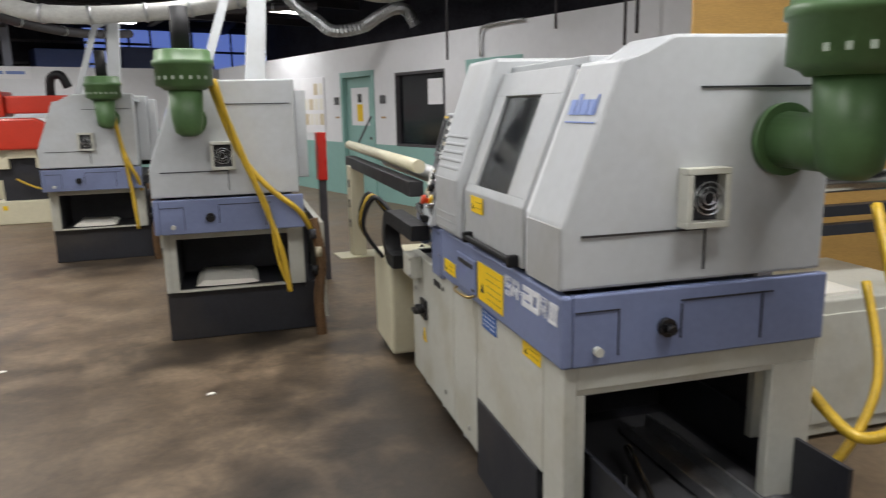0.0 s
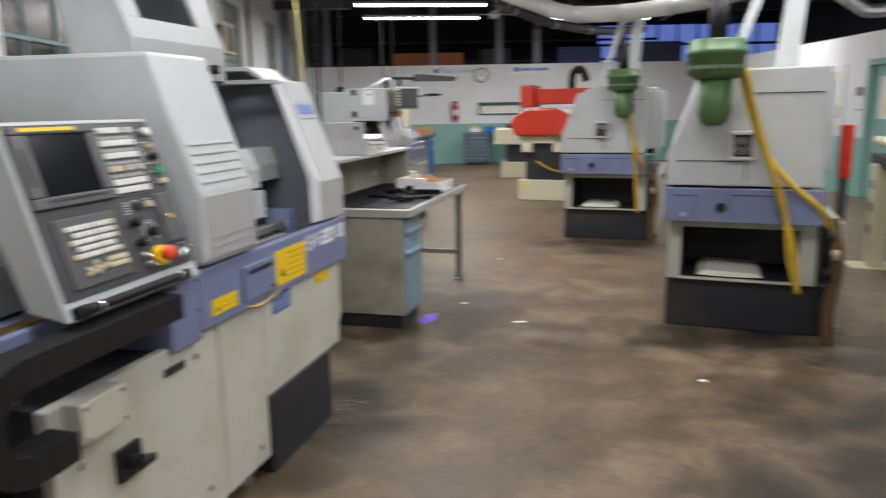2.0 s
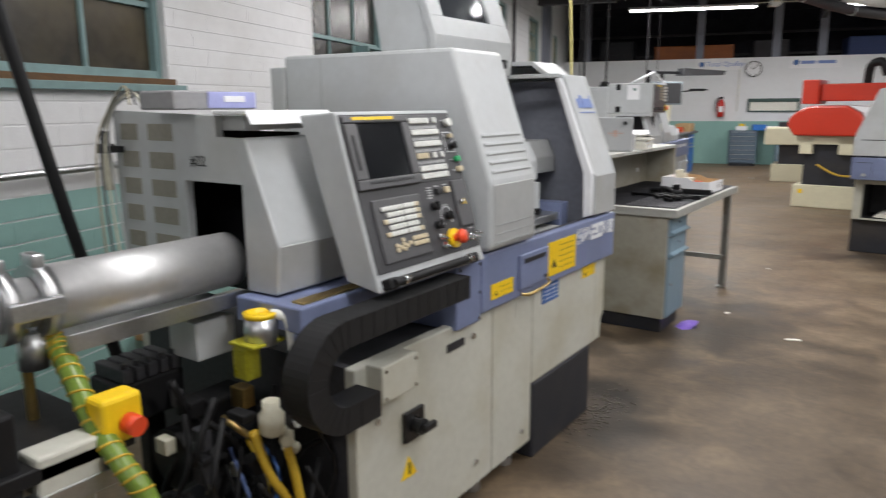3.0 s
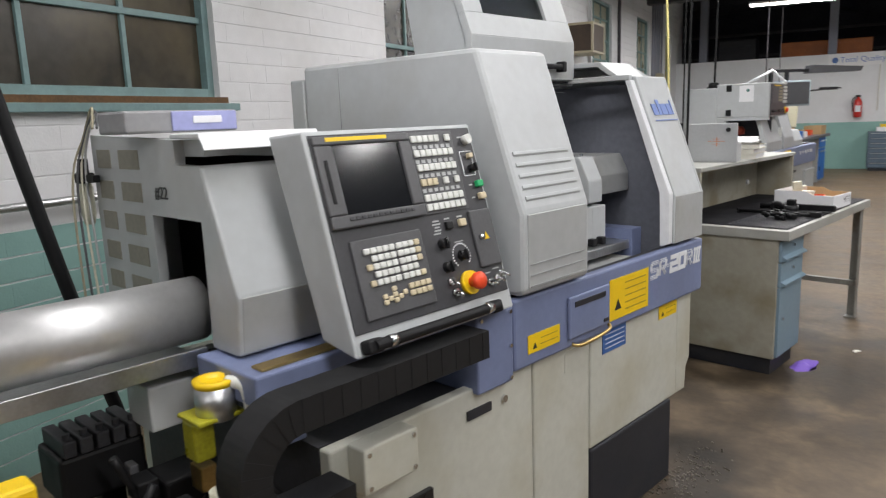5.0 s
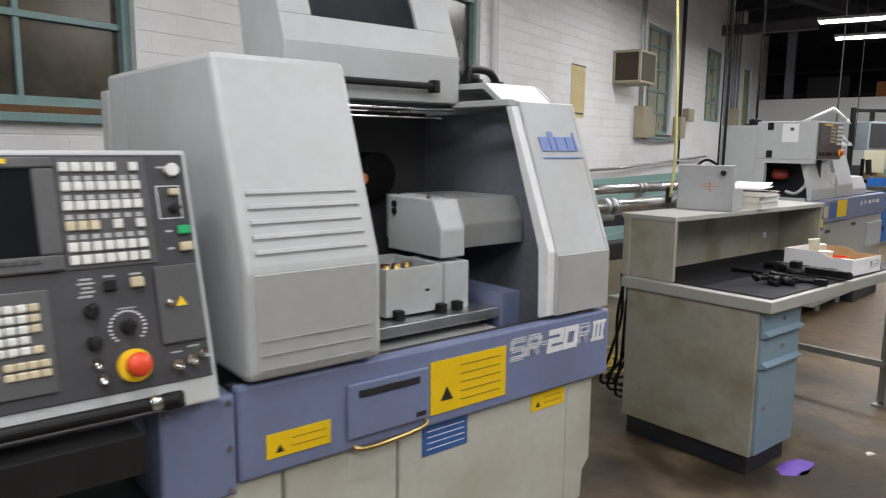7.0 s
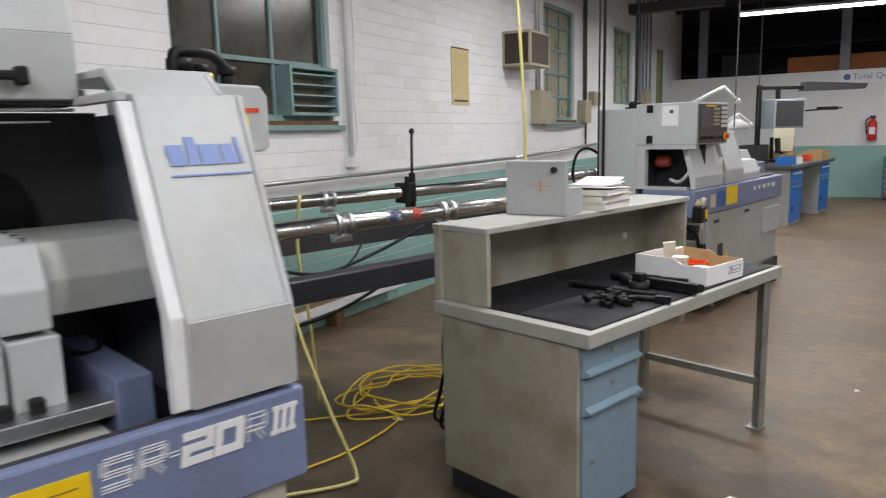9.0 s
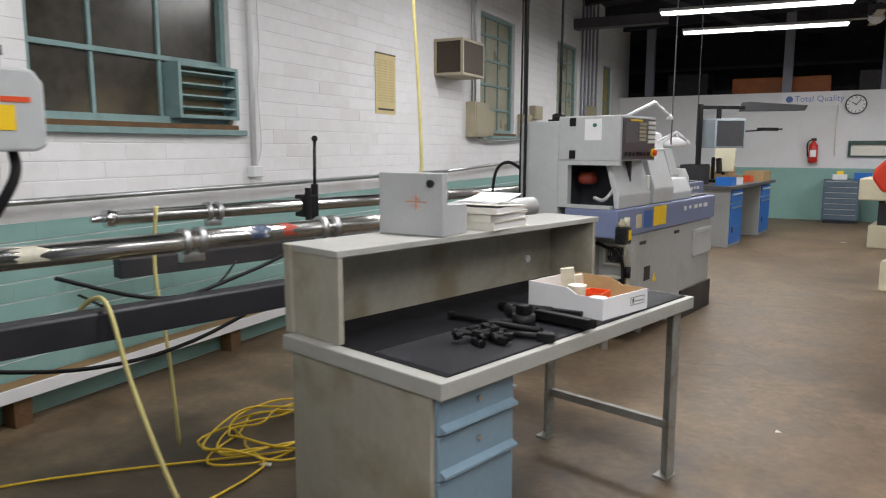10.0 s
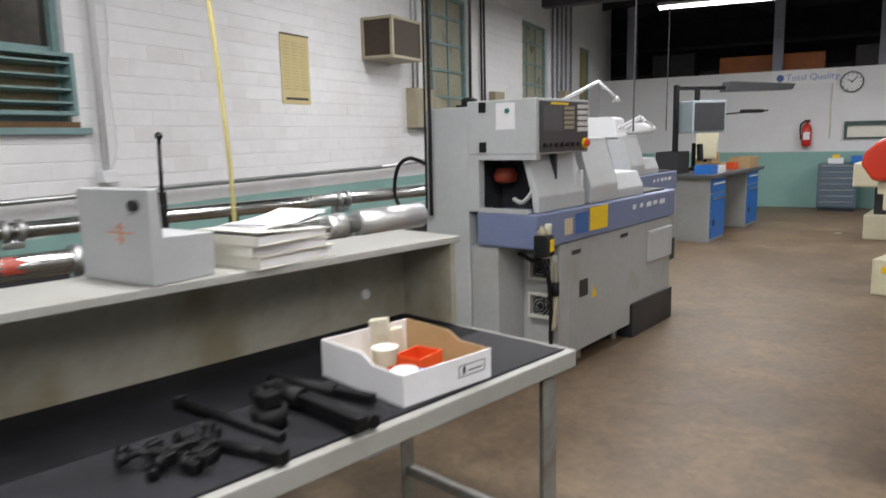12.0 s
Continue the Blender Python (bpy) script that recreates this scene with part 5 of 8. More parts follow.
steel_window("window_4", 7.6, 8.8, 1.95, 3.25, (8.0, 8.4), (2.3, 2.62, 2.94), PALEG, False)
steel_window("window_5", 10.72, 11.5, 1.7, 3.16, (11.1,), (2.4,), surf("amber_pane", (0.42, 0.33, 0.08), 0.4, var=0.2, scale=3), False)

lv = thing("louvre_vent", WALL, "teal metal louvre vent set in the window", "vent")
bm = NB()
for a in ((-0.70, -0.672, 1.665, 2.03), (-0.168, -0.14, 1.665, 2.03), (-0.672, -0.168, 1.665, 1.69), (-0.672, -0.168, 2.005, 2.03)):
    box(bm, -0.10, 0.06, *a, 0.003)
part("frame", bm, TEALF, lv)
bm = NB()
box(bm, -0.06, -0.05, -0.672, -0.168, 1.69, 2.005)
part("backing", bm, surf("vent_tan", (0.20, 0.155, 0.085), 0.6, var=0.2, scale=10), lv, "tan dusty backing")
for k in range(4):
    bm = NB()
    box(bm, -0.055, 0.045, -0.672, -0.168, -0.006, 0.006, 0.002, Matrix.Translation((0.01, 0, 1.735 + 0.077 * k)) @ Matrix.Rotation(-0.12, 4, "Y"))
    part("slat", bm, TEALF, lv)

# calendar
cal = thing("wall_calendar", WALL @ pose(0.004, 1.82, 0), "yellowed paper year planner hung on the wall", "calendar")
bm = NB()
box(bm, 0, 0.003, 0, 0.385, 1.80, 2.385)
part("sheet", bm, surf("old_paper", (0.60, 0.50, 0.26), 0.7, var=0.06, scale=6), cal)
bm = NB()
for r in range(16):
    for c in range(3):
        box(bm, 0.003, 0.0036, 0.03 + 0.115 * c, 0.12 + 0.115 * c, 1.92 + 0.026 * r, 1.932 + 0.026 * r)
part("print", bm, surf("faded_print", (0.50, 0.41, 0.2), 0.7), cal, "faint columns of print")
bm = NB()
box(bm, 0.003, 0.005, 0.05, 0.35, 1.835, 1.855)
part("title_bar", bm, INK, cal)
bm = NB()
box(bm, 0.0032, 0.008, 0.0, 0.385, 2.375, 2.388)
part("hanger_strip", bm, BROWNM, cal)

# box heater
ht = thing("unit_heater", WALL @ pose(0.0, 3.07, 0), "beige wall heater with brown mesh sides", "heater")
for x0, x1 in ((0.0, 0.03), (0.33, 0.36)):
    for y0, y1 in ((0.0, 0.03), (0.57, 0.60)):
        bm = NB()
        box(bm, x0, x1, y0, y1, 2.295, 2.635)
        part("corner_post", bm, BEIGE, ht)
for z in (2.265, 2.635):
    bm = NB()
    box(bm, 0.0, 0.36, 0.0, 0.60, z, z + 0.03, 0.004)
    part("case_panel", bm, BEIGE, ht)
bm = NB()
box(bm, 0.02, 0.352, 0.012, 0.588, 2.295, 2.635)
part("mesh", bm, BROWNM, ht, "brown mesh panels")

# electrical boxes, conduits
for y0, y1, z0, z1, d in ((3.93, 4.36, 1.60, 2.03, 0.13), (4.40, 4.62, 1.62, 1.95, 0.09), (5.75, 6.05, 1.62, 1.95, 0.12), (6.25, 6.6, 1.9, 2.1, 0.1), (9.35, 9.75, 1.8, 2.25, 0.14)):
    bm = NB()
    box(bm, 0, d, y0, y1, z0, z1, 0.006)
    fb = alone("fuse_box", bm, BEIGE, WALL, "beige steel fuse box on the brick wall", "fuse box", "fuse boxes")
    bm = NB()
    box(bm, d, d + 0.006, y0 + 0.03, y1 - 0.03, z0 + 0.03, z1 - 0.03, 0.002)
    part("cover", bm, BEIGE, fb)
for k, (y, r, z0, z1, mt) in enumerate(((0.03, 0.022, 1.30, 4.3, WPAINT), (4.05, 0.014, 2.03, 4.3, GALV), (4.15, 0.014, 2.03, 4.3, GALV), (5.95, 0.016, 1.95, 4.3, BEAMD), (6.05, 0.016, 1.2, 4.3, BEAMD),
                                     (9.0, 0.02, 1.3, 4.3, LIFTG), (9.25, 0.02, 1.3, 4.3, LIFTG), (9.5, 0.02, 2.2, 4.3, LIFTG), (9.75, 0.02, 1.3, 4.3, LIFTG), (10.05, 0.02, 1.3, 4.3, LIFTG))):
    bm = NB()
    cyl(bm, (0.03, y, z0), (0.03, y, z1), r, 10)
    cd = alone("conduit", bm, mt, WALL, "vertical conduit pipe fixed to the wall", "conduit", "wall conduits", smooth=True)
bm = NB()
box(bm, 0.0, 0.07, -0.02, 0.09, 1.25, 1.33, 0.006)
alone("socket_box", bm, WPAINT, WALL, "white painted socket box under a conduit", "socket")
bm = NB()
pipe(bm, [(0.012, 0.13, 3.0), (0.012, 0.15, 2.2), (0.012, 0.12, 1.9), (0.012, 0.14, 1.5), (0.012, 0.08, 1.32)], 0.005, 6)
alone("wall_cable", bm, WPAINT, WALL, "thin white cable down the wall", "cable", smooth=True)
bm = NB()
pipe(bm, [(0.05, 4.3, 1.60), (0.06, 4.5, 1.56), (0.06, 5.2, 1.56), (0.06, 5.9, 1.6)], 0.018, 8)
alone("conduit", bm, GALV, WALL, "bent conduit between the fuse boxes", "conduit", "wall conduits", smooth=True)
bm = NB()
cyl(bm, (0.06, -6, 1.17), (0.10, 3.2, 1.20), 0.018, 10)
cyl(bm, (0.10, 3.2, 1.20), (0.10, 7.5, 1.32), 0.018, 10)
alone("air_pipe", bm, GALV, WALL, "thin steel air pipe along the wall", "pipe", smooth=True)
bm = NB()
box(bm, -0.4, 1.6, 8.5, 8.72, 3.55, 3.72)
alone("roof_beam", bm, BEAMD, WALL, "dark steel beam let into the wall", "beam", kind="structure")
bm = NB()
box(bm, 0.02, 0.14, -4.0, 0.6, 0.19, 0.225, 0.004)
wr = alone("wooden_rail", bm, surf("raw_timber", (0.28, 0.17, 0.08), 0.7, var=0.15, scale=6, stretch=(4, 0.5, 4)), WALL, "timber rail with a white front edge on blocks", "timber rail")
bm = NB()
box(bm, 0.14, 0.155, -4.0, 0.6, 0.155, 0.225, 0.002)
part("front_edge", bm, CARD, wr)
for y in (-3.6, -2.0, -0.4):
    bm = NB()
    box(bm, 0.03, 0.13, y, y + 0.1, 0, 0.19)
    part("block", bm, RUST, wr)


# ---- bar feeders: steel tubes on a black beam ----
def clamp_part(parent, x, y, z, r):
    bm = NB()
    for k in (-0.035, 0.035):
        cyl(bm, (x, y + k - 0.014, z), (x, y + k + 0.014, z), r, 24)
    box(bm, x - 0.02, x + 0.02, y - 0.05, y + 0.05, z - r - 0.03, z - r + 0.01, 0.003)
    return part("clamp", bm, GALV, parent, "bolted tube clamp", True)


def bar_feeder(x, z, y0, y1, r, big, label, clamps, stands):
    ob = thing("bar_feeder", pose(x, y0, 0), label, "bar feeder", "bar feeders")
    ln = y1 - y0
    bm = NB()
    cyl(bm, (0, 0, z), (0, ln, z), r, 28)
    tb = part("tube", bm, STEEL, ob, "polished steel tube", True)
    for c in clamps:
        clamp_part(ob, 0, c - y0, z, r + 0.014)
    bm = NB()
    cyl(bm, (0, -0.05, z), (0, 0.0, z), r * 1.15, 24)
    cyl(bm, (0, -0.12, z), (0, -0.05, z), r * 0.5, 16)
    part("end_cap", bm, CHROME, ob, "", True)
    bm = NB()
    prism(bm, [(-0.05, z - 0.34), (0.05, z - 0.34), (0.05, z - 0.235), (0.04, z - 0.225), (-0.04, z - 0.225), (-0.05, z - 0.235)], 0.0, ln - 0.2, "y", 0.004)
    part("beam", bm, BASE, ob, "black support beam")
    for s in stands:
        bm = NB()
        box(bm, -0.04, 0.04, s - y0 - 0.04, s - y0 + 0.04, 0.015, z - 0.34)
        box(bm, -0.16, 0.16, s - y0 - 0.12, s - y0 + 0.12, 0, 0.015)
        part("stand", bm, GREYD, ob, "grey stand post")
        bm = NB()
        cyl(bm, (0, s - y0, z - 0.228), (0, s - y0, z - r + 0.005), 0.018, 10)
        part("support", bm, GALV, ob)
    if big:
        bm = NB()
        cyl(bm, (0, ln - 0.42, z), (0, ln, z), r * 1.5, 28)
        cyl(bm, (0, ln - 0.60, z), (0, ln - 0.5, z), r * 1.35, 24)
        part("sleeve", bm, surf("dull_aluminium", (0.75, 0.76, 0.76), 0.4, 0.8, var=0.05), ob, "pale aluminium sleeve", True)
    return ob


front_feed = bar_feeder(-2.72, 1.092, 3.7, 6.95, 0.042, True, "steel bar feed tube on a black beam with a pale sleeve", (4.62, 5.31, 6.1), (3.8, 6.5))
rear_feed = bar_feeder(-4.03, 1.08, 4.83, 10.3, 0.044, False, "long steel bar feed tube with clamps and a lever", (5.43, 7.47, 8.6), (7.4, 9.8))
for y0, y1, mt, lab in ((1.18, 1.27, surf("sticker_navy", (0.04, 0.06, 0.12), 0.5, var=0.3, scale=30, stain=(0.6, 0.6, 0.6), amount=0.9, sscale=30), "torn blue and white sticker"), (1.34, 1.40, surf("sticker_red", (0.35, 0.05, 0.03), 0.5, var=0.3, scale=30), "red sticker"), (0.27, 0.36, COOL, "torn white sticker")):
    bm = NB()
    vs = []
    for k in range(9):
        a = math.radians(-20 + 11 * k)
        for y in (y0 + 0.03 * math.sin(3 * k), y1 + 0.02 * math.cos(5 * k)):
            vs.append(bm.verts.new((0.0428 * math.cos(a), y, 1.092 + 0.0428 * math.sin(a))))
    for k in range(8):
        bm.faces.new((vs[2 * k], vs[2 * k + 1], vs[2 * k + 3], vs[2 * k + 2]))
    part("sticker", bm, mt, front_feed, lab)
bm = NB()
box(bm, -0.05, 0.07, 1.24, 1.36, 1.0, 1.15, 0.01)
cyl(bm, (0.08, 1.26, 0.96), (0.08, 1.26, 1.20), 0.02, 10)
cyl(bm, (0.02, 1.36, 0.96), (0.02, 1.36, 1.22), 0.025, 10)
part("lever_bracket", bm, BLACK, rear_feed, "black lever bracket")
bm = NB()
cyl(bm, (0.02, 1.36, 1.15), (0.02, 1.37, 1.52), 0.011, 10)
bmesh.ops.create_uvsphere(bm, u_segments=14, v_segments=8, radius=0.022, matrix=pose(0.02, 1.37, 1.53))
part("lever", bm, GLOSSB, rear_feed, "black lever with a ball knob", True)
for k, pts in enumerate((((-3.05, 4.2, 0.95), (-2.95, 4.6, 0.82), (-2.95, 5.0, 0.88), (-3.0, 5.4, 0.98)), ((-2.93, 3.6, 0.74), (-2.9, 4.2, 0.60), (-2.9, 4.7, 0.62), (-2.9, 5.3, 0.82)), ((-3.1, 4.3, 0.86), (-3.0, 4.5, 0.76), (-3.1, 4.9, 0.80), (-3.2, 5.1, 0.9)))):
    bm = NB()
    pipe(bm, pts, 0.009 if k < 2 else 0.006, 8)
    alone("loose_cable", bm, BLACK, Matrix(), "black cable sagging under the bar feeder", "cable", "feeder cables", smooth=True)
bm = NB()
pipe(bm, [(-2.80, 4.20, 0.86), (-2.73, 4.23, 0.91), (-2.65, 4.25, 0.88), (-2.56, 4.28, 0.6), (-2.45, 4.33, 0.3), (-2.36, 4.38, 0.05), (-2.34, 4.32, 0.015), (-2.46, 4.06, 0.013)], 0.009, 8)
alone("air_hose", bm, ROPE, Matrix(), "pale yellow air hose drooping to the floor", "hose", smooth=True)
bm = NB()
pipe(bm, [(-3.2, 4.7, 1.2), (-3.25, 4.7, 0.9), (-3.2, 4.72, 0.5), (-3.2, 4.75, 0.02)], 0.009, 8)
alone("air_hose", bm, ROPE, Matrix(), "thin pale hose behind the bar feeder", "hose", smooth=True)
bm = NB()
rr = random.Random(3)
pts = [(-3.5, 3.6, 0.012), (-3.3, 4.2, 0.012)]
for k in range(60):
    a = 0.62 * k
    pts.append((-2.98 + (0.26 + 0.1 * math.sin(1.7 * k)) * math.cos(a) + 0.05 * rr.random(), 5.22 + (0.36 + 0.12 * math.sin(k)) * math.sin(a), 0.012 + 0.0012 * k))
pts += [(-2.7, 4.9, 0.02), (-2.6, 4.3, 0.012), (-2.9, 3.9, 0.012)]
pipe(bm, pts, 0.006, 6, 4)
alone("extension_cord", bm, CORDY, Matrix(), "coiled yellow extension cord on the floor", "cord", smooth=True)
for k in range(5):
    bm = NB()
    x, y = -2.16 - 0.05 * (k % 3), 4.80 + 0.035 * k
    pipe(bm, [(x, y, 0.78), (x - 0.03 * math.sin(2.1 * k), y - 0.02, 0.55), (x - 0.05, y + 0.03 * math.cos(k), 0.30), (x - 0.08 - 0.03 * k, y + 0.03, 0.12), (x - 0.12, y + 0.16, 0.04 + 0.02 * k), (x, y + 0.24, 0.05), (x + 0.03, y + 0.14, 0.22)], 0.009, 6, 5)
    alone("hanging_cable", bm, BLACK, Matrix(), "black cable hanging behind the bench", "cable", "cables behind the bench", smooth=True)

# yellow air line and drop cables from the roof
bm = NB()
pipe(bm, [(-2.60, 5.55, 4.3), (-2.58, 5.74, 2.4), (-2.58, 5.81, 1.5), (-2.62, 5.84, 1.14)], 0.009, 8)
drop = alone("air_line", bm, ROPE, Matrix(), "pale yellow air line hanging from the roof", "hose", smooth=True)
bm = NB()
cyl(bm, (-2.64, 5.85, 1.10), (-2.64, 5.85, 1.2), 0.02, 12)
alone("line_coupling", bm, BLACK, Matrix(), "black coupling on the bar feed tube", "coupling")


# ---- things on the workbench ----
Z0, Z1 = 0.8235, 1.1365
gb = thing("grey_case", pose(-1.80, 5.15, Z1, 0, 0, 103), "grey notched sheet-metal case with an orange mark", "case")
bm = NB()
prism(bm, [(0, 0), (0.19, 0), (0.19, 0.115), (0.03, 0.115), (0.03, 0.24), (0.0, 0.24)], 0.0, 0.29, "y", 0.004)
part("body", bm, surf("case_grey", (0.42, 0.43, 0.44), 0.45, var=0.05, scale=8), gb)
bm = NB()
cyl(bm, (-0.002, 0.05, 0.20), (-0.014, 0.05, 0.20), 0.014, 16)
part("knob", bm, GLOSSB, gb)
bm = NB()
box(bm, -0.0015, 0.0, 0.07, 0.17, 0.128, 0.131)
box(bm, -0.0015, 0.0, 0.115, 0.12, 0.10, 0.155)
box(bm, -0.0015, 0.0, 0.10, 0.145, 0.112, 0.114)
box(bm, -0.0015, 0.0, 0.10, 0.145, 0.142, 0.144)
part("mark", bm, surf("orange_print", (0.6, 0.2, 0.06), 0.5), gb, "faded orange mark")

for k, (w, d, h, a) in enumerate(((0.29, 0.25, 0.035, 4), (0.28, 0.24, 0.032, 0), (0.285, 0.25, 0.03, 7))):
    z = Z1 + (0, 0.0355, 0.068)[k]
    bd = thing("ring_binder", pose(-1.93 + 0.008 * k, 5.56 - 0.012 * k, z, 0, 0, a + 4), "white ring binder stacked flat on the riser shelf", "binder", "stacked binders")
    for zz in (0, h - 0.003):
        bm = NB()
        box(bm, -d / 2, d / 2, -w / 2, w / 2, zz, zz + 0.003, 0, Matrix.Rotation(-0.03 * k if zz else 0, 4, "X"))
        part("cover", bm, PAPER, bd)
    bm = NB()
    box(bm, -d / 2, d / 2, -w / 2, -w / 2 + 0.003, 0.003, h - 0.003)
    part("spine", bm, PAPER, bd)
    bm = NB()
    prism(bm, [(-w / 2 + 0.01, 0.0035), (w / 2 - 0.014, 0.0035), (w / 2 - 0.004, 0.009), (w / 2 - 0.012, 0.015), (w / 2 - 0.002, 0.021), (w / 2 - 0.012, h - 0.006), (-w / 2 + 0.01, h - 0.006)], -d / 2 + 0.012, d / 2 - 0.010, "x")
    part("page_block", bm, CARD, bd)
for k in range(4):
    bm = NB()
    vs = []
    for i in range(6):
        for j in (0, 1):
            vs.append(bm.verts.new((-0.11 + 0.2 * j, 0.05 * i, 0.03 * (i / 5) ** 2 * math.sin(k + 0.5))))
    for i in range(5):
        bm.faces.new((vs[2 * i], vs[2 * i + 1], vs[2 * i + 3], vs[2 * i + 2]))
    ret = bmesh.ops.extrude_face_region(bm, geom=bm.faces[:])
    bmesh.ops.translate(bm, vec=(0, 0, 0.001), verts=[v for v in ret["geom"] if isinstance(v, bmesh.types.BMVert)])
    alone("loose_paper", bm, CARD, pose(-1.93 + 0.01 * k, 5.46 + 0.012 * k, Z1 + 0.1005 + 0.0035 * k, 0, 0, 5 + 6 * k), "loose curled sheet on the binders", "paper", "papers on the binders")

# cardboard bin and what lies in it
cb = thing("cardboard_bin", pose(-1.345, 5.545, Z0, 0, 0, -3), "white cardboard parts bin with a cut-away front", "box")
W, D, H = 0.315, 0.36, 0.105
bm = NB()
box(bm, -0.005, 0, 0, W, 0, 0.082)
part("front_wall", bm, CARD, cb)
for y in (0, W - 0.005):
    bm = NB()
    prism(bm, [(-0.005, 0.0), (-0.005, 0.082), (-0.12, 0.082 if y == 0 else 0.082), (-0.17, H), (-D, H), (-D, 0.0)], y, y + 0.005, "y")
    part("side_wall", bm, CARD if y == 0 else KRAFT, cb)
bm = NB()
box(bm, -D, -D + 0.005, 0.005, W - 0.005, 0, H)
part("back_wall", bm, CARD, cb)
bm = NB()
box(bm, -D + 0.005, -0.005, 0.005, W - 0.005, 0.0, 0.004)
part("bottom", bm, KRAFT, cb)
bm = NB()
for a in ((0.19, 0.29, 0.028, 0.030), (0.19, 0.29, 0.058, 0.060), (0.19, 0.192, 0.028, 0.060), (0.288, 0.29, 0.028, 0.060), (0.225, 0.28, 0.040, 0.043), (0.205, 0.215, 0.035, 0.055)):
    box(bm, 0.0, 0.001, *a)
part("printed_label", bm, INK, cb, "printed box label")
rb_ = thing("red_tray", pose(-1.352 - 0.10, 5.70, Z0 + 0.004, 0, 0, 10), "small red plastic tray in the cardboard bin", "tray")
bm = NB()
for a in ((0, 0.005, 0, 0.11), (-0.085, -0.08, 0, 0.11)):
    box(bm, a[0], a[1], a[2], a[3], 0, 0.06, 0.001)
for y in (0, 0.105):
    box(bm, -0.08, 0.0, y, y + 0.005, 0, 0.06, 0.001)
box(bm, -0.08, 0, 0.005, 0.105, 0, 0.004)
part("body", bm, REDO, rb_)
cup = thing("paper_cup", pose(-1.52, 5.64, Z0 + 0.004), "white paper cup with a red print", "cup")
bm = NB()
lathe(bm, [(0.026, 0), (0.036, 0.095), (0.038, 0.097), (0.034, 0.096), (0.025, 0.006)], 24)
part("body", bm, PAPER, cup, "", True)
bm = NB()
prism(bm, [(0.0315 * math.cos(a), 0.0315 * math.sin(a)) for a in np.linspace(-0.6, 0.9, 8)] + [(0.028 * math.cos(a), 0.028 * math.sin(a)) for a in np.linspace(0.9, -0.6, 8)], 0.025, 0.05, "z")
part("print", bm, REDO, cup)
jar = thing("glass_jar", pose(-1.40, 5.60, Z0 + 0.004), "small glass jar with a lid", "jar")
bm = NB()
lathe(bm, [(0.032, 0), (0.034, 0.03), (0.034, 0.055), (0.028, 0.06)], 24)
part("body", bm, COOL, jar, "", True)
bm = NB()
cyl(bm, (0, 0, 0.06), (0, 0, 0.07), 0.035, 24)
part("lid", bm, PAPER, jar, "", True)
for k, (x, y, h) in enumerate(((-1.60, 5.72, 0.15), (-1.585, 5.75, 0.12))):
    bm = NB()
    box(bm, -0.028, 0.028, -0.012, 0.012, 0, h, 0.003)
    bg = alone("plastic_bag", bm, COOL, pose(x, y, Z0 + 0.004, 4, -8, 30 + 20 * k), "clear plastic bag of small parts", "bag", "bags in the bin")
bm = NB()
box(bm, -0.03, 0.03, -0.015, 0.015, 0, 0.03, 0.006)
alone("blue_eraser", bm, LOGO, pose(-1.40, 5.68, Z0 + 0.02, 0, 10, 40), "small blue plastic block", "block")


def tool(name, m, bars, label, cat, grp=""):
    ob = thing(name, m, label, cat, grp)
    for k, (p0, p1, r) in enumerate(bars):
        bm = NB()
        if k % 2:
            d = Vector(p1) - Vector(p0)
            box(bm, -r * 0.9, r * 0.9, -r * 0.9, r * 0.9, -d.length / 2, d.length / 2, r * 0.2,
                Matrix.Translation((Vector(p0) + Vector(p1)) / 2) @ d.to_track_quat("Z", "Y").to_matrix().to_4x4())
        else:
            cyl(bm, p0, p1, r, 12)
        part(("shaft", "head", "grip", "collar")[k % 4], bm, TOOLB, ob, "", k % 2 == 0)
    return ob


tool("black_bar", pose(-1.78, 5.18, Z0 + 0.012, 0, 0, 0), [((0, 0, 0), (0.38, 0.05, 0), 0.011), ((0, 0, 0), (-0.012, 0, 0), 0.018)], "thin black steel bar lying on the mat", "bar", "black tools")
tool("collet_holder", pose(-1.62, 5.36, Z0 + 0.030, 0, 0, 8), [((0, 0, 0), (0.10, -0.005, 0), 0.026), ((0.10, -0.005, 0), (0.33, -0.04, 0), 0.019), ((0.02, 0.035, -0.008), (0.33, -0.002, -0.008), 0.017), ((-0.03, 0, 0), (0, 0, 0), 0.028)], "black collet holder on the mat", "tool holder", "black tools")
tool("collet_holder", pose(-1.74, 5.42, Z0 + 0.020, 0, 0, 6), [((0, 0, 0), (0.22, 0.03, 0), 0.018), ((0.22, 0.03, 0), (0.34, 0.045, 0), 0.014)], "slim black holder lying along the mat", "tool holder", "black tools")
tool("round_holder", pose(-1.50, 5.26, Z0 + 0.001, 0, 0, 0), [((0, 0, 0), (0, 0, 0.05), 0.042), ((0, 0, 0.05), (0, 0, 0.085), 0.026), ((0, 0, 0.03), (-0.10, 0.03, 0.05), 0.020)], "black round tool head standing on the mat", "tool", "black tools")
rr = random.Random(21)
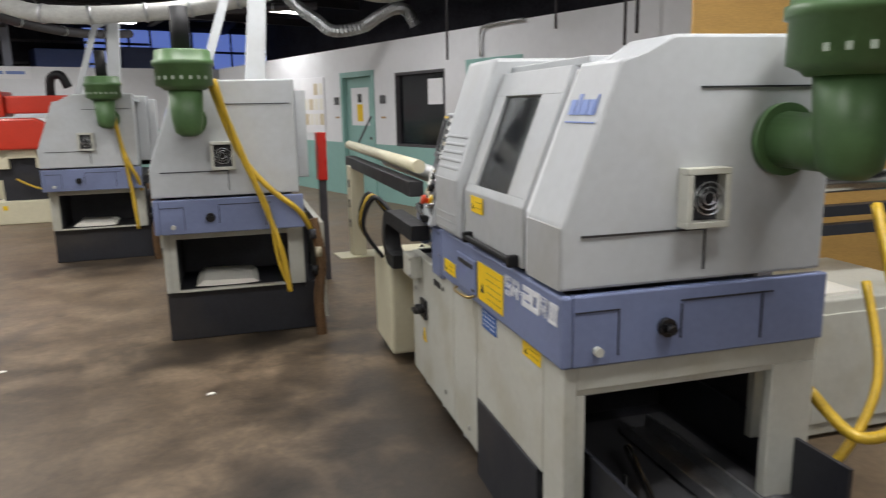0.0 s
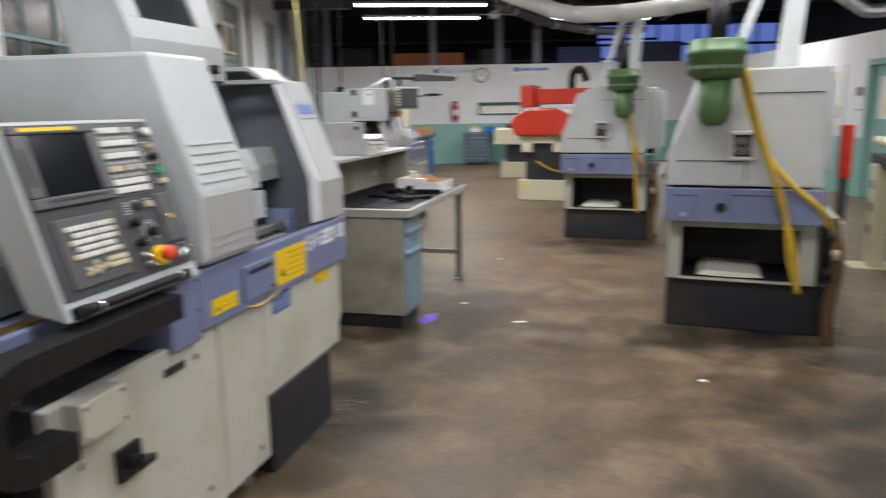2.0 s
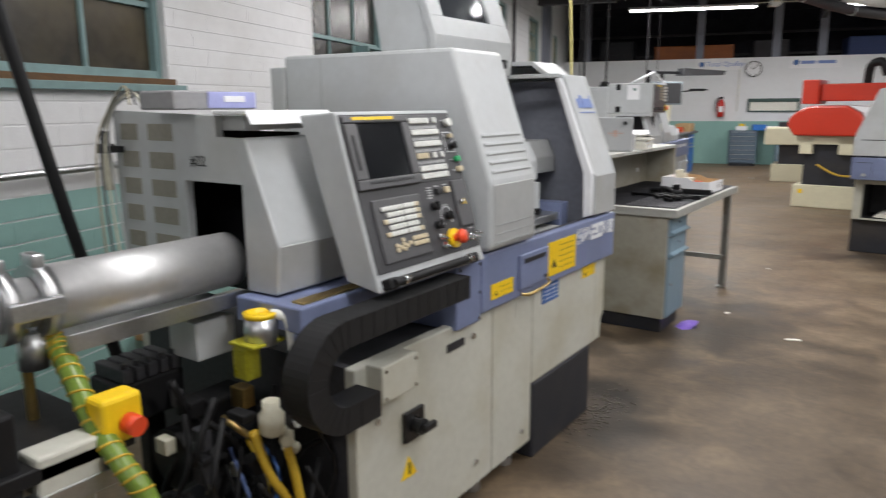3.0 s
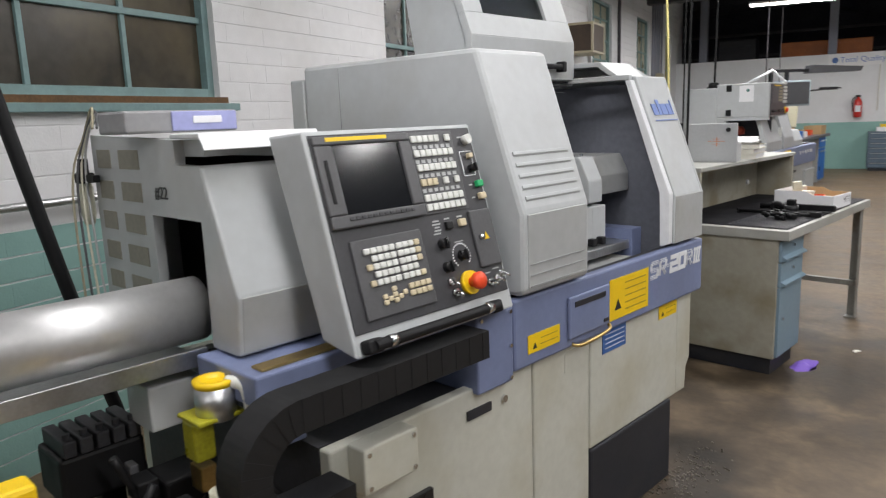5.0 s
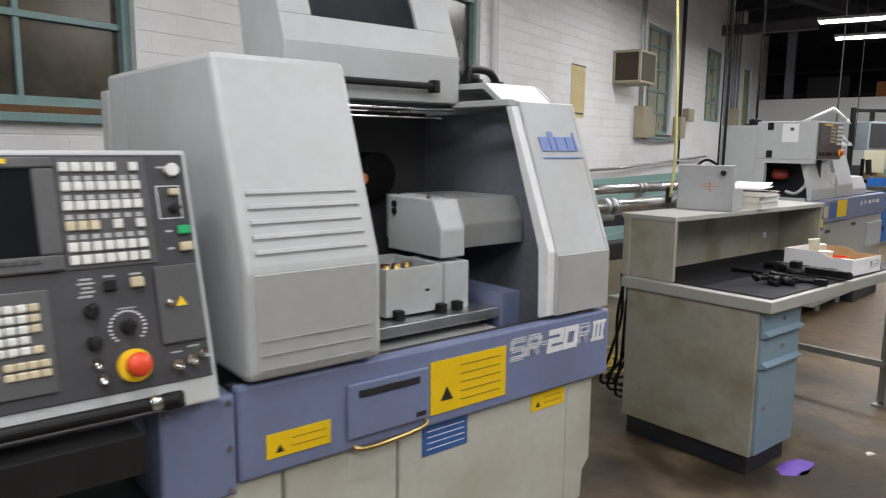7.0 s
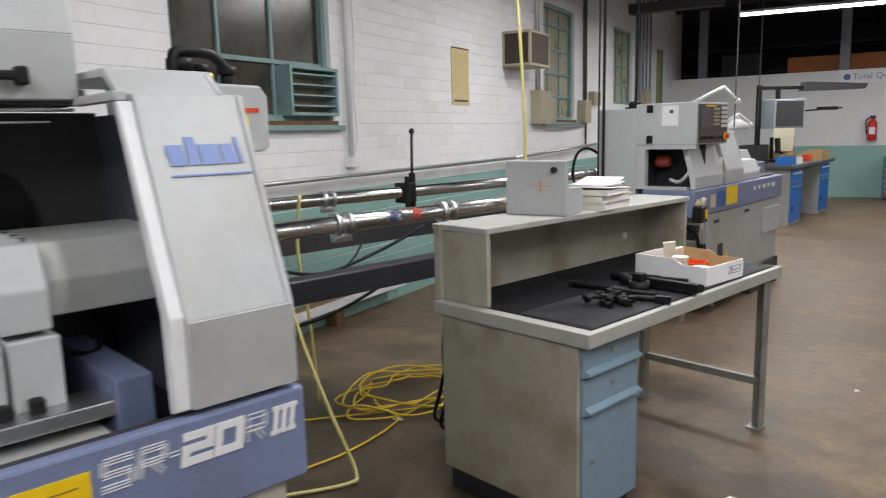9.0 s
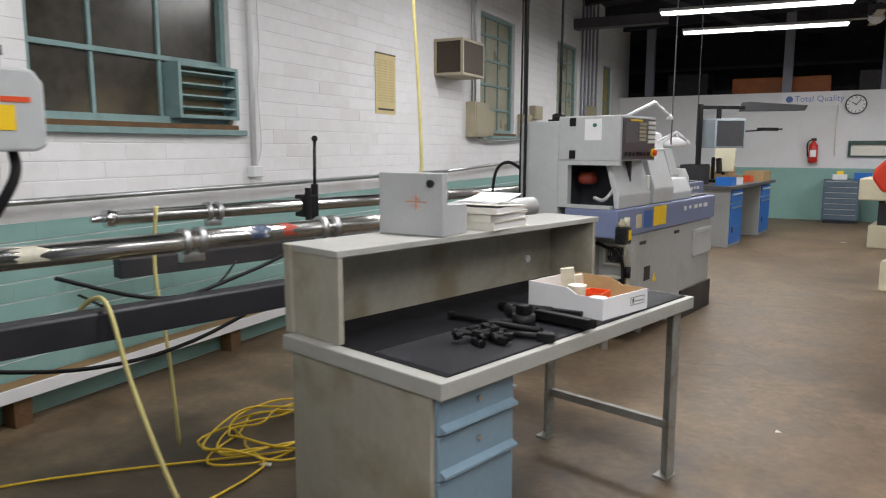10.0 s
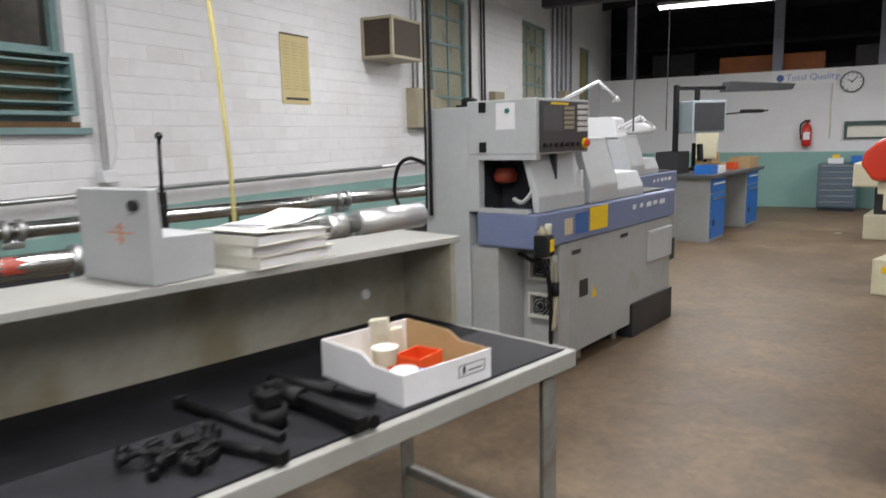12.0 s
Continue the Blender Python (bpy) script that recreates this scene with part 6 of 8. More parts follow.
for k in range(16):
    a = rr.uniform(0, 180)
    x, y = -1.47 + rr.uniform(-0.08, 0.06), 5.04 + rr.uniform(-0.08, 0.09)
    l = rr.uniform(0.04, 0.10)
    tool("small_tool", pose(x, y, Z0 + 0.012 + 0.007 * (k % 4), 0, rr.uniform(-12, 12), a), [((-l / 2, 0, 0), (l / 2, 0, 0), 0.008), ((l / 2 - 0.03, 0, 0), (l / 2, 0, 0), 0.014), ((-l / 2, 0, 0), (-l / 2 + 0.02, 0, 0), 0.013)], "small black holder in a heap on the mat", "tool holder", "heap of small holders")
tool("small_tool", pose(-1.40, 5.14, Z0 + 0.014, 0, 0, 20), [((-0.10, 0, 0), (0.10, 0, 0), 0.012), ((0.04, 0, 0), (0.10, 0, 0), 0.017)], "black holder lying across the mat ribs", "tool holder", "heap of small holders")
bm = NB()
cyl(bm, (0, 0, 0), (0, 0.02, 0), 0.018, 20)
alone("bracket_socket", bm, CARD, pose(-2.048, 6.02, 0.93, 0, 0, 90), "round white socket on the riser back", "socket")

# floor scraps
gl = NB()
rr = random.Random(4)
bmesh.ops.create_icosphere(gl, subdivisions=3, radius=0.07)
for v in gl.verts:
    n = noise.noise(v.co * 18) * 0.03
    v.co = Vector((v.co.x * 0.9 + n, v.co.y * 1.25 + n * 1.5, max(0.0, v.co.z * 0.28 + n * 0.7)))
alone("purple_glove", gl, PURPLE, pose(-1.27, 4.90, 0.0), "crumpled purple rubber glove on the floor", "glove")
for x, y, a, l in ((-0.63, 4.96, 20, 0.10), (-1.12, 5.35, 70, 0.05), (-2.75, 4.95, 30, 0.06), (0.5, 4.1, 10, 0.05), (-3.0, 15.5, 0, 0.09), (-1.15, 7.0, 40, 0.03)):
    bm = NB()
    prism(bm, [(-l / 2, -0.012), (l / 2, -0.015), (l / 2 - 0.01, 0.014), (-l / 2 + 0.012, 0.01)], 0.001, 0.006, "z")
    alone("paper_scrap", bm, PAPER, pose(x, y, 0, 0, 0, a), "pale paper scrap on the floor", "scrap", "floor scraps")
bm = NB()
for k in range(260):
    x, y = -1.24 + rr.gauss(0, 0.05), 3.30 + rr.gauss(0, 0.14)
    s = rr.uniform(0.0015, 0.006)
    box(bm, x - s, x + s, y - s * 0.5, y + s * 0.5, 0.0, s * 0.7, 0, None)
alone("swarf", bm, SWARF, Matrix(), "loose pale swarf on the floor by the tank", "swarf", kind="stuff")


# ---- the second row by the windows: compact lathes with a control cabinet; x runs back as negative, y along the front ----
def compact_lathe(m, full, label):
    ob = thing("compact_lathe", m, label, "lathe", "compact lathes by the windows")
    bm = NB()
    box(bm, -0.8, -0.02, 0.42, 2.06, 0.10, 0.825, 0.006)
    cb = part("cabinet", bm, GREYD, ob, "grey lower cabinet")
    bm = NB()
    box(bm, -0.478, -0.28, 0.02, 0.418, 0.08, 0.825, 0.006)
    box(bm, -0.28, -0.02, 0.30, 0.418, 0.10, 0.825, 0.006)
    part("service_bay", bm, GREYD, ob)
    bm = NB()
    box(bm, -0.95, 0.0, 1.32, 2.08, 0.0, 0.25, 0.006)
    part("coolant_tank", bm, BASE, ob, "black coolant tank")
    for y in (0.1, 0.7, 1.25):
        for x in (-0.7, -0.12):
            bm = NB()
            cyl(bm, (x, y, 0), (x, y, 0.11), 0.03, 10)
            part("levelling_foot", bm, GALV, ob)
    bm = NB()
    box(bm, -0.42, 0.0, 0.0, 2.1, 0.83, 1.035, 0.012)
    part("apron", bm, BLUE, ob, "blue apron band")
    if full:
        bm = NB()
        box(bm, -0.82, -0.48, 0.0, 0.70, 0.0, 1.66, 0.008)
        part("electrical_cabinet", bm, GREY, ob, "tall grey electrical cabinet")
        bm = NB()
        box(bm, -0.48, 0.0, 0.0, 0.62, 1.375, 1.69, 0.008)
        pn = part("control_box", bm, GREY, ob, "grey control box")
        bm = NB()
        box(bm, 0.0, 0.006, 0.03, 0.60, 1.385, 1.675, 0.003)
        part("fascia", bm, PANEL, pn, "charcoal control fascia")
        bm = NB()
        box(bm, 0.006, 0.010, 0.06, 0.28, 1.50, 1.645, 0.002)
        part("screen", bm, PANEL2, pn, "unlit monitor")
        for r in range(5):
            for c in range(4):
                bm = NB()
                box(bm, 0.006, 0.014, 0.30 + 0.03 * c, 0.322 + 0.03 * c, 1.515 + 0.028 * r, 1.535 + 0.028 * r, 0.002)
                part("key", bm, BEIGE, pn)
        for r in range(5):
            bm = NB()
            box(bm, 0.006, 0.014, 0.46, 0.585, 1.50 + 0.034 * r, 1.524 + 0.034 * r, 0.002)
            part("key_row", bm, KEYW, pn)
        for k in range(7):
            bm = NB()
            cyl(bm, (0.006, 0.08 + 0.065 * k, 1.425), (0.022, 0.08 + 0.065 * k, 1.425), 0.014, 12)
            part("knob", bm, GLOSSB, pn)
        bm = NB()
        cyl(bm, (0.006, 0.555, 1.43), (0.016, 0.555, 1.43), 0.032, 20)
        part("stop_collar", bm, YEL, pn)
        bm = NB()
        cyl(bm, (0.016, 0.555, 1.43), (0.036, 0.555, 1.43), 0.02, 18)
        part("stop_button", bm, REDB, pn, "red stop button", True)
        bm = NB()
        box(bm, 0.006, 0.008, 0.15, 0.35, 1.655, 1.668)
        part("name_strip", bm, YEL, pn)
        bm = NB()
        box(bm, -0.27, -0.14, -0.003, 0.0, 1.52, 1.67)
        nt_ = part("notice", bm, CARD, pn, "white notice sheet")
        bm = NB()
        cyl(bm, (-0.19, -0.003, 1.625), (-0.19, -0.012, 1.625), 0.014, 14)
        part("magnet", bm, surf("magnet_green", (0.02, 0.13, 0.11), 0.4), nt_)
        for z in (1.39, 1.62):
            bm = NB()
            box(bm, -0.39, -0.34, -0.008, 0.0, z, z + 0.06, 0.003)
            part("hinge", bm, BLACK, pn)
        # bay with a dark window under the control box
        bm = NB()
        box(bm, -0.48, -0.40, 0.0, 0.06, 1.035, 1.375, 0.004)
        box(bm, -0.40, -0.06, 0.0, 0.04, 1.035, 1.06)
        box(bm, -0.40, 0.0, 0.0, 0.04, 1.345, 1.375)
        part("window_frame", bm, GREY, ob)
        bm = NB()
        box(bm, -0.46, -0.05, 0.30, 0.32, 1.035, 1.375)
        box(bm, -0.47, -0.44, 0.06, 0.32, 1.04, 1.37)
        part("bay_lining", bm, DARK, ob)
        bm = NB()
        lathe(bm, [(0.03, -0.03), (0.065, -0.02), (0.075, 0.02), (0.05, 0.06)], 20, pose(-0.33, 0.18, 1.23))
        part("chuck_cover", bm, surf("rust_red", (0.25, 0.035, 0.015), 0.5, var=0.2, scale=12), ob, "rust-red chuck cover", True)
        bm = NB()
        pipe(bm, [(-0.28, 0.2, 1.10), (-0.18, 0.14, 1.09), (-0.10, 0.12, 1.16), (-0.12, 0.2, 1.24)], 0.014, 8)
        part("coolant_hose", bm, KEYW, ob, "white coolant hose", True)
        bm = NB()
        prism(bm, [(-0.02, 1.038), (-0.02, 1.13), (-0.10, 1.372), (-0.14, 1.372), (-0.06, 1.13), (-0.06, 1.038)], 0.06, 0.62, "y", 0.006)
        part("splash_guard", bm, GREY, ob, "grey sloping splash guard")
        bm = NB()
        box(bm, -0.05, -0.02, 0.57, 0.60, 1.16, 1.26, 0.006)
        part("guard_handle", bm, KEYW, ob)
        # corner details
        bt = NB()
        box(bt, 0.0, 0.085, -0.04, 0.06, 0.80, 0.925, 0.012)
        bk = part("corner_caddy", bt, GLOSSB, ob, "black caddy hung on the corner")
        bm = NB()
        lathe(bm, [(0.03, 0.0), (0.032, 0.03), (0.014, 0.05), (0.014, 0.06)], 16, pose(0.03, 0.01, 0.915))
        part("cap", bm, BEIGE, bk, "", True)
        bm = NB()
        lathe(bm, [(0.02, 0.0), (0.022, 0.06), (0.018, 0.07)], 14, pose(0.055, 0.035, 0.915))
        part("bottle", bm, COOL, bk, "", True)
        bm = NB()
        box(bm, 0.085, 0.087, 0.005, 0.05, 0.83, 0.90)
        part("caddy_label", bm, YEL, bk, "yellow label")
        bm = NB()
        box(bm, -0.0, 0.002, 0.32, 0.42, 0.88, 0.98)
        part("rating_plate", bm, KEYB, ob)
        label_sign(ob, -0.0, 0.46, 0.62, 0.87, 1.0, BLUEL, 4, False, "instruction_plate", "blue instruction plate").matrix_basis = pose(0.002, 0, 0)
        label_sign(ob, -0.0, 0.65, 0.90, 0.87, 1.02, YEL, 4, False, "warning_label", "yellow warning label").matrix_basis = pose(0.002, 0, 0)
        for z in (0.36, 0.60):
            fb = fan_box(ob, -0.22, -0.04, z, z + 0.16, 0.30)
        bm = NB()
        pipe(bm, [(-0.26, 0.22, 0.76), (-0.16, 0.18, 0.74), (-0.06, 0.2, 0.68), (-0.05, 0.24, 0.5), (-0.06, 0.26, 0.2)], 0.013, 8)
        part("hose", bm, BLACK, ob, "", True)
        bm = NB()
        pipe(bm, [(-0.03, 0.24, 0.30), (-0.02, 0.25, 0.45), (-0.03, 0.26, 0.60), (-0.04, 0.27, 0.72)], 0.014, 8)
        part("air_line", bm, BEIGE, ob, "", True)
        bm = NB()
        cyl(bm, (-0.02, 0.25, 0.52), (-0.02, 0.25, 0.60), 0.022, 12)
        part("air_fitting", bm, BLACK, ob, "", True)
        bm = NB()
        box(bm, -0.022, -0.016, 0.55, 0.66, 0.45, 0.56)
        part("isolator_recess", bm, BASE, ob)
        bm = NB()
        prism(bm, [(0.72, 0.42), (0.79, 0.42), (0.755, 0.49)], -0.02, -0.0165, "x")
        part("warning_sign", bm, YEL, ob, "yellow hazard triangle")
        bm = NB()
        lathe(bm, [(0.05, 0), (0.05, 0.05), (0.03, 0.06)], 18, pose(-0.55, 0.12, 1.66))
        box(bm, -0.60, -0.50, 0.05, 0.19, 1.66, 1.675)
        part("cable_gland", bm, BLACK, ob, "", True)
    for y0, y1, z in ((0.45, 0.56, 0.74), (1.15, 1.26, 0.76)):
        bm = NB()
        box(bm, -0.022, -0.016, y0, y1, z, z + 0.026)
        part("pull_slot", bm, BASE, ob)
    bm = NB()
    box(bm, -0.02, 0.008, 1.60, 2.04, 0.72, 0.755, 0.004)
    box(bm, -0.02, 0.004, 1.60, 2.04, 0.52, 0.72, 0.004)
    part("parts_drawer", bm, GREY, ob, "drawer with a bright pull")
    for k, w in enumerate((0.05, 0.05, 0.08, 0.07, 0.1)):
        bm = NB()
        box(bm, 0.0, 0.002, 1.30 + 0.12 * k, 1.30 + 0.12 * k + w, 0.945 + 0.006 * (k % 2), 0.980)
        part("model_mark", bm, WHITEP, ob, "white model mark")
    # slide covers
    bm = NB()
    prism(bm, [(-0.02, 1.037), (-0.02, 1.15), (-0.12, 1.44), (-0.12, 1.46), (-0.5, 1.47), (-0.5, 1.037)], 0.70, 1.10, "y", 0.01)
    part("slide_cover", bm, GREY, ob, "pale grey slide cover")
    bm = NB()
    prism(bm, [(-0.16, 1.44), (-0.20, 1.63), (-0.24, 1.65), (-0.52, 1.65), (-0.52, 1.44)], 0.68, 0.94, "y", 0.01)
    part("slide_cap", bm, WPAINT, ob)
    bm = NB()
    prism(bm, [(-0.03, 1.037), (-0.03, 1.10), (-0.08, 1.21), (-0.4, 1.22), (-0.4, 1.037)], 1.11, 1.55, "y", 0.008)
    part("tail_cover", bm, GREY, ob)
    bm = NB()
    box(bm, -0.40, -0.05, 1.56, 2.0, 1.036, 1.05, 0.004)
    part("chip_tray", bm, BASE, ob)
    return ob


compact_lathe(pose(-2.5, 7.66, 0, 0, 0, 5), True, "grey compact lathe with a control cabinet and blue band")
compact_lathe(pose(-3.62, 10.25, 0, 0, 0, 8), False, "grey compact lathe with lamps, behind the control cabinet")


def arm_lamp(m, label):
    ob = thing("arm_lamp", m, label, "lamp", "white arm lamps")
    bm = NB()
    cyl(bm, (0, 0, 0), (0, 0, 0.08), 0.03, 14)
    part("base", bm, WPAINT, ob, "", True)
    bm = NB()
    cyl(bm, (0, 0, 0.08), (0.30, 0.25, 0.27), 0.020, 10)
    part("lower_arm", bm, WPAINT, ob, "", True)
    bm = NB()
    cyl(bm, (0.30, 0.25, 0.27), (0.42, 0.38, 0.12), 0.016, 10)
    part("upper_arm", bm, WPAINT, ob, "", True)
    bm = NB()
    lathe(bm, [(0.014, 0.05), (0.02, 0.04), (0.045, -0.01), (0.042, -0.01), (0.014, 0.03)], 18, pose(0.43, 0.39, 0.08))
    part("shade", bm, WPAINT, ob, "white lamp shade", True)
    return ob


arm_lamp(pose(-3.17, 8.85, 1.66, 0, 0, 5) @ Matrix.Scale(0.74, 4), "white arm lamp on the slide cover")
arm_lamp(pose(-3.95, 10.95, 1.46, 0, 0, 0) @ Matrix.Scale(0.7, 4), "white arm lamp on the far lathe")
arm_lamp(pose(-4.0, 11.25, 1.46, 0, 0, 40) @ Matrix.Scale(0.7, 4), "white arm lamp turned aside on the far lathe")
bm = NB()
lathe(bm, [(0.20, 0.0), (0.22, 0.06), (0.12, 0.12)], 20)
alone("white_hood", bm, WPAINT, pose(-4.05, 11.55, 1.47), "white round hood over the far lathe", "hood", smooth=True)

# vertical drop cables
for x, y, z0, r, mt in ((-3.055, 7.74, 1.72, 0.010, BLACK), (-3.24, 7.56, 1.0, 0.012, BLACK), (-3.30, 7.58, 1.0, 0.007, BLACK), (-3.7, 10.9, 1.5, 0.008, BEAMD), (-3.9, 12.0, 1.5, 0.006, BEAMD)):
    bm = NB()
    pipe(bm, [(x, y, z0), (x + 0.01, y, (z0 + 4.3) / 2), (x, y + 0.01, 4.3)], r, 8)
    alone("drop_cable", bm, mt, Matrix(), "black power cable dropping from the roof", "cable", "drop cables", smooth=True)
bm = NB()
pipe(bm, [(-3.3, 7.62, 1.05), (-3.38, 7.5, 1.0), (-3.45, 7.45, 1.12), (-3.42, 7.45, 1.3), (-3.35, 7.5, 1.36), (-3.3, 7.62, 1.3)], 0.012, 8)
alone("looped_cable", bm, BLACK, Matrix(), "looped black cable behind the compact lathe", "cable", smooth=True)

# ---- near lathe: what stands on and beside it ----
ps = thing("power_supply", pose(-1.868, 1.63, 1.4575, 0, 0, 91), "grey instrument case with a lilac front, on the lathe housing", "instrument")
bm = NB()
box(bm, -0.20, 0.10, -0.08, 0.08, 0.0, 0.055, 0.006)
part("case", bm, surf("case_taupe", (0.30, 0.30, 0.31), 0.5), ps)
bm = NB()
box(bm, -0.085, 0.095, -0.086, -0.08, 0.004, 0.052, 0.002)
fr = part("front", bm, surf("lilac_front", (0.36, 0.38, 0.66), 0.45), ps, "lilac front")
bm = NB()
box(bm, -0.03, 0.05, -0.089, -0.086, 0.022, 0.04, 0.001)
part("display", bm, CARD, fr)
for k in range(4):
    bm = NB()
    pipe(bm, [(-1.92 - 0.03 * k, 1.44, 1.475), (-2.02 - 0.02 * k, 1.47, 1.50 + 0.01 * k), (-2.18 - 0.01 * k, 1.49, 1.46), (-2.21 - 0.01 * k, 1.48 - 0.01 * k, 1.30), (-2.12 - 0.03 * k, 1.47 - 0.01 * k, 0.85)], 0.0035, 6)
    alone("grey_hose", bm, (GREYD, COOL, PANEL2, BEIGE)[k], Matrix(), "thin grey pneumatic hose over the housing", "hose", "pneumatic hoses", smooth=True)
fl = thing("air_filter", pose(-2.25, 1.49, 1.20), "clear bowl air filter with black fittings by the lathe", "air filter")
bm = NB()
lathe(bm, [(0.014, 0), (0.02, 0.03), (0.02, 0.11), (0.014, 0.12)], 16)
part("bowl", bm, COOL, fl, "", True)
bm = NB()
box(bm, -0.022, 0.022, -0.022, 0.022, 0.12, 0.15, 0.004)
cyl(bm, (0, 0, 0.15), (0, 0, 0.19), 0.014, 12)
box(bm, 0.0, 0.09, -0.01, 0.01, 0.125, 0.145)
part("head", bm, BLACK, fl)
bm = NB()
pipe(bm, [(-2.43, 1.70, 0.0), (-2.43, 1.475, 0.92), (-2.46, 1.30, 1.80), (-2.50, 1.06, 3.0), (-2.52, 0.8, 4.3)], 0.022, 10)
alone("drop_cable", bm, BLACK, Matrix(), "thick black cable dropping to the bar feeder", "cable", "drop cables", smooth=True)

fd = thing("feeder_cabinet", pose(-1.75, 0.38, 0), "white bar feeder cabinet with black end plate", "bar feeder")
bm = NB()
box(bm, -0.12, 0.16, -1.6, 0.62, 0.02, 0.70, 0.01)
part("body", bm, CREAM, fd, "cream feeder cabinet")
bm = NB()
box(bm, -0.20, 0.28, -1.6, 0.66, 0.70, 0.735, 0.004)
part("top", bm, BLACK, fd)
bm = NB()
box(bm, 0.20, 0.26, 0.30, 0.42, 0.42, 0.86, 0.008)
part("end_plate", bm, BLACK, fd)
bm = NB()
prism(bm, [(0.245, 0.63), (0.285, 0.63), (0.285, 0.67), (0.245, 0.67)], -1.5, 0.62, "y", 0.002)
part("rail", bm, GALV, fd)
for x, y, z in ((0.02, 0.45, 0.96), (0.02, 0.56, 0.96), (-0.05, 0.3, 0.96)):
    bm = NB()
    cyl(bm, (x, y, 0.735), (x, y, z), 0.013, 10)
    part("support", bm, BRASS, fd)
bm = NB()
box(bm, 0.20, 0.28, 0.44, 0.58, 0.66, 0.755, 0.008)
pn = part("pendant", bm, CREAM, fd, "cream push-button box")
bm = NB()
box(bm, 0.22, 0.29, 0.58, 0.68, 0.72, 0.83, 0.010)
part("stop_box", bm, YEL, pn, "yellow stop box")
bm = NB()
cyl(bm, (0.29, 0.64, 0.765), (0.325, 0.645, 0.76), 0.024, 18)
part("stop_button", bm, REDB, pn, "red stop button", True)
bm = NB()
pipe(bm, [(-1.725, 0.99, 0.94), (-1.70, 1.0, 0.905), (-1.62, 0.985, 0.86), (-1.52, 0.973, 0.77), (-1.42, 0.975, 0.69), (-1.36, 0.995, 0.60), (-1.30, 1.05, 0.30), (-1.32, 1.10, 0.028)], 0.025, 12)
hose_line = smooth_line([(-1.725, 0.99, 0.94), (-1.70, 1.0, 0.905), (-1.62, 0.985, 0.86), (-1.52, 0.973, 0.77), (-1.42, 0.975, 0.69), (-1.36, 0.995, 0.60), (-1.30, 1.05, 0.30), (-1.32, 1.10, 0.028)], 6)
hs = alone("green_hose", bm, HOSEG, Matrix(), "ribbed green and yellow suction hose to the floor", "hose", smooth=True)
turns = []
for k in range(len(hose_line) - 1):
    for q in range(8):
        p = hose_line[k].lerp(hose_line[k + 1], q / 8)
        d = (hose_line[k + 1] - hose_line[k]).normalized()
        u = d.cross(Vector((0, 1, 0))).normalized()
        a = 2 * math.pi * (8 * k + q) / 8.0 * 0.6
        turns.append(p + 0.0255 * (math.cos(a) * u + math.sin(a) * u.cross(d)))
bm = NB()
pipe(bm, turns, 0.0030, 5, 1)
part("spiral_rib", bm, HOSEY, hs, "yellow spiral rib", True)


# ---- mist extractors on the aisle lathes (x, y, z in the lathe's own axes) ----
def mist_extractor(m, label, r=0.17):
    ob = thing("mist_extractor", m, label, "mist extractor", "green mist extractors")
    bm = NB()
    cyl(bm, (0, 0.0, 0), (0, -0.025, 0), r * 0.62, 28)
    part("flange", bm, GREEN, ob, "green flange", True)
    bm = NB()
    cyl(bm, (0, -0.02, 0), (0, -0.25, -0.01), r * 0.48, 28, r * 0.44)
    lathe(bm, [(r * 0.26, -r * 0.56), (r * 0.46, -r * 0.40), (r * 0.54, 0.0), (r * 0.62, 0.19)], 28, pose(0, -0.25, 0))
    part("elbow", bm, GREEN, ob, "green elbow duct", True)
    bm = NB()
    lathe(bm, [(r * 0.72, 0.17), (r * 0.8, 0.185), (r, 0.20), (r, 0.31), (r * 1.07, 0.315), (r * 1.07, 0.345), (r, 0.35), (r * 0.97, 0.40), (r * 0.9, 0.41)], 32, pose(0, -0.25, 0.17 * (1 - r / 0.17)) @ Matrix.Diagonal((1, 1, r / 0.17, 1)))
    dr = part("drum", bm, GREEN, ob, "green drum", True)
    bm = NB()
    for k in range(8):
        a = math.radians(-160 + 17 * k)
        box(bm, -0.008, 0.008, -0.0015, 0.0015, 0.225, 0.245, 0, Matrix.Translation((r * 1.005 * math.cos(a), -0.25 + r * 1.005 * math.sin(a), 0)) @ Matrix.Rotation(a + math.pi / 2, 4, "Z"))
    part("lettering_bars", bm, surf("mark_grey", (0.30, 0.36, 0.28), 0.5), dr, "row of pale raised marks")
    bm = NB()
    cyl(bm, (0, -0.25, 0.36), (0, -0.25, 0.62), r * 0.32, 20)
    part("outlet", bm, BLACK, ob, "black outlet pipe", True)
    return ob


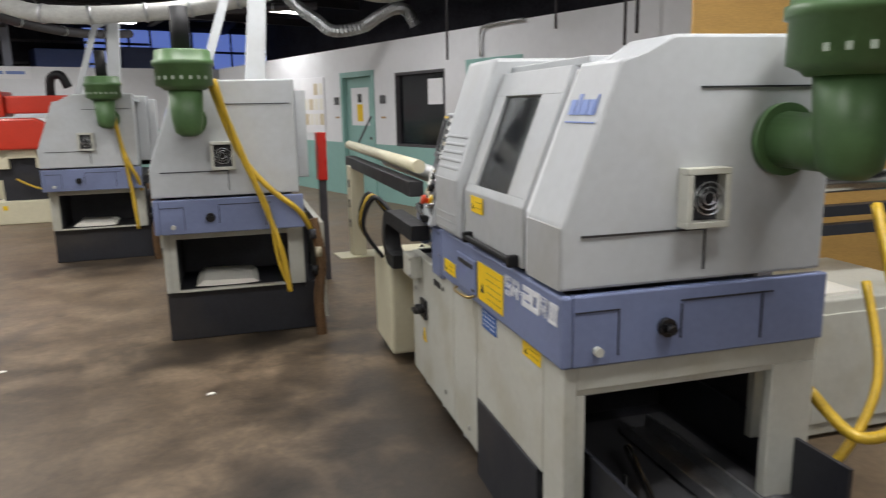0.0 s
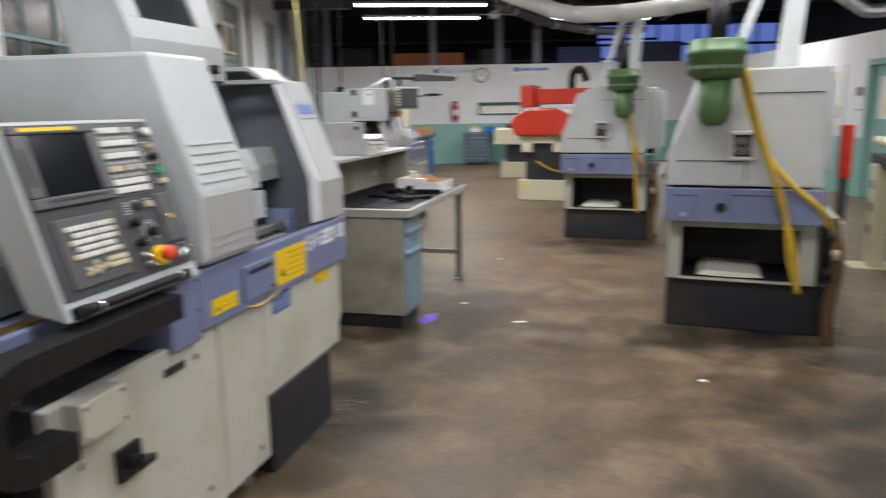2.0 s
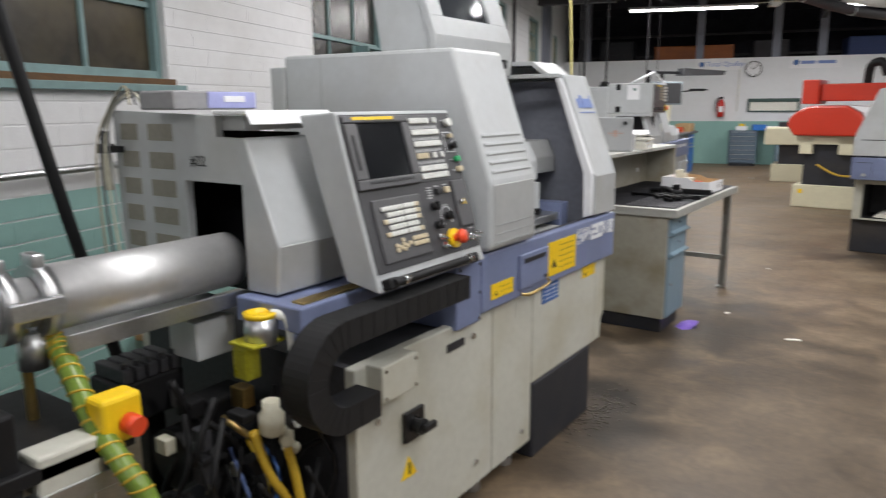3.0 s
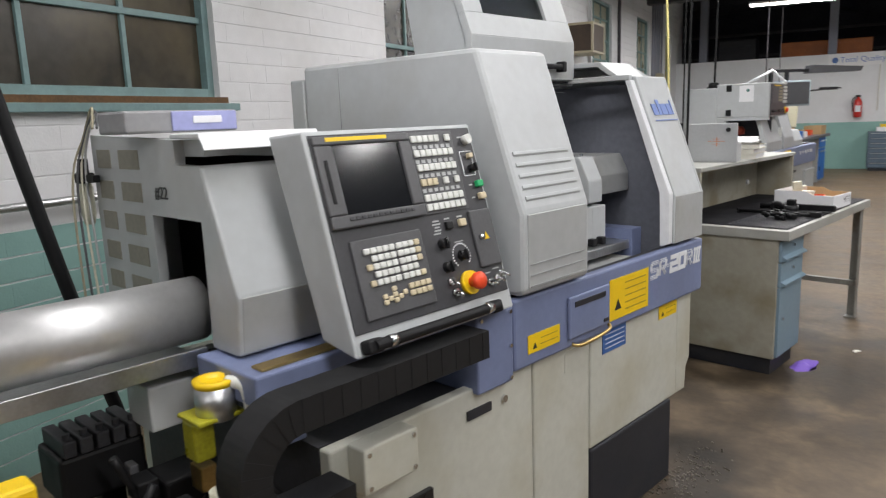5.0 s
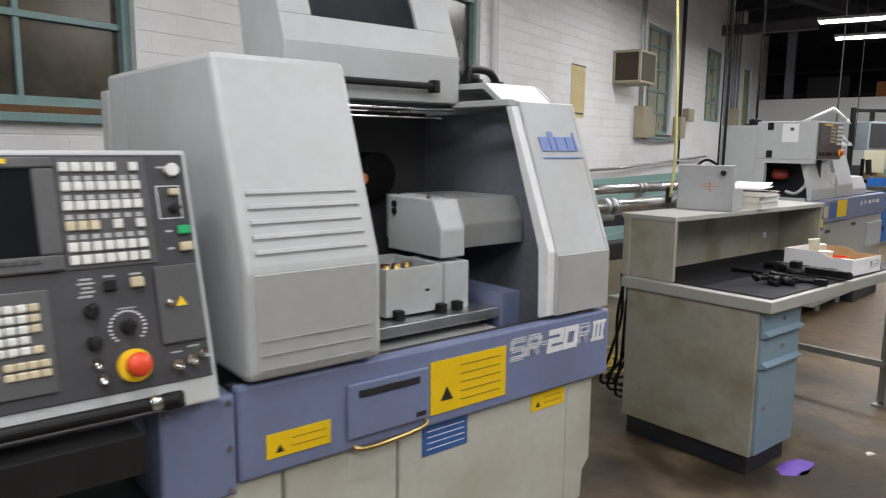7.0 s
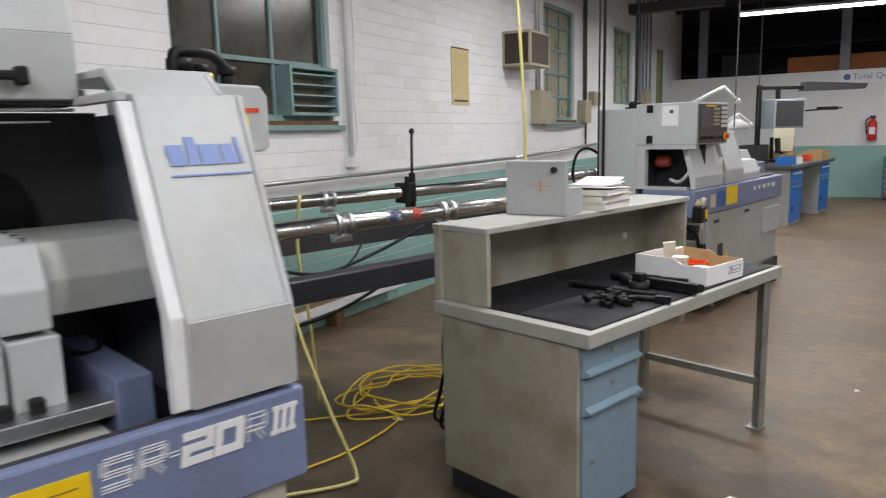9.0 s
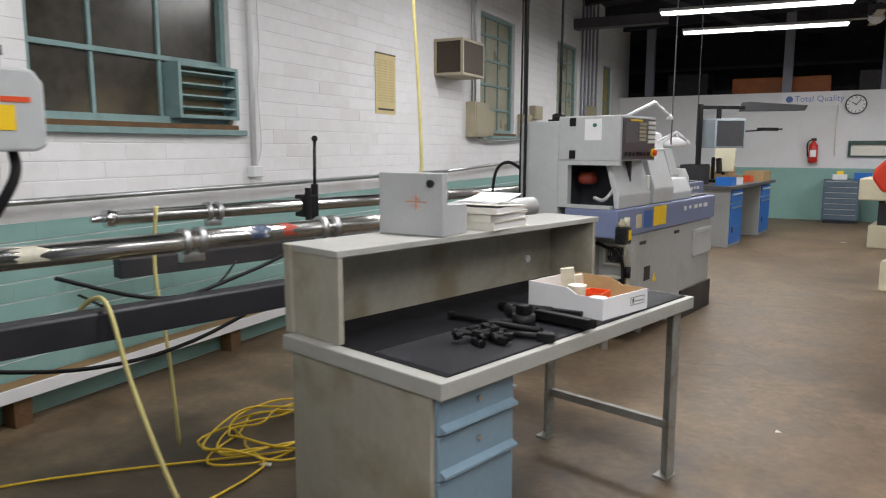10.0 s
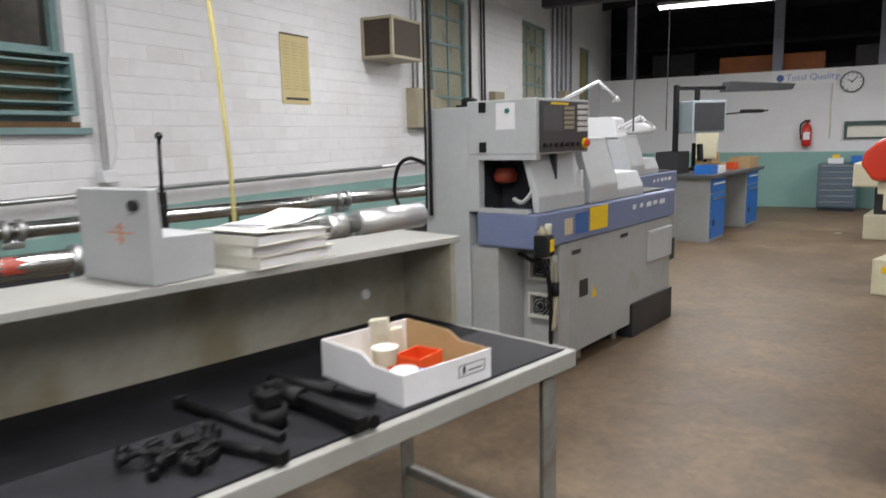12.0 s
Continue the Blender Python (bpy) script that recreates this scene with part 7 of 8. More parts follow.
mist_extractor(pose(1.33, 1.956, 0, 0, 0, -6.5) @ pose(0.70, 0.012, 1.37), "green mist extractor on the aisle lathe end")
S1M, S2M = pose(0.30, 4.92, 0, 0, 0, -6.0), pose(-0.67, 8.1, 0, 0, 0, -4.0)
mist_extractor(S1M @ pose(0.26, 0.012, 1.43), "green mist extractor on the second lathe end", 0.155)
mist_extractor(S2M @ pose(0.66, 0.012, 1.43), "green mist extractor on the far lathe end", 0.155)
for M_, x0, wide in ((S1M, 0.26, 1.0), (S2M, 0.64, 0.36)):
    for k, pts in enumerate((((0.14, -0.22, 1.66), (0.24, -0.10, 1.35), (0.38, -0.05, 0.95), (0.48, -0.06, 0.62), (0.52, -0.06, 0.34)),
                             ((0.12, -0.2, 1.68), (0.26, -0.06, 1.25), (0.42, -0.05, 1.02), (0.60, -0.04, 0.86), (0.68, 0.06, 0.72)),
                             ((0.16, -0.2, 1.66), (0.28, -0.08, 1.2), (0.41, -0.06, 0.9), (0.46, -0.05, 0.55), (0.52, -0.06, 0.36)))):
        pts = [(x0 + wide * x, y, z) for x, y, z in pts]
        bm = NB()
        pipe(bm, pts, 0.018 if k < 2 else 0.012, 8)
        alone("yellow_hose", bm, HOSEY, M_, "yellow hose hanging down the lathe end", "hose", "yellow hoses", smooth=True)
    ar = thing("hood_arm", M_, "pale grey bent arm rising behind the lathe roof", "arm", "hood arms")
    bm = NB()
    prism(bm, [(0.60, 1.665), (0.74, 1.665), (0.79, 2.40), (0.68, 2.40)], 0.50, 0.56, "y", 0.008)
    part("post", bm, GREY, ar)
    bm = NB()
    prism(bm, [(0.30, 1.665), (0.36, 1.665), (0.58, 2.33), (0.72, 2.39), (0.72, 2.45), (0.54, 2.38)], 0.51, 0.55, "y", 0.004)
    part("brace", bm, GREY, ar)
    bm = NB()
    pipe(bm, [(0.98, 0.06, 0.0), (0.97, 0.05, 0.25), (1.0, 0.06, 0.5), (0.96, 0.08, 0.78)], 0.035, 8)
    sb = alone("service_column", bm, RUST, M_, "rusty service fittings beside the lathe", "service unit", "service columns")
    for k in range(3):
        bm = NB()
        cyl(bm, (0.95 + 0.03 * (k % 2), 0.02, 0.42 + 0.12 * k), (0.95 + 0.03 * (k % 2), 0.02, 0.48 + 0.12 * k), 0.022, 12)
        part("bowl", bm, (BLACK, BEIGE, DARK)[k], sb, "", True)
bm = NB()
box(bm, 0.02, 0.10, 0.0, 0.10, 0.88, 1.29, 0.01)
red_post = thing("red_post", pose(1.62, 6.35, 0), "red capped steel post beside the lathe", "post")
part("sleeve", bm, EXTR, red_post, "red sleeve")
bm = NB()
box(bm, 0.03, 0.09, 0.02, 0.08, 0.0, 0.88, 0.004)
part("post", bm, BEAMD, red_post)

# aisle lathe: hatch shelf and the bar feeder behind it
ft = thing("feeder_post", pose(2.22, 7.3, 0), "cream bar feeder post on a floor plate with a long tube", "bar feeder")
bm = NB()
box(bm, -0.07, 0.07, -0.07, 0.07, 0.012, 0.92, 0.006)
part("post", bm, CREAMM, ft)
bm = NB()
box(bm, -0.22, 0.22, -0.16, 0.16, 0, 0.012)
part("floor_plate", bm, CREAMM, ft)
bm = NB()
cyl(bm, (0.1, 0.55, 1.10), (-0.28, -2.6, 1.10), 0.045, 20)
part("tube", bm, CREAMM, ft, "pale feeder tube", True)
bm = NB()
prism(bm, [(-0.05, 0.90), (0.05, 0.90), (0.05, 1.0), (-0.05, 1.0)], -2.6, 0.3, "y", 0.004, Matrix.Rotation(radians(-6.5), 4, "Z"))
part("beam", bm, BASE, ft, "black beam under the tube")
bm = NB()
cyl(bm, (0.1, 0.2, 1.12), (0.22, 0.1, 1.40), 0.010, 8)
part("lever", bm, BEAMD, ft)
bm = NB()
for k in range(3):
    box(bm, -0.072, -0.066, -0.03, 0.03, 0.30 + 0.2 * k, 0.38 + 0.2 * k)
part("slot", bm, BASE, ft)

# clutter at the head end of the aisle lathe
AM = pose(1.33, 1.956, 0, 0, 0, -6.5)
bm = NB()
box(bm, -0.05, 0.30, 2.15, 2.65, 0.06, 0.62, 0.02)
cv = alone("coolant_drum", bm, CREAMM, AM, "stained cream coolant tank at the lathe head", "tank")
for k in range(5):
    bm = NB()
    pipe(bm, [(0.0, 2.05 + 0.08 * k, 0.85), (-0.10, 2.25 + 0.06 * k, 0.98), (-0.16, 2.35 + 0.03 * k, 0.80), (-0.06, 2.30, 0.62)], 0.012, 8)
    alone("looped_cable", bm, HOSEY if k == 2 else BLACK, AM, "looped hose at the lathe head end", "hose", "head end hoses", smooth=True)

# beyond the aisle lathe
wc = thing("white_cabinet", pose(2.80, 2.42, 0, 0, 0, -6.5), "off-white steel cabinet with papers on top", "cabinet")
bm = NB()
box(bm, 0, 0.8, 0, 0.7, 0.02, 0.64, 0.008)
part("body", bm, CREAM, wc)
bm = NB()
box(bm, 0.08, 0.72, -0.012, 0.0, 0.08, 0.58, 0.004)
part("door", bm, CREAM, wc)
bm = NB()
box(bm, 0.10, 0.35, 0.05, 0.35, 0.64, 0.655)
part("papers", bm, PAPER, wc)
bm = NB()
pipe(bm, [(2.30, 1.95, 0.52), (2.36, 1.80, 0.40), (2.46, 1.72, 0.50), (2.62, 1.90, 0.8), (2.75, 2.10, 1.10)], 0.020, 10)
pipe(bm, [(2.28, 1.98, 0.2), (2.34, 1.85, 0.30), (2.50, 1.85, 0.55), (2.60, 2.0, 0.85)], 0.016, 10)
alone("yellow_hose", bm, HOSEY, Matrix(), "yellow hoses looped behind the aisle lathe", "hose", "yellow hoses", smooth=True)
tb = thing("bar_stock_rack", pose(2.85, 2.75, 0, 0, 0, -96), "steel tube and black bars on a rack", "rack")
bm = NB()
cyl(bm, (0, -0.3, 1.10), (0, 1.6, 1.10), 0.05, 24)
part("tube", bm, STEEL, tb, "", True)
for z in (0.85, 0.94):
    bm = NB()
    box(bm, -0.03, 0.03, -0.3, 1.6, z, z + 0.05)
    part("bar", bm, BASE, tb)
for y in (0.0, 1.4):
    bm = NB()
    box(bm, -0.04, 0.04, y, y + 0.08, 0, 1.05)
    part("stand", bm, BEAMD, tb)
bm = NB()
box(bm, 0, 1.5, 0, 0.02, 0, 3.2)
alone("plywood_sheet", bm, PLY, pose(3.20, 3.62, 0, 0, 0, -8), "orange plywood sheet standing on edge", "plywood")

# ---- office wall: doors, window, notices ----
def office_door(name, y0, y1, light, label):
    ob = thing(name, OFFICE, label, "door", kind="structure")
    bm = NB()
    box(bm, -0.02, 0.16, y0 - 0.05, y0 + 0.03, 0, 2.08, 0.004)
    box(bm, -0.02, 0.16, y1 - 0.03, y1 + 0.05, 0, 2.08, 0.004)
    box(bm, -0.02, 0.16, y0 + 0.03, y1 - 0.03, 1.99, 2.08, 0.004)
    part("door_frame", bm, TEALP, ob, "teal frame")
    bm = NB()
    box(bm, 0.05, 0.09, y0 + 0.03, y1 - 0.03, 0.01, 1.99, 0.003)
    lf = part("door_leaf", bm, TEALP, ob, "teal door leaf")
    bm = NB()
    box(bm, 0.044, 0.05, y0 + 0.22, y1 - 0.22, 1.20, 1.82)
    pn = part("door_pane", bm, CARD if light else DIRTYG, lf)
    if light:
        bm = NB()
        box(bm, 0.040, 0.044, y0 + 0.42, y1 - 0.42, 1.27, 1.55)
        part("yellow_notice", bm, YEL, pn, "yellow notice")
        bm = NB()
        box(bm, 0.040, 0.044, y0 + 0.45, y1 - 0.45, 1.58, 1.72)
        part("dark_notice", bm, INK, pn)
    bm = NB()
    cyl(bm, (0.05, y0 + 0.1, 1.0), (-0.01, y0 + 0.1, 1.0), 0.025, 14)
    part("door_handle", bm, CHROME, lf, "", True)
    return ob


office_door("door_1", 1.24, 2.27, True, "closed teal office door with notices on its pane")
office_door("door_2", -2.3, -1.3, False, "closed teal office door with a dark pane")
ow = thing("window_6", OFFICE, "dark office window with a paper taped inside", "window", kind="structure")
bm = NB()
for a in ((-0.75, -0.71, 0.9, 2.0), (0.52, 0.56, 0.9, 2.0), (-0.71, 0.52, 0.9, 0.94), (-0.71, 0.52, 1.96, 2.0)):
    box(bm, 0.0, 0.12, *a)
part("window_frame", bm, BEAMD, ow)
bm = NB()
box(bm, 0.06, 0.066, -0.71, 0.52, 0.94, 1.96)
part("pane", bm, SCREEN, ow)
bm = NB()
box(bm, 0.055, 0.058, -0.62, -0.25, 1.52, 1.88)
part("paper", bm, CARD, ow)
nb = thing("notice_board", OFFICE, "white notice board with papers on the office wall", "notice board")
bm = NB()
box(bm, -0.02, 0.0, 2.95, 3.9, 1.05, 2.05, 0.004)
part("board", bm, CARD, nb)
for k in range(10):
    bm = NB()
    y, z = 3.0 + 0.21 * (k % 4), 1.2 + 0.27 * (k // 4)
    box(bm, -0.024, -0.02, y, y + 0.15, z, z + 0.2)
    part("sheet", bm, PAPER if k % 3 else KEYB, nb)
for y in (2.42, 0.85):
    bm = NB()
    box(bm, -0.012, 0.0, y, y + 0.16, 1.55, 1.68, 0.002)
    alone("wall_sign", bm, PANEL2, OFFICE, "small dark sign beside the door", "sign", "door signs")
    bm = NB()
    box(bm, -0.008, 0.0, y, y + 0.14, 1.32, 1.35, 0.002)
    alone("wall_sign", bm, KRAFT, OFFICE, "narrow brown strip sign beside the door", "sign", "door signs")
bm = NB()
pipe(bm, [(-0.05, -1.6, 2.1), (-0.05, -1.6, 2.40), (-0.05, -1.8, 2.47), (-0.05, -2.4, 2.47)], 0.02, 8, 3)
alone("conduit", bm, GALV, OFFICE, "bent conduit over the office door", "conduit", "wall conduits", smooth=True)
for y, x in ((-3.0, -0.1), (-4.4, -0.6), (-5.2, -1.4), (-2.2, -1.0)):
    bm = NB()
    cyl(bm, (x, y, 2.0 if x < -0.5 else 2.3), (x, y, 4.3), 0.014, 8)
    alone("conduit", bm, BEAMD, OFFICE, "thin pipe dropping from the roof", "conduit", "roof drops", smooth=True)


# ---- roof ducts and beams ----
def duct(pts, r, mat, label):
    bm = NB()
    pipe(bm, pts, r, 16, 5)
    d = alone("duct", bm, mat, Matrix(), label, "duct", "roof ducts", smooth=True)
    line = smooth_line(pts, 3)
    for p, q in list(zip(line, line[1:]))[1::2]:
        bm = NB()
        cyl(bm, p, p + (q - p).normalized() * 0.03, r * 1.12, 16)
        part("band", bm, GALV, d, "", True)
    return d


PALED = surf("pale_duct", (0.55, 0.55, 0.52), 0.5, var=0.15, scale=5, stain=(0.28, 0.27, 0.25), amount=0.6)
duct([(-2.4, 9.3, 3.2), (-0.9, 8.6, 2.55), (-0.35, 8.3, 2.42), (0.4, 8.3, 2.46), (1.05, 8.3, 2.56), (1.8, 8.1, 2.75), (2.4, 8.0, 3.2)], 0.085, PALED, "pale roof duct bending over the lathes")
duct([(1.6, 6.8, 2.75), (2.2, 6.9, 2.52), (2.6, 6.8, 2.50), (3.0, 6.6, 2.72), (3.2, 6.5, 3.3)], 0.05, GALV, "silver flexible duct sagging under the roof")
duct([(-1.9, 11.0, 2.95), (-1.2, 12.0, 2.75), (-0.5, 13.5, 2.75), (0.2, 15.0, 2.9)], 0.07, BEAMD, "dark steel roof pipe hung low")
duct([(-2.6, 10.5, 3.6), (-2.0, 10.6, 3.1), (-1.5, 11.4, 2.95), (0.5, 12.6, 3.0), (3.0, 12.0, 3.1)], 0.06, BEAMD, "dark bent roof pipe")
for x, y, l, a in ((-4, 12.2, 9, 18), (-4, 9.5, 9, 18), (-3, 15.8, 9, 18), (2, 11, 8, 100), (-1.5, 14, 8, 100)):
    bm = NB()
    prism(bm, [(-0.06, 0), (0.06, 0), (0.06, 0.012), (0.008, 0.012), (0.008, 0.16), (0.06, 0.16), (0.06, 0.172), (-0.06, 0.172), (-0.06, 0.16), (-0.008, 0.16), (-0.008, 0.012), (-0.06, 0.012)], 0, l, "y", 0, pose(x, y, 3.45, 0, 0, a - 90))
    alone("roof_beam", bm, BEAMD, Matrix(), "dark steel roof beam", "beam", kind="structure")
fan = thing("ceiling_fan", pose(-2.9, 15.9, 3.4), "white ceiling fan at rest under the roof", "fan")
bm = NB()
lathe(bm, [(0.02, 0.6), (0.02, 0.12), (0.10, 0.08), (0.12, 0.0), (0.05, -0.06)], 18)
part("motor", bm, WPAINT, fan, "", True)
for k in range(4):
    bm = NB()
    box(bm, 0.12, 0.75, -0.06, 0.06, 0.02, 0.03, 0.002, Matrix.Rotation(math.pi / 2 * k + 0.3, 4, "Z"))
    part("blade", bm, BEIGE, fan)

# loft storage above the far wall
for x0, w, z0, h, y0, mt, lab, cat in ((-1.5, 1.9, 2.56, 0.38, 0.5, ORANGE, "orange-brown crate in the loft", "crate"), (-3.0, 0.9, 2.56, 0.6, 1.2, DARK, "dark crate in the loft", "crate"), (0.9, 0.8, 2.56, 0.5, 1.0, BEAMD, "dark bin in the loft", "crate"),
                                        (3.0, 1.2, 2.56, 0.5, 0.8, surf("loft_blue", (0.05, 0.08, 0.22), 0.6), "blue tarpaulin bundle in the loft", "bundle"), (5.0, 1.4, 2.56, 0.6, 0.8, surf("loft_blue_grey", (0.08, 0.10, 0.2), 0.6), "blue-grey bundle in the loft", "bundle")):
    bm = NB()
    box(bm, x0, x0 + w, y0, y0 + 0.8, z0, z0 + h, 0.02)
    for k in range(3):
        box(bm, x0 + 0.02, x0 + w - 0.02, y0 - 0.012, y0, z0 + 0.04 + h * k / 3, z0 + h * (k + 0.8) / 3)
    alone("loft_" + cat, bm, mt, FAR, lab, cat, "loft storage")
for x in (-3.2, -0.4, 1.35, 2.35, 4.6):
    bm = NB()
    box(bm, x - 0.09, x + 0.09, 0.16, 0.30, 0.0, 4.3)
    alone("column", bm, LIFTG, FAR, "grey steel column behind the partition", "column", "loft columns", kind="structure")
for z in (2.75, 3.3):
    bm = NB()
    box(bm, -4.5, 6.0, 1.9, 2.0, z, z + 0.06)
    alone("loft_rail", bm, BEAMD, FAR, "dark rail across the loft", "rail", "loft rails", kind="structure")

bm = NB()
duct_line = [(2.25, 10.5, 3.0), (2.40, 10.5, 2.854), (2.64, 10.5, 2.70), (2.87, 10.5, 2.56), (3.29, 10.5, 2.62), (3.54, 10.5, 2.77), (3.80, 10.5, 2.89), (3.98, 10.5, 2.86), (4.10, 10.5, 2.66)]
line = smooth_line(duct_line, 14)
rings = []
for k, p in enumerate(line):
    d = (line[min(k + 1, len(line) - 1)] - line[max(k - 1, 0)]).normalized()
    u = d.cross(Vector((0, 1, 0.1))).normalized()
    v = u.cross(d)
    r = 0.075 if k % 2 else 0.092
    rings.append([bm.verts.new(p + r * (math.cos(a) * u + math.sin(a) * v)) for a in (2 * math.pi * q / 10 for q in range(10))])
for a, b in zip(rings, rings[1:]):
    for q in range(10):
        bm.faces.new((a[q], b[q], b[(q + 1) % 10], a[(q + 1) % 10]))
bm.faces.new(rings[0])
bm.faces.new(rings[-1][::-1])
alone("flexible_duct", bm, GALV, Matrix(), "crinkled silver flexible duct slung under the roof", "duct")

# ---- far wall things ----
fe = thing("fire_extinguisher", FAR @ pose(0.17, -0.10, 1.16), "red fire extinguisher hung on the far wall", "extinguisher")
bm = NB()
lathe(bm, [(0.06, 0), (0.085, 0.02), (0.085, 0.34), (0.05, 0.40), (0.025, 0.42), (0.025, 0.45)], 24)
part("cylinder", bm, EXTR, fe, "", True)
bm = NB()
box(bm, -0.05, 0.05, -0.02, 0.02, 0.44, 0.49, 0.005)
cyl(bm, (0, 0, 0.46), (-0.09, -0.02, 0.44), 0.008, 8)
part("valve", bm, GLOSSB, fe)
bm = NB()
box(bm, -0.055, 0.055, -0.088, -0.07, 0.12, 0.26)
part("label_plate", bm, CARD, fe)
bm = NB()
pipe(bm, [(-0.05, -0.01, 0.46), (-0.11, -0.02, 0.38), (-0.10, -0.03, 0.2), (-0.09, -0.03, 0.12)], 0.012, 8)
part("hose", bm, BLACK, fe, "", True)
bm = NB()
box(bm, -0.04, 0.04, 0.075, 0.10, 0.25, 0.4)
part("bracket", bm, BEAMD, fe)
ck = thing("wall_clock", FAR @ pose(0.86, 0, 2.305), "round white wall clock with a dark rim", "clock")
bm = NB()
cyl(bm, (0, 0, 0), (0, -0.05, 0), 0.19, 36)
part("rim", bm, PANEL, ck, "", True)
bm = NB()
cyl(bm, (0, -0.05, 0), (0, -0.053, 0), 0.165, 36)
dl = part("dial", bm, CARD, ck)
for k in range(12):
    bm = NB()
    a = math.pi * k / 6
    box(bm, -0.006, 0.006, -0.056, -0.053, 0.125, 0.155, 0, Matrix.Rotation(a, 4, "Y"))
    part("hour_mark", bm, INK, dl)
for l, a in ((0.09, -1.0), (0.13, 0.75)):
    bm = NB()
    box(bm, -0.007, 0.007, -0.060, -0.056, -0.02, l, 0, Matrix.Rotation(a, 4, "Y"))
    part("clock_hand", bm, INK, dl)
bm = NB()
cyl(bm, (0.55, -0.012, 1.3), (0.55, -0.012, 2.3), 0.010, 8)
alone("wall_cable", bm, PAPER, FAR, "thin cable down from the clock", "cable", smooth=True)
for x0, x1, txt in ((-0.47, 0.60, True), (1.65, 2.75, False)):
    sg = thing("wall_banner", FAR @ pose(x0, -0.006, 2.30), "white banner lettered Total Quality" if txt else "white banner with blue lettering bars", "sign", "far wall banners")
    bm = NB()
    box(bm, 0, x1 - x0, -0.004, 0, 0, 0.27)
    part("sheet", bm, CARD, sg)
    bm = NB()
    cyl(bm, (0.14, -0.004, 0.135), (0.14, -0.008, 0.135), 0.065, 24)
    part("roundel", bm, BLUEL, sg, "blue roundel")
    if txt:
        words("Total Quality", 0.165, LOGO, sg, Matrix.Translation((0.235, -0.006, 0.085)) @ Matrix.Rotation(math.pi / 2, 4, "X"))
    else:
        bm = NB()
        box(bm, 0.24, 0.55, -0.007, -0.004, 0.10, 0.17)
        box(bm, 0.60, 0.98, -0.007, -0.004, 0.10, 0.17)
        part("lettering_bars", bm, LOGO, sg)
hb = thing("hatch_window", FAR, "dark green framed hatch in the far wall", "hatch", kind="structure")
bm = NB()
for a in ((0.78, 1.95, 1.52, 1.60), (0.78, 1.95, 1.28, 1.31), (0.78, 0.83, 1.31, 1.52), (1.90, 1.95, 1.31, 1.52)):
    box(bm, a[0], a[1], -0.05, 0.0, a[2], a[3], 0.004)
part("hatch_frame", bm, surf("dark_green", (0.04, 0.08, 0.07), 0.5), hb)
bm = NB()
box(bm, 0.83, 1.90, -0.012, -0.006, 1.31, 1.52)
part("hatch_panel", bm, PAPER, hb)

tc = thing("tool_chest", FAR @ pose(0.40, -0.62, 0) @ Matrix.Diagonal((0.86, 1, 1, 1)), "dark blue-grey steel tool chest with seven drawers", "tool chest")
bm = NB()
box(bm, 0, 0.72, 0, 0.55, 0.06, 0.84, 0.006)
CHESTB = surf("chest_slate", (0.085, 0.125, 0.17), 0.42, var=0.1, scale=6)
part("body", bm, CHESTB, tc)
bm = NB()
box(bm, 0.03, 0.69, 0.03, 0.52, 0, 0.06)
part("plinth", bm, BASE, tc)
for k in range(7):
    bm = NB()
    box(bm, 0.03, 0.69, -0.014, 0.0, 0.085 + 0.107 * k, 0.178 + 0.107 * k, 0.003)
    dw = part("drawer", bm, CHESTB, tc, "slate drawer")
    bm = NB()
    box(bm, 0.05, 0.67, -0.028, -0.014, 0.165 + 0.107 * k, 0.176 + 0.107 * k, 0.002)
    part("drawer_pull", bm, GALV, dw)
for x, w, h, mt, lab, cat in ((0.05, 0.25, 0.10, CARD, "white box on the tool chest", "box"), (0.12, 0.12, 0.16, YEL, "yellow tin on the tool chest", "tin"), (0.42, 0.3, 0.14, BRIGHTB, "blue bin on the tool chest", "bin"), (0.72, 0.3, 0.10, CARD, "pale papers beyond the tool chest", "papers")):
    bm = NB()
    box(bm, x, x + w, 0.2 if cat != "tin" else 0.32, 0.45, 0.842, 0.842 + h, 0.006)
    alone("chest_" + cat, bm, mt, FAR @ pose(0.50, -0.62, 0), lab, cat)
fb = thing("far_bench", FAR @ pose(1.4, -0.75, 0), "grey bench along the far wall with clutter", "bench")
bm = NB()
box(bm, 0, 2.4, 0, 0.7, 0.86, 0.90, 0.004)
part("top", bm, PANEL2, fb)
for x in (0.05, 1.2, 2.3):
    bm = NB()
    box(bm, x, x + 0.06, 0.05, 0.65, 0, 0.86)
    part("leg", bm, DRAWER, fb)
rr = random.Random(9)
for k in range(9):
    bm = NB()
    x, w, h = 0.1 + 0.25 * k, rr.uniform(0.12, 0.22), rr.uniform(0.08, 0.24)
    box(bm, x, x + w, 0.2, 0.5, 0.90, 0.90 + h, 0.008)
    alone("bench_box", bm, (DARK, BRIGHTB, CARD, YEL, PANEL2)[k % 5], FAR @ pose(1.4, -0.75, 0), ("dark", "blue", "white", "yellow", "charcoal")[k % 5] + " box on the far bench", "box", "boxes on the far bench")

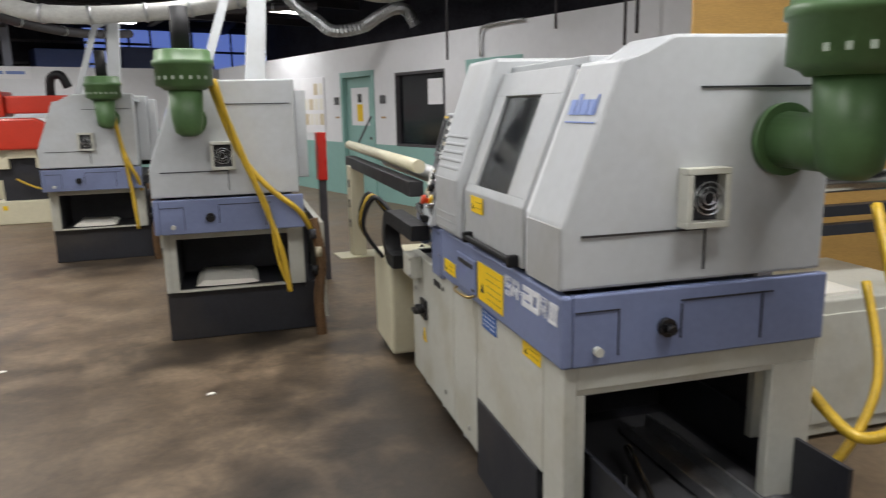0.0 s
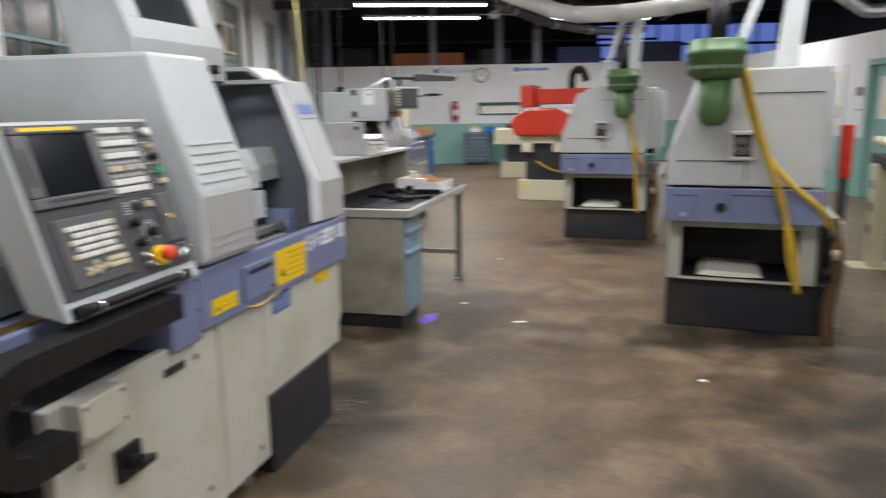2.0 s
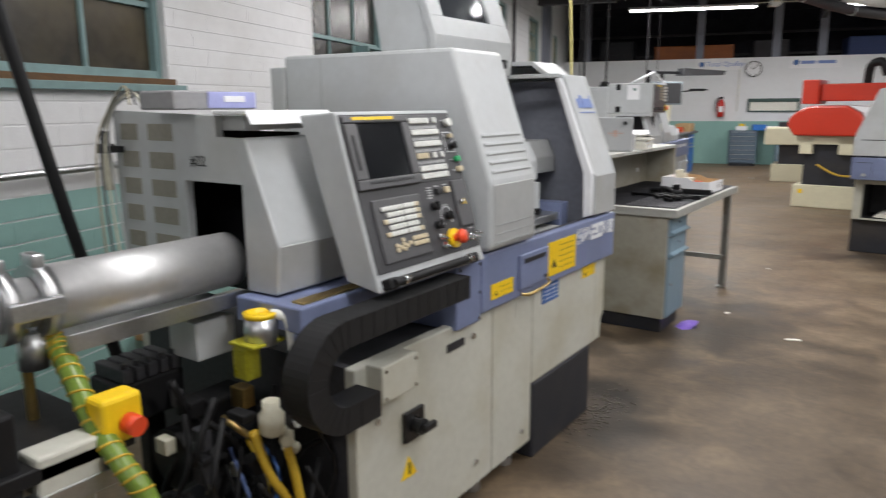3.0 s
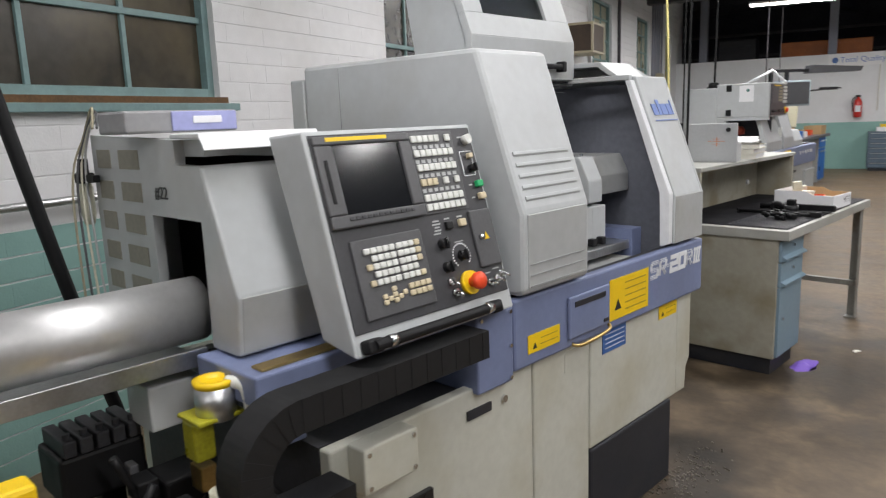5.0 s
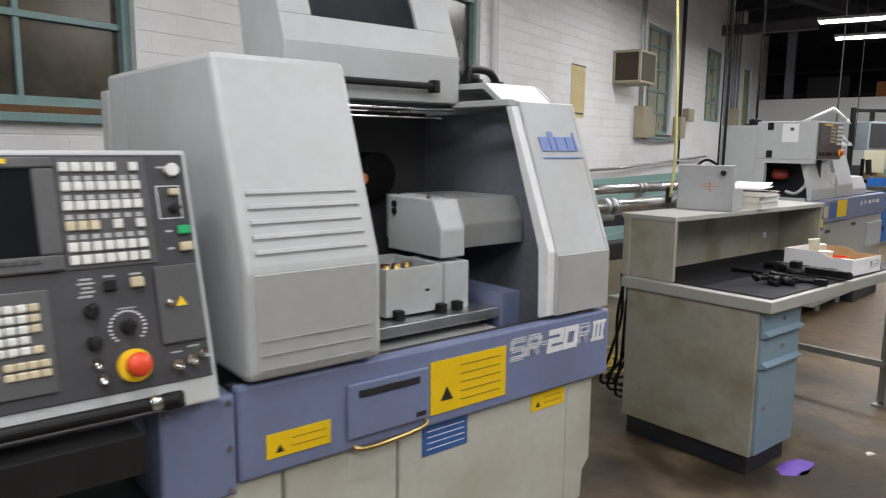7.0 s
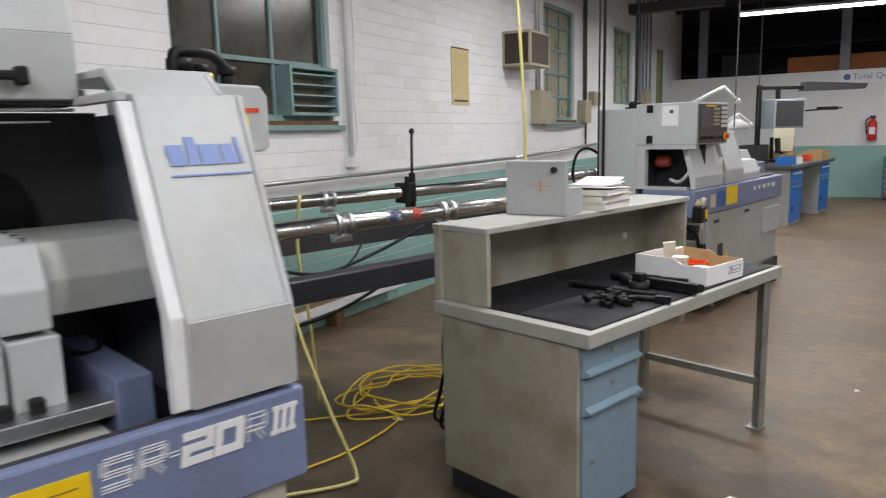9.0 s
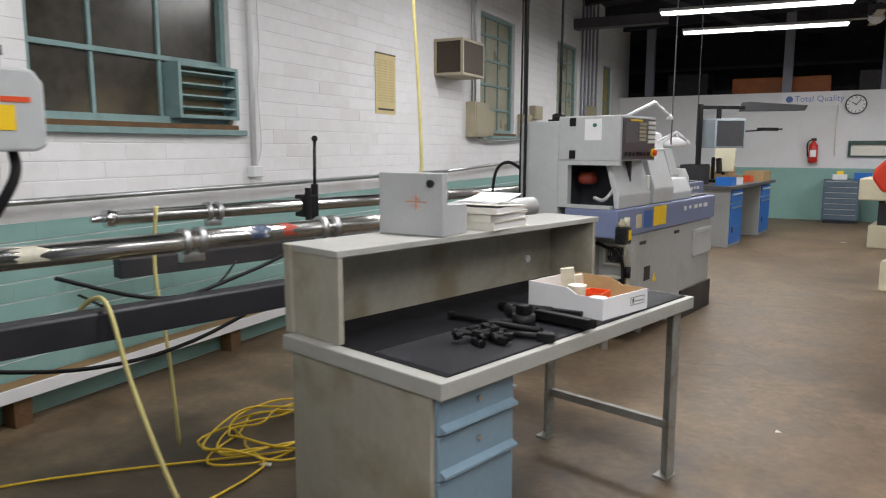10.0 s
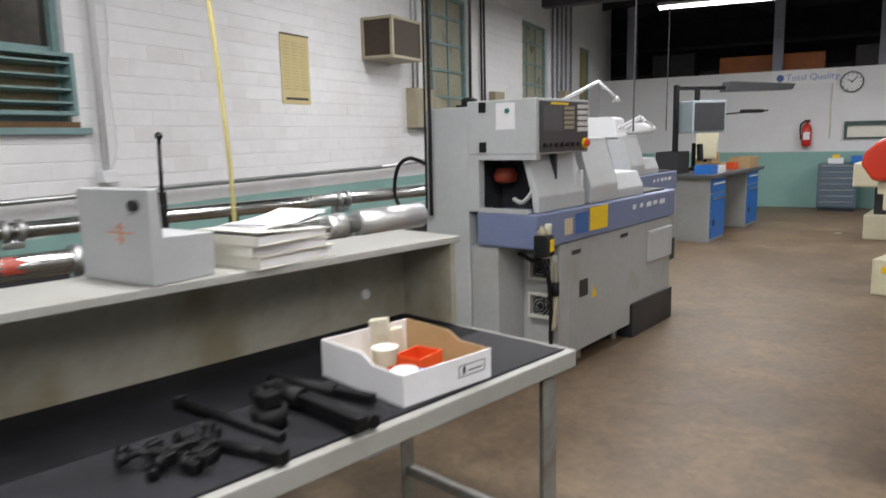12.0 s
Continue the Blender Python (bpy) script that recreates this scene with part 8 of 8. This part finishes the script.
# ---- desk with blue cupboards and the inspection stand ----
DK = pose(-4.05, 13.55, 0, 0, 0, 7)
dk = thing("work_desk", DK, "grey desk on pedestals with bright blue cupboard doors", "desk")
bm = NB()
box(bm, -0.95, 0.05, 0.0, 2.75, 0.86, 0.91, 0.005)
part("top", bm, PANEL2, dk, "dark grey desk top")
for y in (0.10, 1.95):
    bm = NB()
    box(bm, -0.85, -0.02, y, y + 0.70, 0.0, 0.86, 0.005)
    pd = part("pedestal", bm, GREYD, dk, "grey pedestal")
    for z0, z1 in ((0.66, 0.84), (0.05, 0.64)):
        bm = NB()
        box(bm, -0.02, -0.002, y + 0.04, y + 0.66, z0, z1, 0.004)
        dd = part("cupboard_door" if z0 < 0.3 else "drawer", bm, BRIGHTB, pd, "bright blue front")
        bm = NB()
        box(bm, -0.002, 0.012, y + 0.10, y + 0.60, z1 - 0.07, z1 - 0.045, 0.003)
        part("handle", bm, CARD if z0 > 0.3 else GALV, dd)
        if z0 < 0.3:
            bm = NB()
            cyl(bm, (-0.002, y + 0.14, 0.26), (0.004, y + 0.14, 0.26), 0.045, 16)
            part("badge", bm, INK, dd)
for k, (x, y, w, d, h, mt, lab) in enumerate(((-0.25, 0.15, 0.22, 0.30, 0.12, BRIGHTB, "blue parts bin on the desk"), (-0.25, 0.55, 0.22, 0.30, 0.10, CARD, "white carton on the desk"), (-0.45, 1.0, 0.3, 0.3, 0.12, KRAFT, "brown carton on the desk"),
                                              (-0.30, 1.55, 0.2, 0.22, 0.10, REDO, "red bin on the desk"), (-0.30, 2.0, 0.3, 0.55, 0.16, KRAFT, "long brown carton on the desk"), (-0.8, 0.2, 0.3, 0.5, 0.30, DARK, "dark instrument on the desk"), (-0.75, 1.6, 0.3, 0.4, 0.25, KRAFT, "brown box behind on the desk"))):
    b = thing("desk_box", DK @ pose(x, y, 0.911), lab, "box", "boxes on the desk")
    bm = NB()
    t = 0.012
    box(bm, 0, w, 0, t, 0, h)
    box(bm, 0, w, d - t, d, 0, h)
    box(bm, 0, t, t, d - t, 0, h)
    box(bm, w - t, w, t, d - t, 0, h)
    box(bm, t, w - t, t, d - t, 0, t)
    bmesh.ops.remove_doubles(bm, verts=bm.verts[:], dist=0.0005)
    part("shell", bm, mt, b)
    bm = NB()
    box(bm, t, w - t, t, d - t, t, h * 0.6)
    part("contents", bm, DARK, b)
st = thing("inspection_stand", DK @ pose(-0.55, 0.25, 0.91, 0, 0, -42), "black post with a boom, carrying a grey monitor", "stand")
bm = NB()
box(bm, -0.03, 0.03, -0.03, 0.03, 0.0, 1.20, 0.004)
part("post", bm, BLACK, st)
bm = NB()
box(bm, -0.025, 0.025, 0.0, 1.7, 1.13, 1.18, 0.004)
part("boom", bm, BLACK, st)
bm = NB()
prism(bm, [(0.7, 1.10), (1.7, 1.12), (1.75, 1.20), (0.75, 1.24)], -0.10, 0.10, "x", 0.004)
part("lamp_head", bm, PANEL, st)
bm = NB()
box(bm, -0.25, 0.25, 0.10, 0.60, 0.55, 0.98, 0.01)
mo = part("monitor", bm, surf("monitor_grey", (0.32, 0.38, 0.42), 0.4), st, "blue-grey monitor housing")
bm = NB()
box(bm, 0.25, 0.262, 0.13, 0.57, 0.58, 0.95, 0.004)
part("screen", bm, PANEL, mo)
bm = NB()
box(bm, -0.02, 0.02, 0.28, 0.34, 0.98, 1.13)
part("hanger", bm, BLACK, st)
bm = NB()
cyl(bm, (0.0, 0.7, 0.80), (0.0, 1.4, 0.84), 0.012, 8)
box(bm, -0.05, 0.05, 1.0, 1.3, 0.81, 0.86, 0.004)
part("small_arm", bm, BLACK, st)
sc = thing("microscope", DK @ pose(-0.50, 1.15, 0.912), "black bench microscope with a cream tilted screen", "microscope")
bm = NB()
box(bm, -0.15, 0.15, -0.15, 0.15, 0, 0.05, 0.01)
cyl(bm, (-0.08, 0, 0.05), (-0.08, 0, 0.40), 0.03, 14)
cyl(bm, (0.03, -0.02, 0.15), (0.0, 0.02, 0.38), 0.045, 14)
part("stand", bm, BLACK, sc)
bm = NB()
box(bm, -0.16, 0.16, -0.02, 0.03, 0.0, 0.42, 0.01, pose(0.02, 0.22, 0.16, -14, 0, 0))
part("screen", bm, CREAMM, sc, "cream tilted screen")
bm = NB()
cyl(bm, (0.02, 0.20, 0.0), (0.02, 0.24, 0.2), 0.025, 10)
part("foot", bm, BLACK, sc)

# ---- red and cream milling machine ----
rm = thing("red_machine", pose(-1.68, 11.55, 0, 0, 0, -4), "cream machine with a domed red guard", "machine")
bm = NB()
box(bm, 0.0, 0.98, 0.0, 0.9, 0.0, 0.32, 0.01)
ba = part("base", bm, CREAMM, rm, "cream base box")
bm = NB()
box(bm, 0.08, 0.14, -0.004, 0.0, 0.20, 0.26)
part("yellow_mark", bm, YEL, ba)
bm = NB()
box(bm, 0.05, 0.22, 0.0, 0.9, 0.76, 1.0, 0.01)
box(bm, 0.55, 1.05, 0.0, 0.9, 0.76, 1.0, 0.01)
box(bm, 0.0, 1.1, 0.0, 0.9, 0.90, 1.02, 0.01)
part("frame", bm, CREAMM, rm, "cream frame")
bm = NB()
box(bm, 0.10, 1.0, 0.10, 0.85, 0.32, 0.90)
part("cavity", bm, BASE, rm)
bm = NB()
prism(bm, [(-0.02, 1.02), (-0.12, 1.16), (-0.10, 1.26), (0.0, 1.36), (0.16, 1.44), (0.62, 1.44), (0.80, 1.34), (0.86, 1.22), (0.78, 1.02)], -0.10, 0.7, "y", 0.03)
part("guard", bm, REDM, rm, "domed red guard")
bm = NB()
prism(bm, [(0.62, 1.44), (1.15, 1.40), (1.15, 1.02), (0.80, 1.02), (0.88, 1.22), (0.82, 1.35)], -0.06, 0.7, "y", 0.01)
part("white_panel", bm, CARD, rm)
bm = NB()
box(bm, 0.0, 0.22, 0.1, 0.7, 1.46, 1.80, 0.02)
box(bm, 0.22, 1.1, 0.2, 0.7, 1.50, 1.74, 0.02)
part("upper_cover", bm, REDM, rm, "red upper cover")
bm = NB()
pipe(bm, [(0.75, 0.5, 1.74), (0.78, 0.45, 1.98), (0.92, 0.4, 2.02), (1.0, 0.4, 1.85)], 0.06, 10)
part("hose", bm, BLACK, rm, "fat black hose", True)
bm = NB()
pipe(bm, [(0.3, -0.02, 0.62), (0.6, -0.06, 0.48), (0.95, -0.02, 0.50)], 0.014, 8)
part("yellow_cable", bm, HOSEY, rm, "", True)
fm = thing("cream_machine", pose(-2.60, 15.1, 0, 0, 0, 6), "small cream machine on a cream base", "machine")
bm = NB()
box(bm, 0, 0.75, 0, 0.8, 0, 0.33, 0.01)
part("base", bm, CREAMM, fm)
bm = NB()
box(bm, 0.1, 0.7, 0.1, 0.7, 0.33, 0.70)
part("column", bm, BASE, fm)
bm = NB()
box(bm, -0.15, 0.7, -0.05, 0.8, 0.70, 1.02, 0.02)
part("head", bm, CREAMM, fm)


# daylit blue glazing high over the loft
SKYBLUE = lamp_glow("blue_daylight", (0.16, 0.26, 0.80), 0.55)
wl = thing("window_loft", FAR, "blue daylit glazing high behind the loft", "window", kind="structure")
for k in range(9):
    for j in range(2):
        bm = NB()
        box(bm, 4.7 + 0.62 * k, 5.24 + 0.62 * k, 3.55, 3.58, 2.72 + 0.62 * j, 3.26 + 0.62 * j)
        part("pane", bm, SKYBLUE, wl, "pane bright with blue daylight")
bm = NB()
box(bm, 4.6, 10.3, 3.50, 3.55, 3.28, 3.32)
part("window_frame", bm, BEAMD, wl)


# ---- painted bricks of the window wall ----
ROW, LEN = 0.107, 0.31


def brick_mesh(name, w, h, mat):
    bm = NB()
    box(bm, -0.018, 0.0, 0.00005, w - 0.00005, 0.0015, h - 0.0015)
    for v in bm.verts:
        if v.co.x > -0.001:
            v.co.y += 0.0002 if v.co.y < w / 2 else -0.0002
            v.co.z += 0.003 if v.co.z < h / 2 else -0.003
    bmesh.ops.recalc_face_normals(bm, faces=bm.faces[:])
    me = bpy.data.meshes.new(name)
    bm.to_mesh(me)
    bm.free()
    me.materials.append(mat)
    return me


def vary(ma):
    """Each brick a shade of its own."""
    nt = ma.node_tree
    bs = nt.nodes["Principled BSDF"]
    src = bs.inputs["Base Color"].links[0].from_socket
    info, geo = nt.nodes.new("ShaderNodeObjectInfo"), nt.nodes.new("ShaderNodeNewGeometry")
    ad = nt.nodes.new("ShaderNodeMath")
    ad.operation = "ADD"
    rg = nt.nodes.new("ShaderNodeMapRange")
    rg.inputs["From Max"].default_value, rg.inputs["To Min"].default_value, rg.inputs["To Max"].default_value = 2.0, 0.985, 1.015
    sc = nt.nodes.new("ShaderNodeVectorMath")
    sc.operation = "SCALE"
    nt.links.new(info.outputs["Random"], ad.inputs[0])
    nt.links.new(geo.outputs["Random Per Island"], ad.inputs[1])
    nt.links.new(ad.outputs[0], rg.inputs["Value"])
    nt.links.new(src, sc.inputs[0])
    nt.links.new(rg.outputs[0], sc.inputs[3])
    nt.links.new(sc.outputs[0], bs.inputs["Base Color"])


vary(WBRICK)
vary(TEALW)
white_brick, teal_brick = brick_mesh("brick", LEN, ROW, WBRICK), brick_mesh("brick", LEN, ROW, TEALW)
rr = random.Random(17)
joined = {True: ([], []), False: ([], [])}
count = 0
for r in range(40):
    z = r * ROW
    y = -9.0 - (LEN / 2 if r % 2 else 0)
    while y < 12.8:
        a, b = y, y + LEN
        y += LEN
        pieces = [(a, b)]
        for h in HOLES:
            if z + ROW > h[2] - 0.02 and z < h[3]:
                pieces = [q for p, s in pieces for q in ((p, min(s, h[0])), (max(p, h[1]), s)) if q[1] - q[0] > 0.02]
        for p, s in pieces:
            teal = z + ROW / 2 < 1.03
            out = rr.uniform(-0.0003, 0.0003)
            if s - p > LEN - 1e-4 and -1.6 < p < 2.2 and 0.4 < z < 2.7 and count < 300:
                o = new("brick", teal_brick if teal else white_brick)
                o.parent = wall_w
                o.matrix_basis = pose(out, p, z)
                count += 1
                continue
            vs, fs = joined[teal]
            k = len(vs)
            for x, g, gy in ((-0.018, 0.0015, 0.00005), (out, 0.0045, 0.00025)):
                vs += [(x, p + gy, z + g), (x, s - gy, z + g), (x, s - gy, z + ROW - g), (x, p + gy, z + ROW - g)]
            fs += [(k + 4, k + 5, k + 6, k + 7), (k, k + 1, k + 5, k + 4), (k + 1, k + 2, k + 6, k + 5), (k + 2, k + 3, k + 7, k + 6), (k + 3, k, k + 4, k + 7)]
for teal in (True, False):
    me = bpy.data.meshes.new("bricks")
    me.from_pydata(joined[teal][0], [], joined[teal][1])
    me.materials.append(TEALW if teal else WBRICK)
    o = new("bricks", me)
    o.parent = wall_w
    tagged(o, kind="stuff")
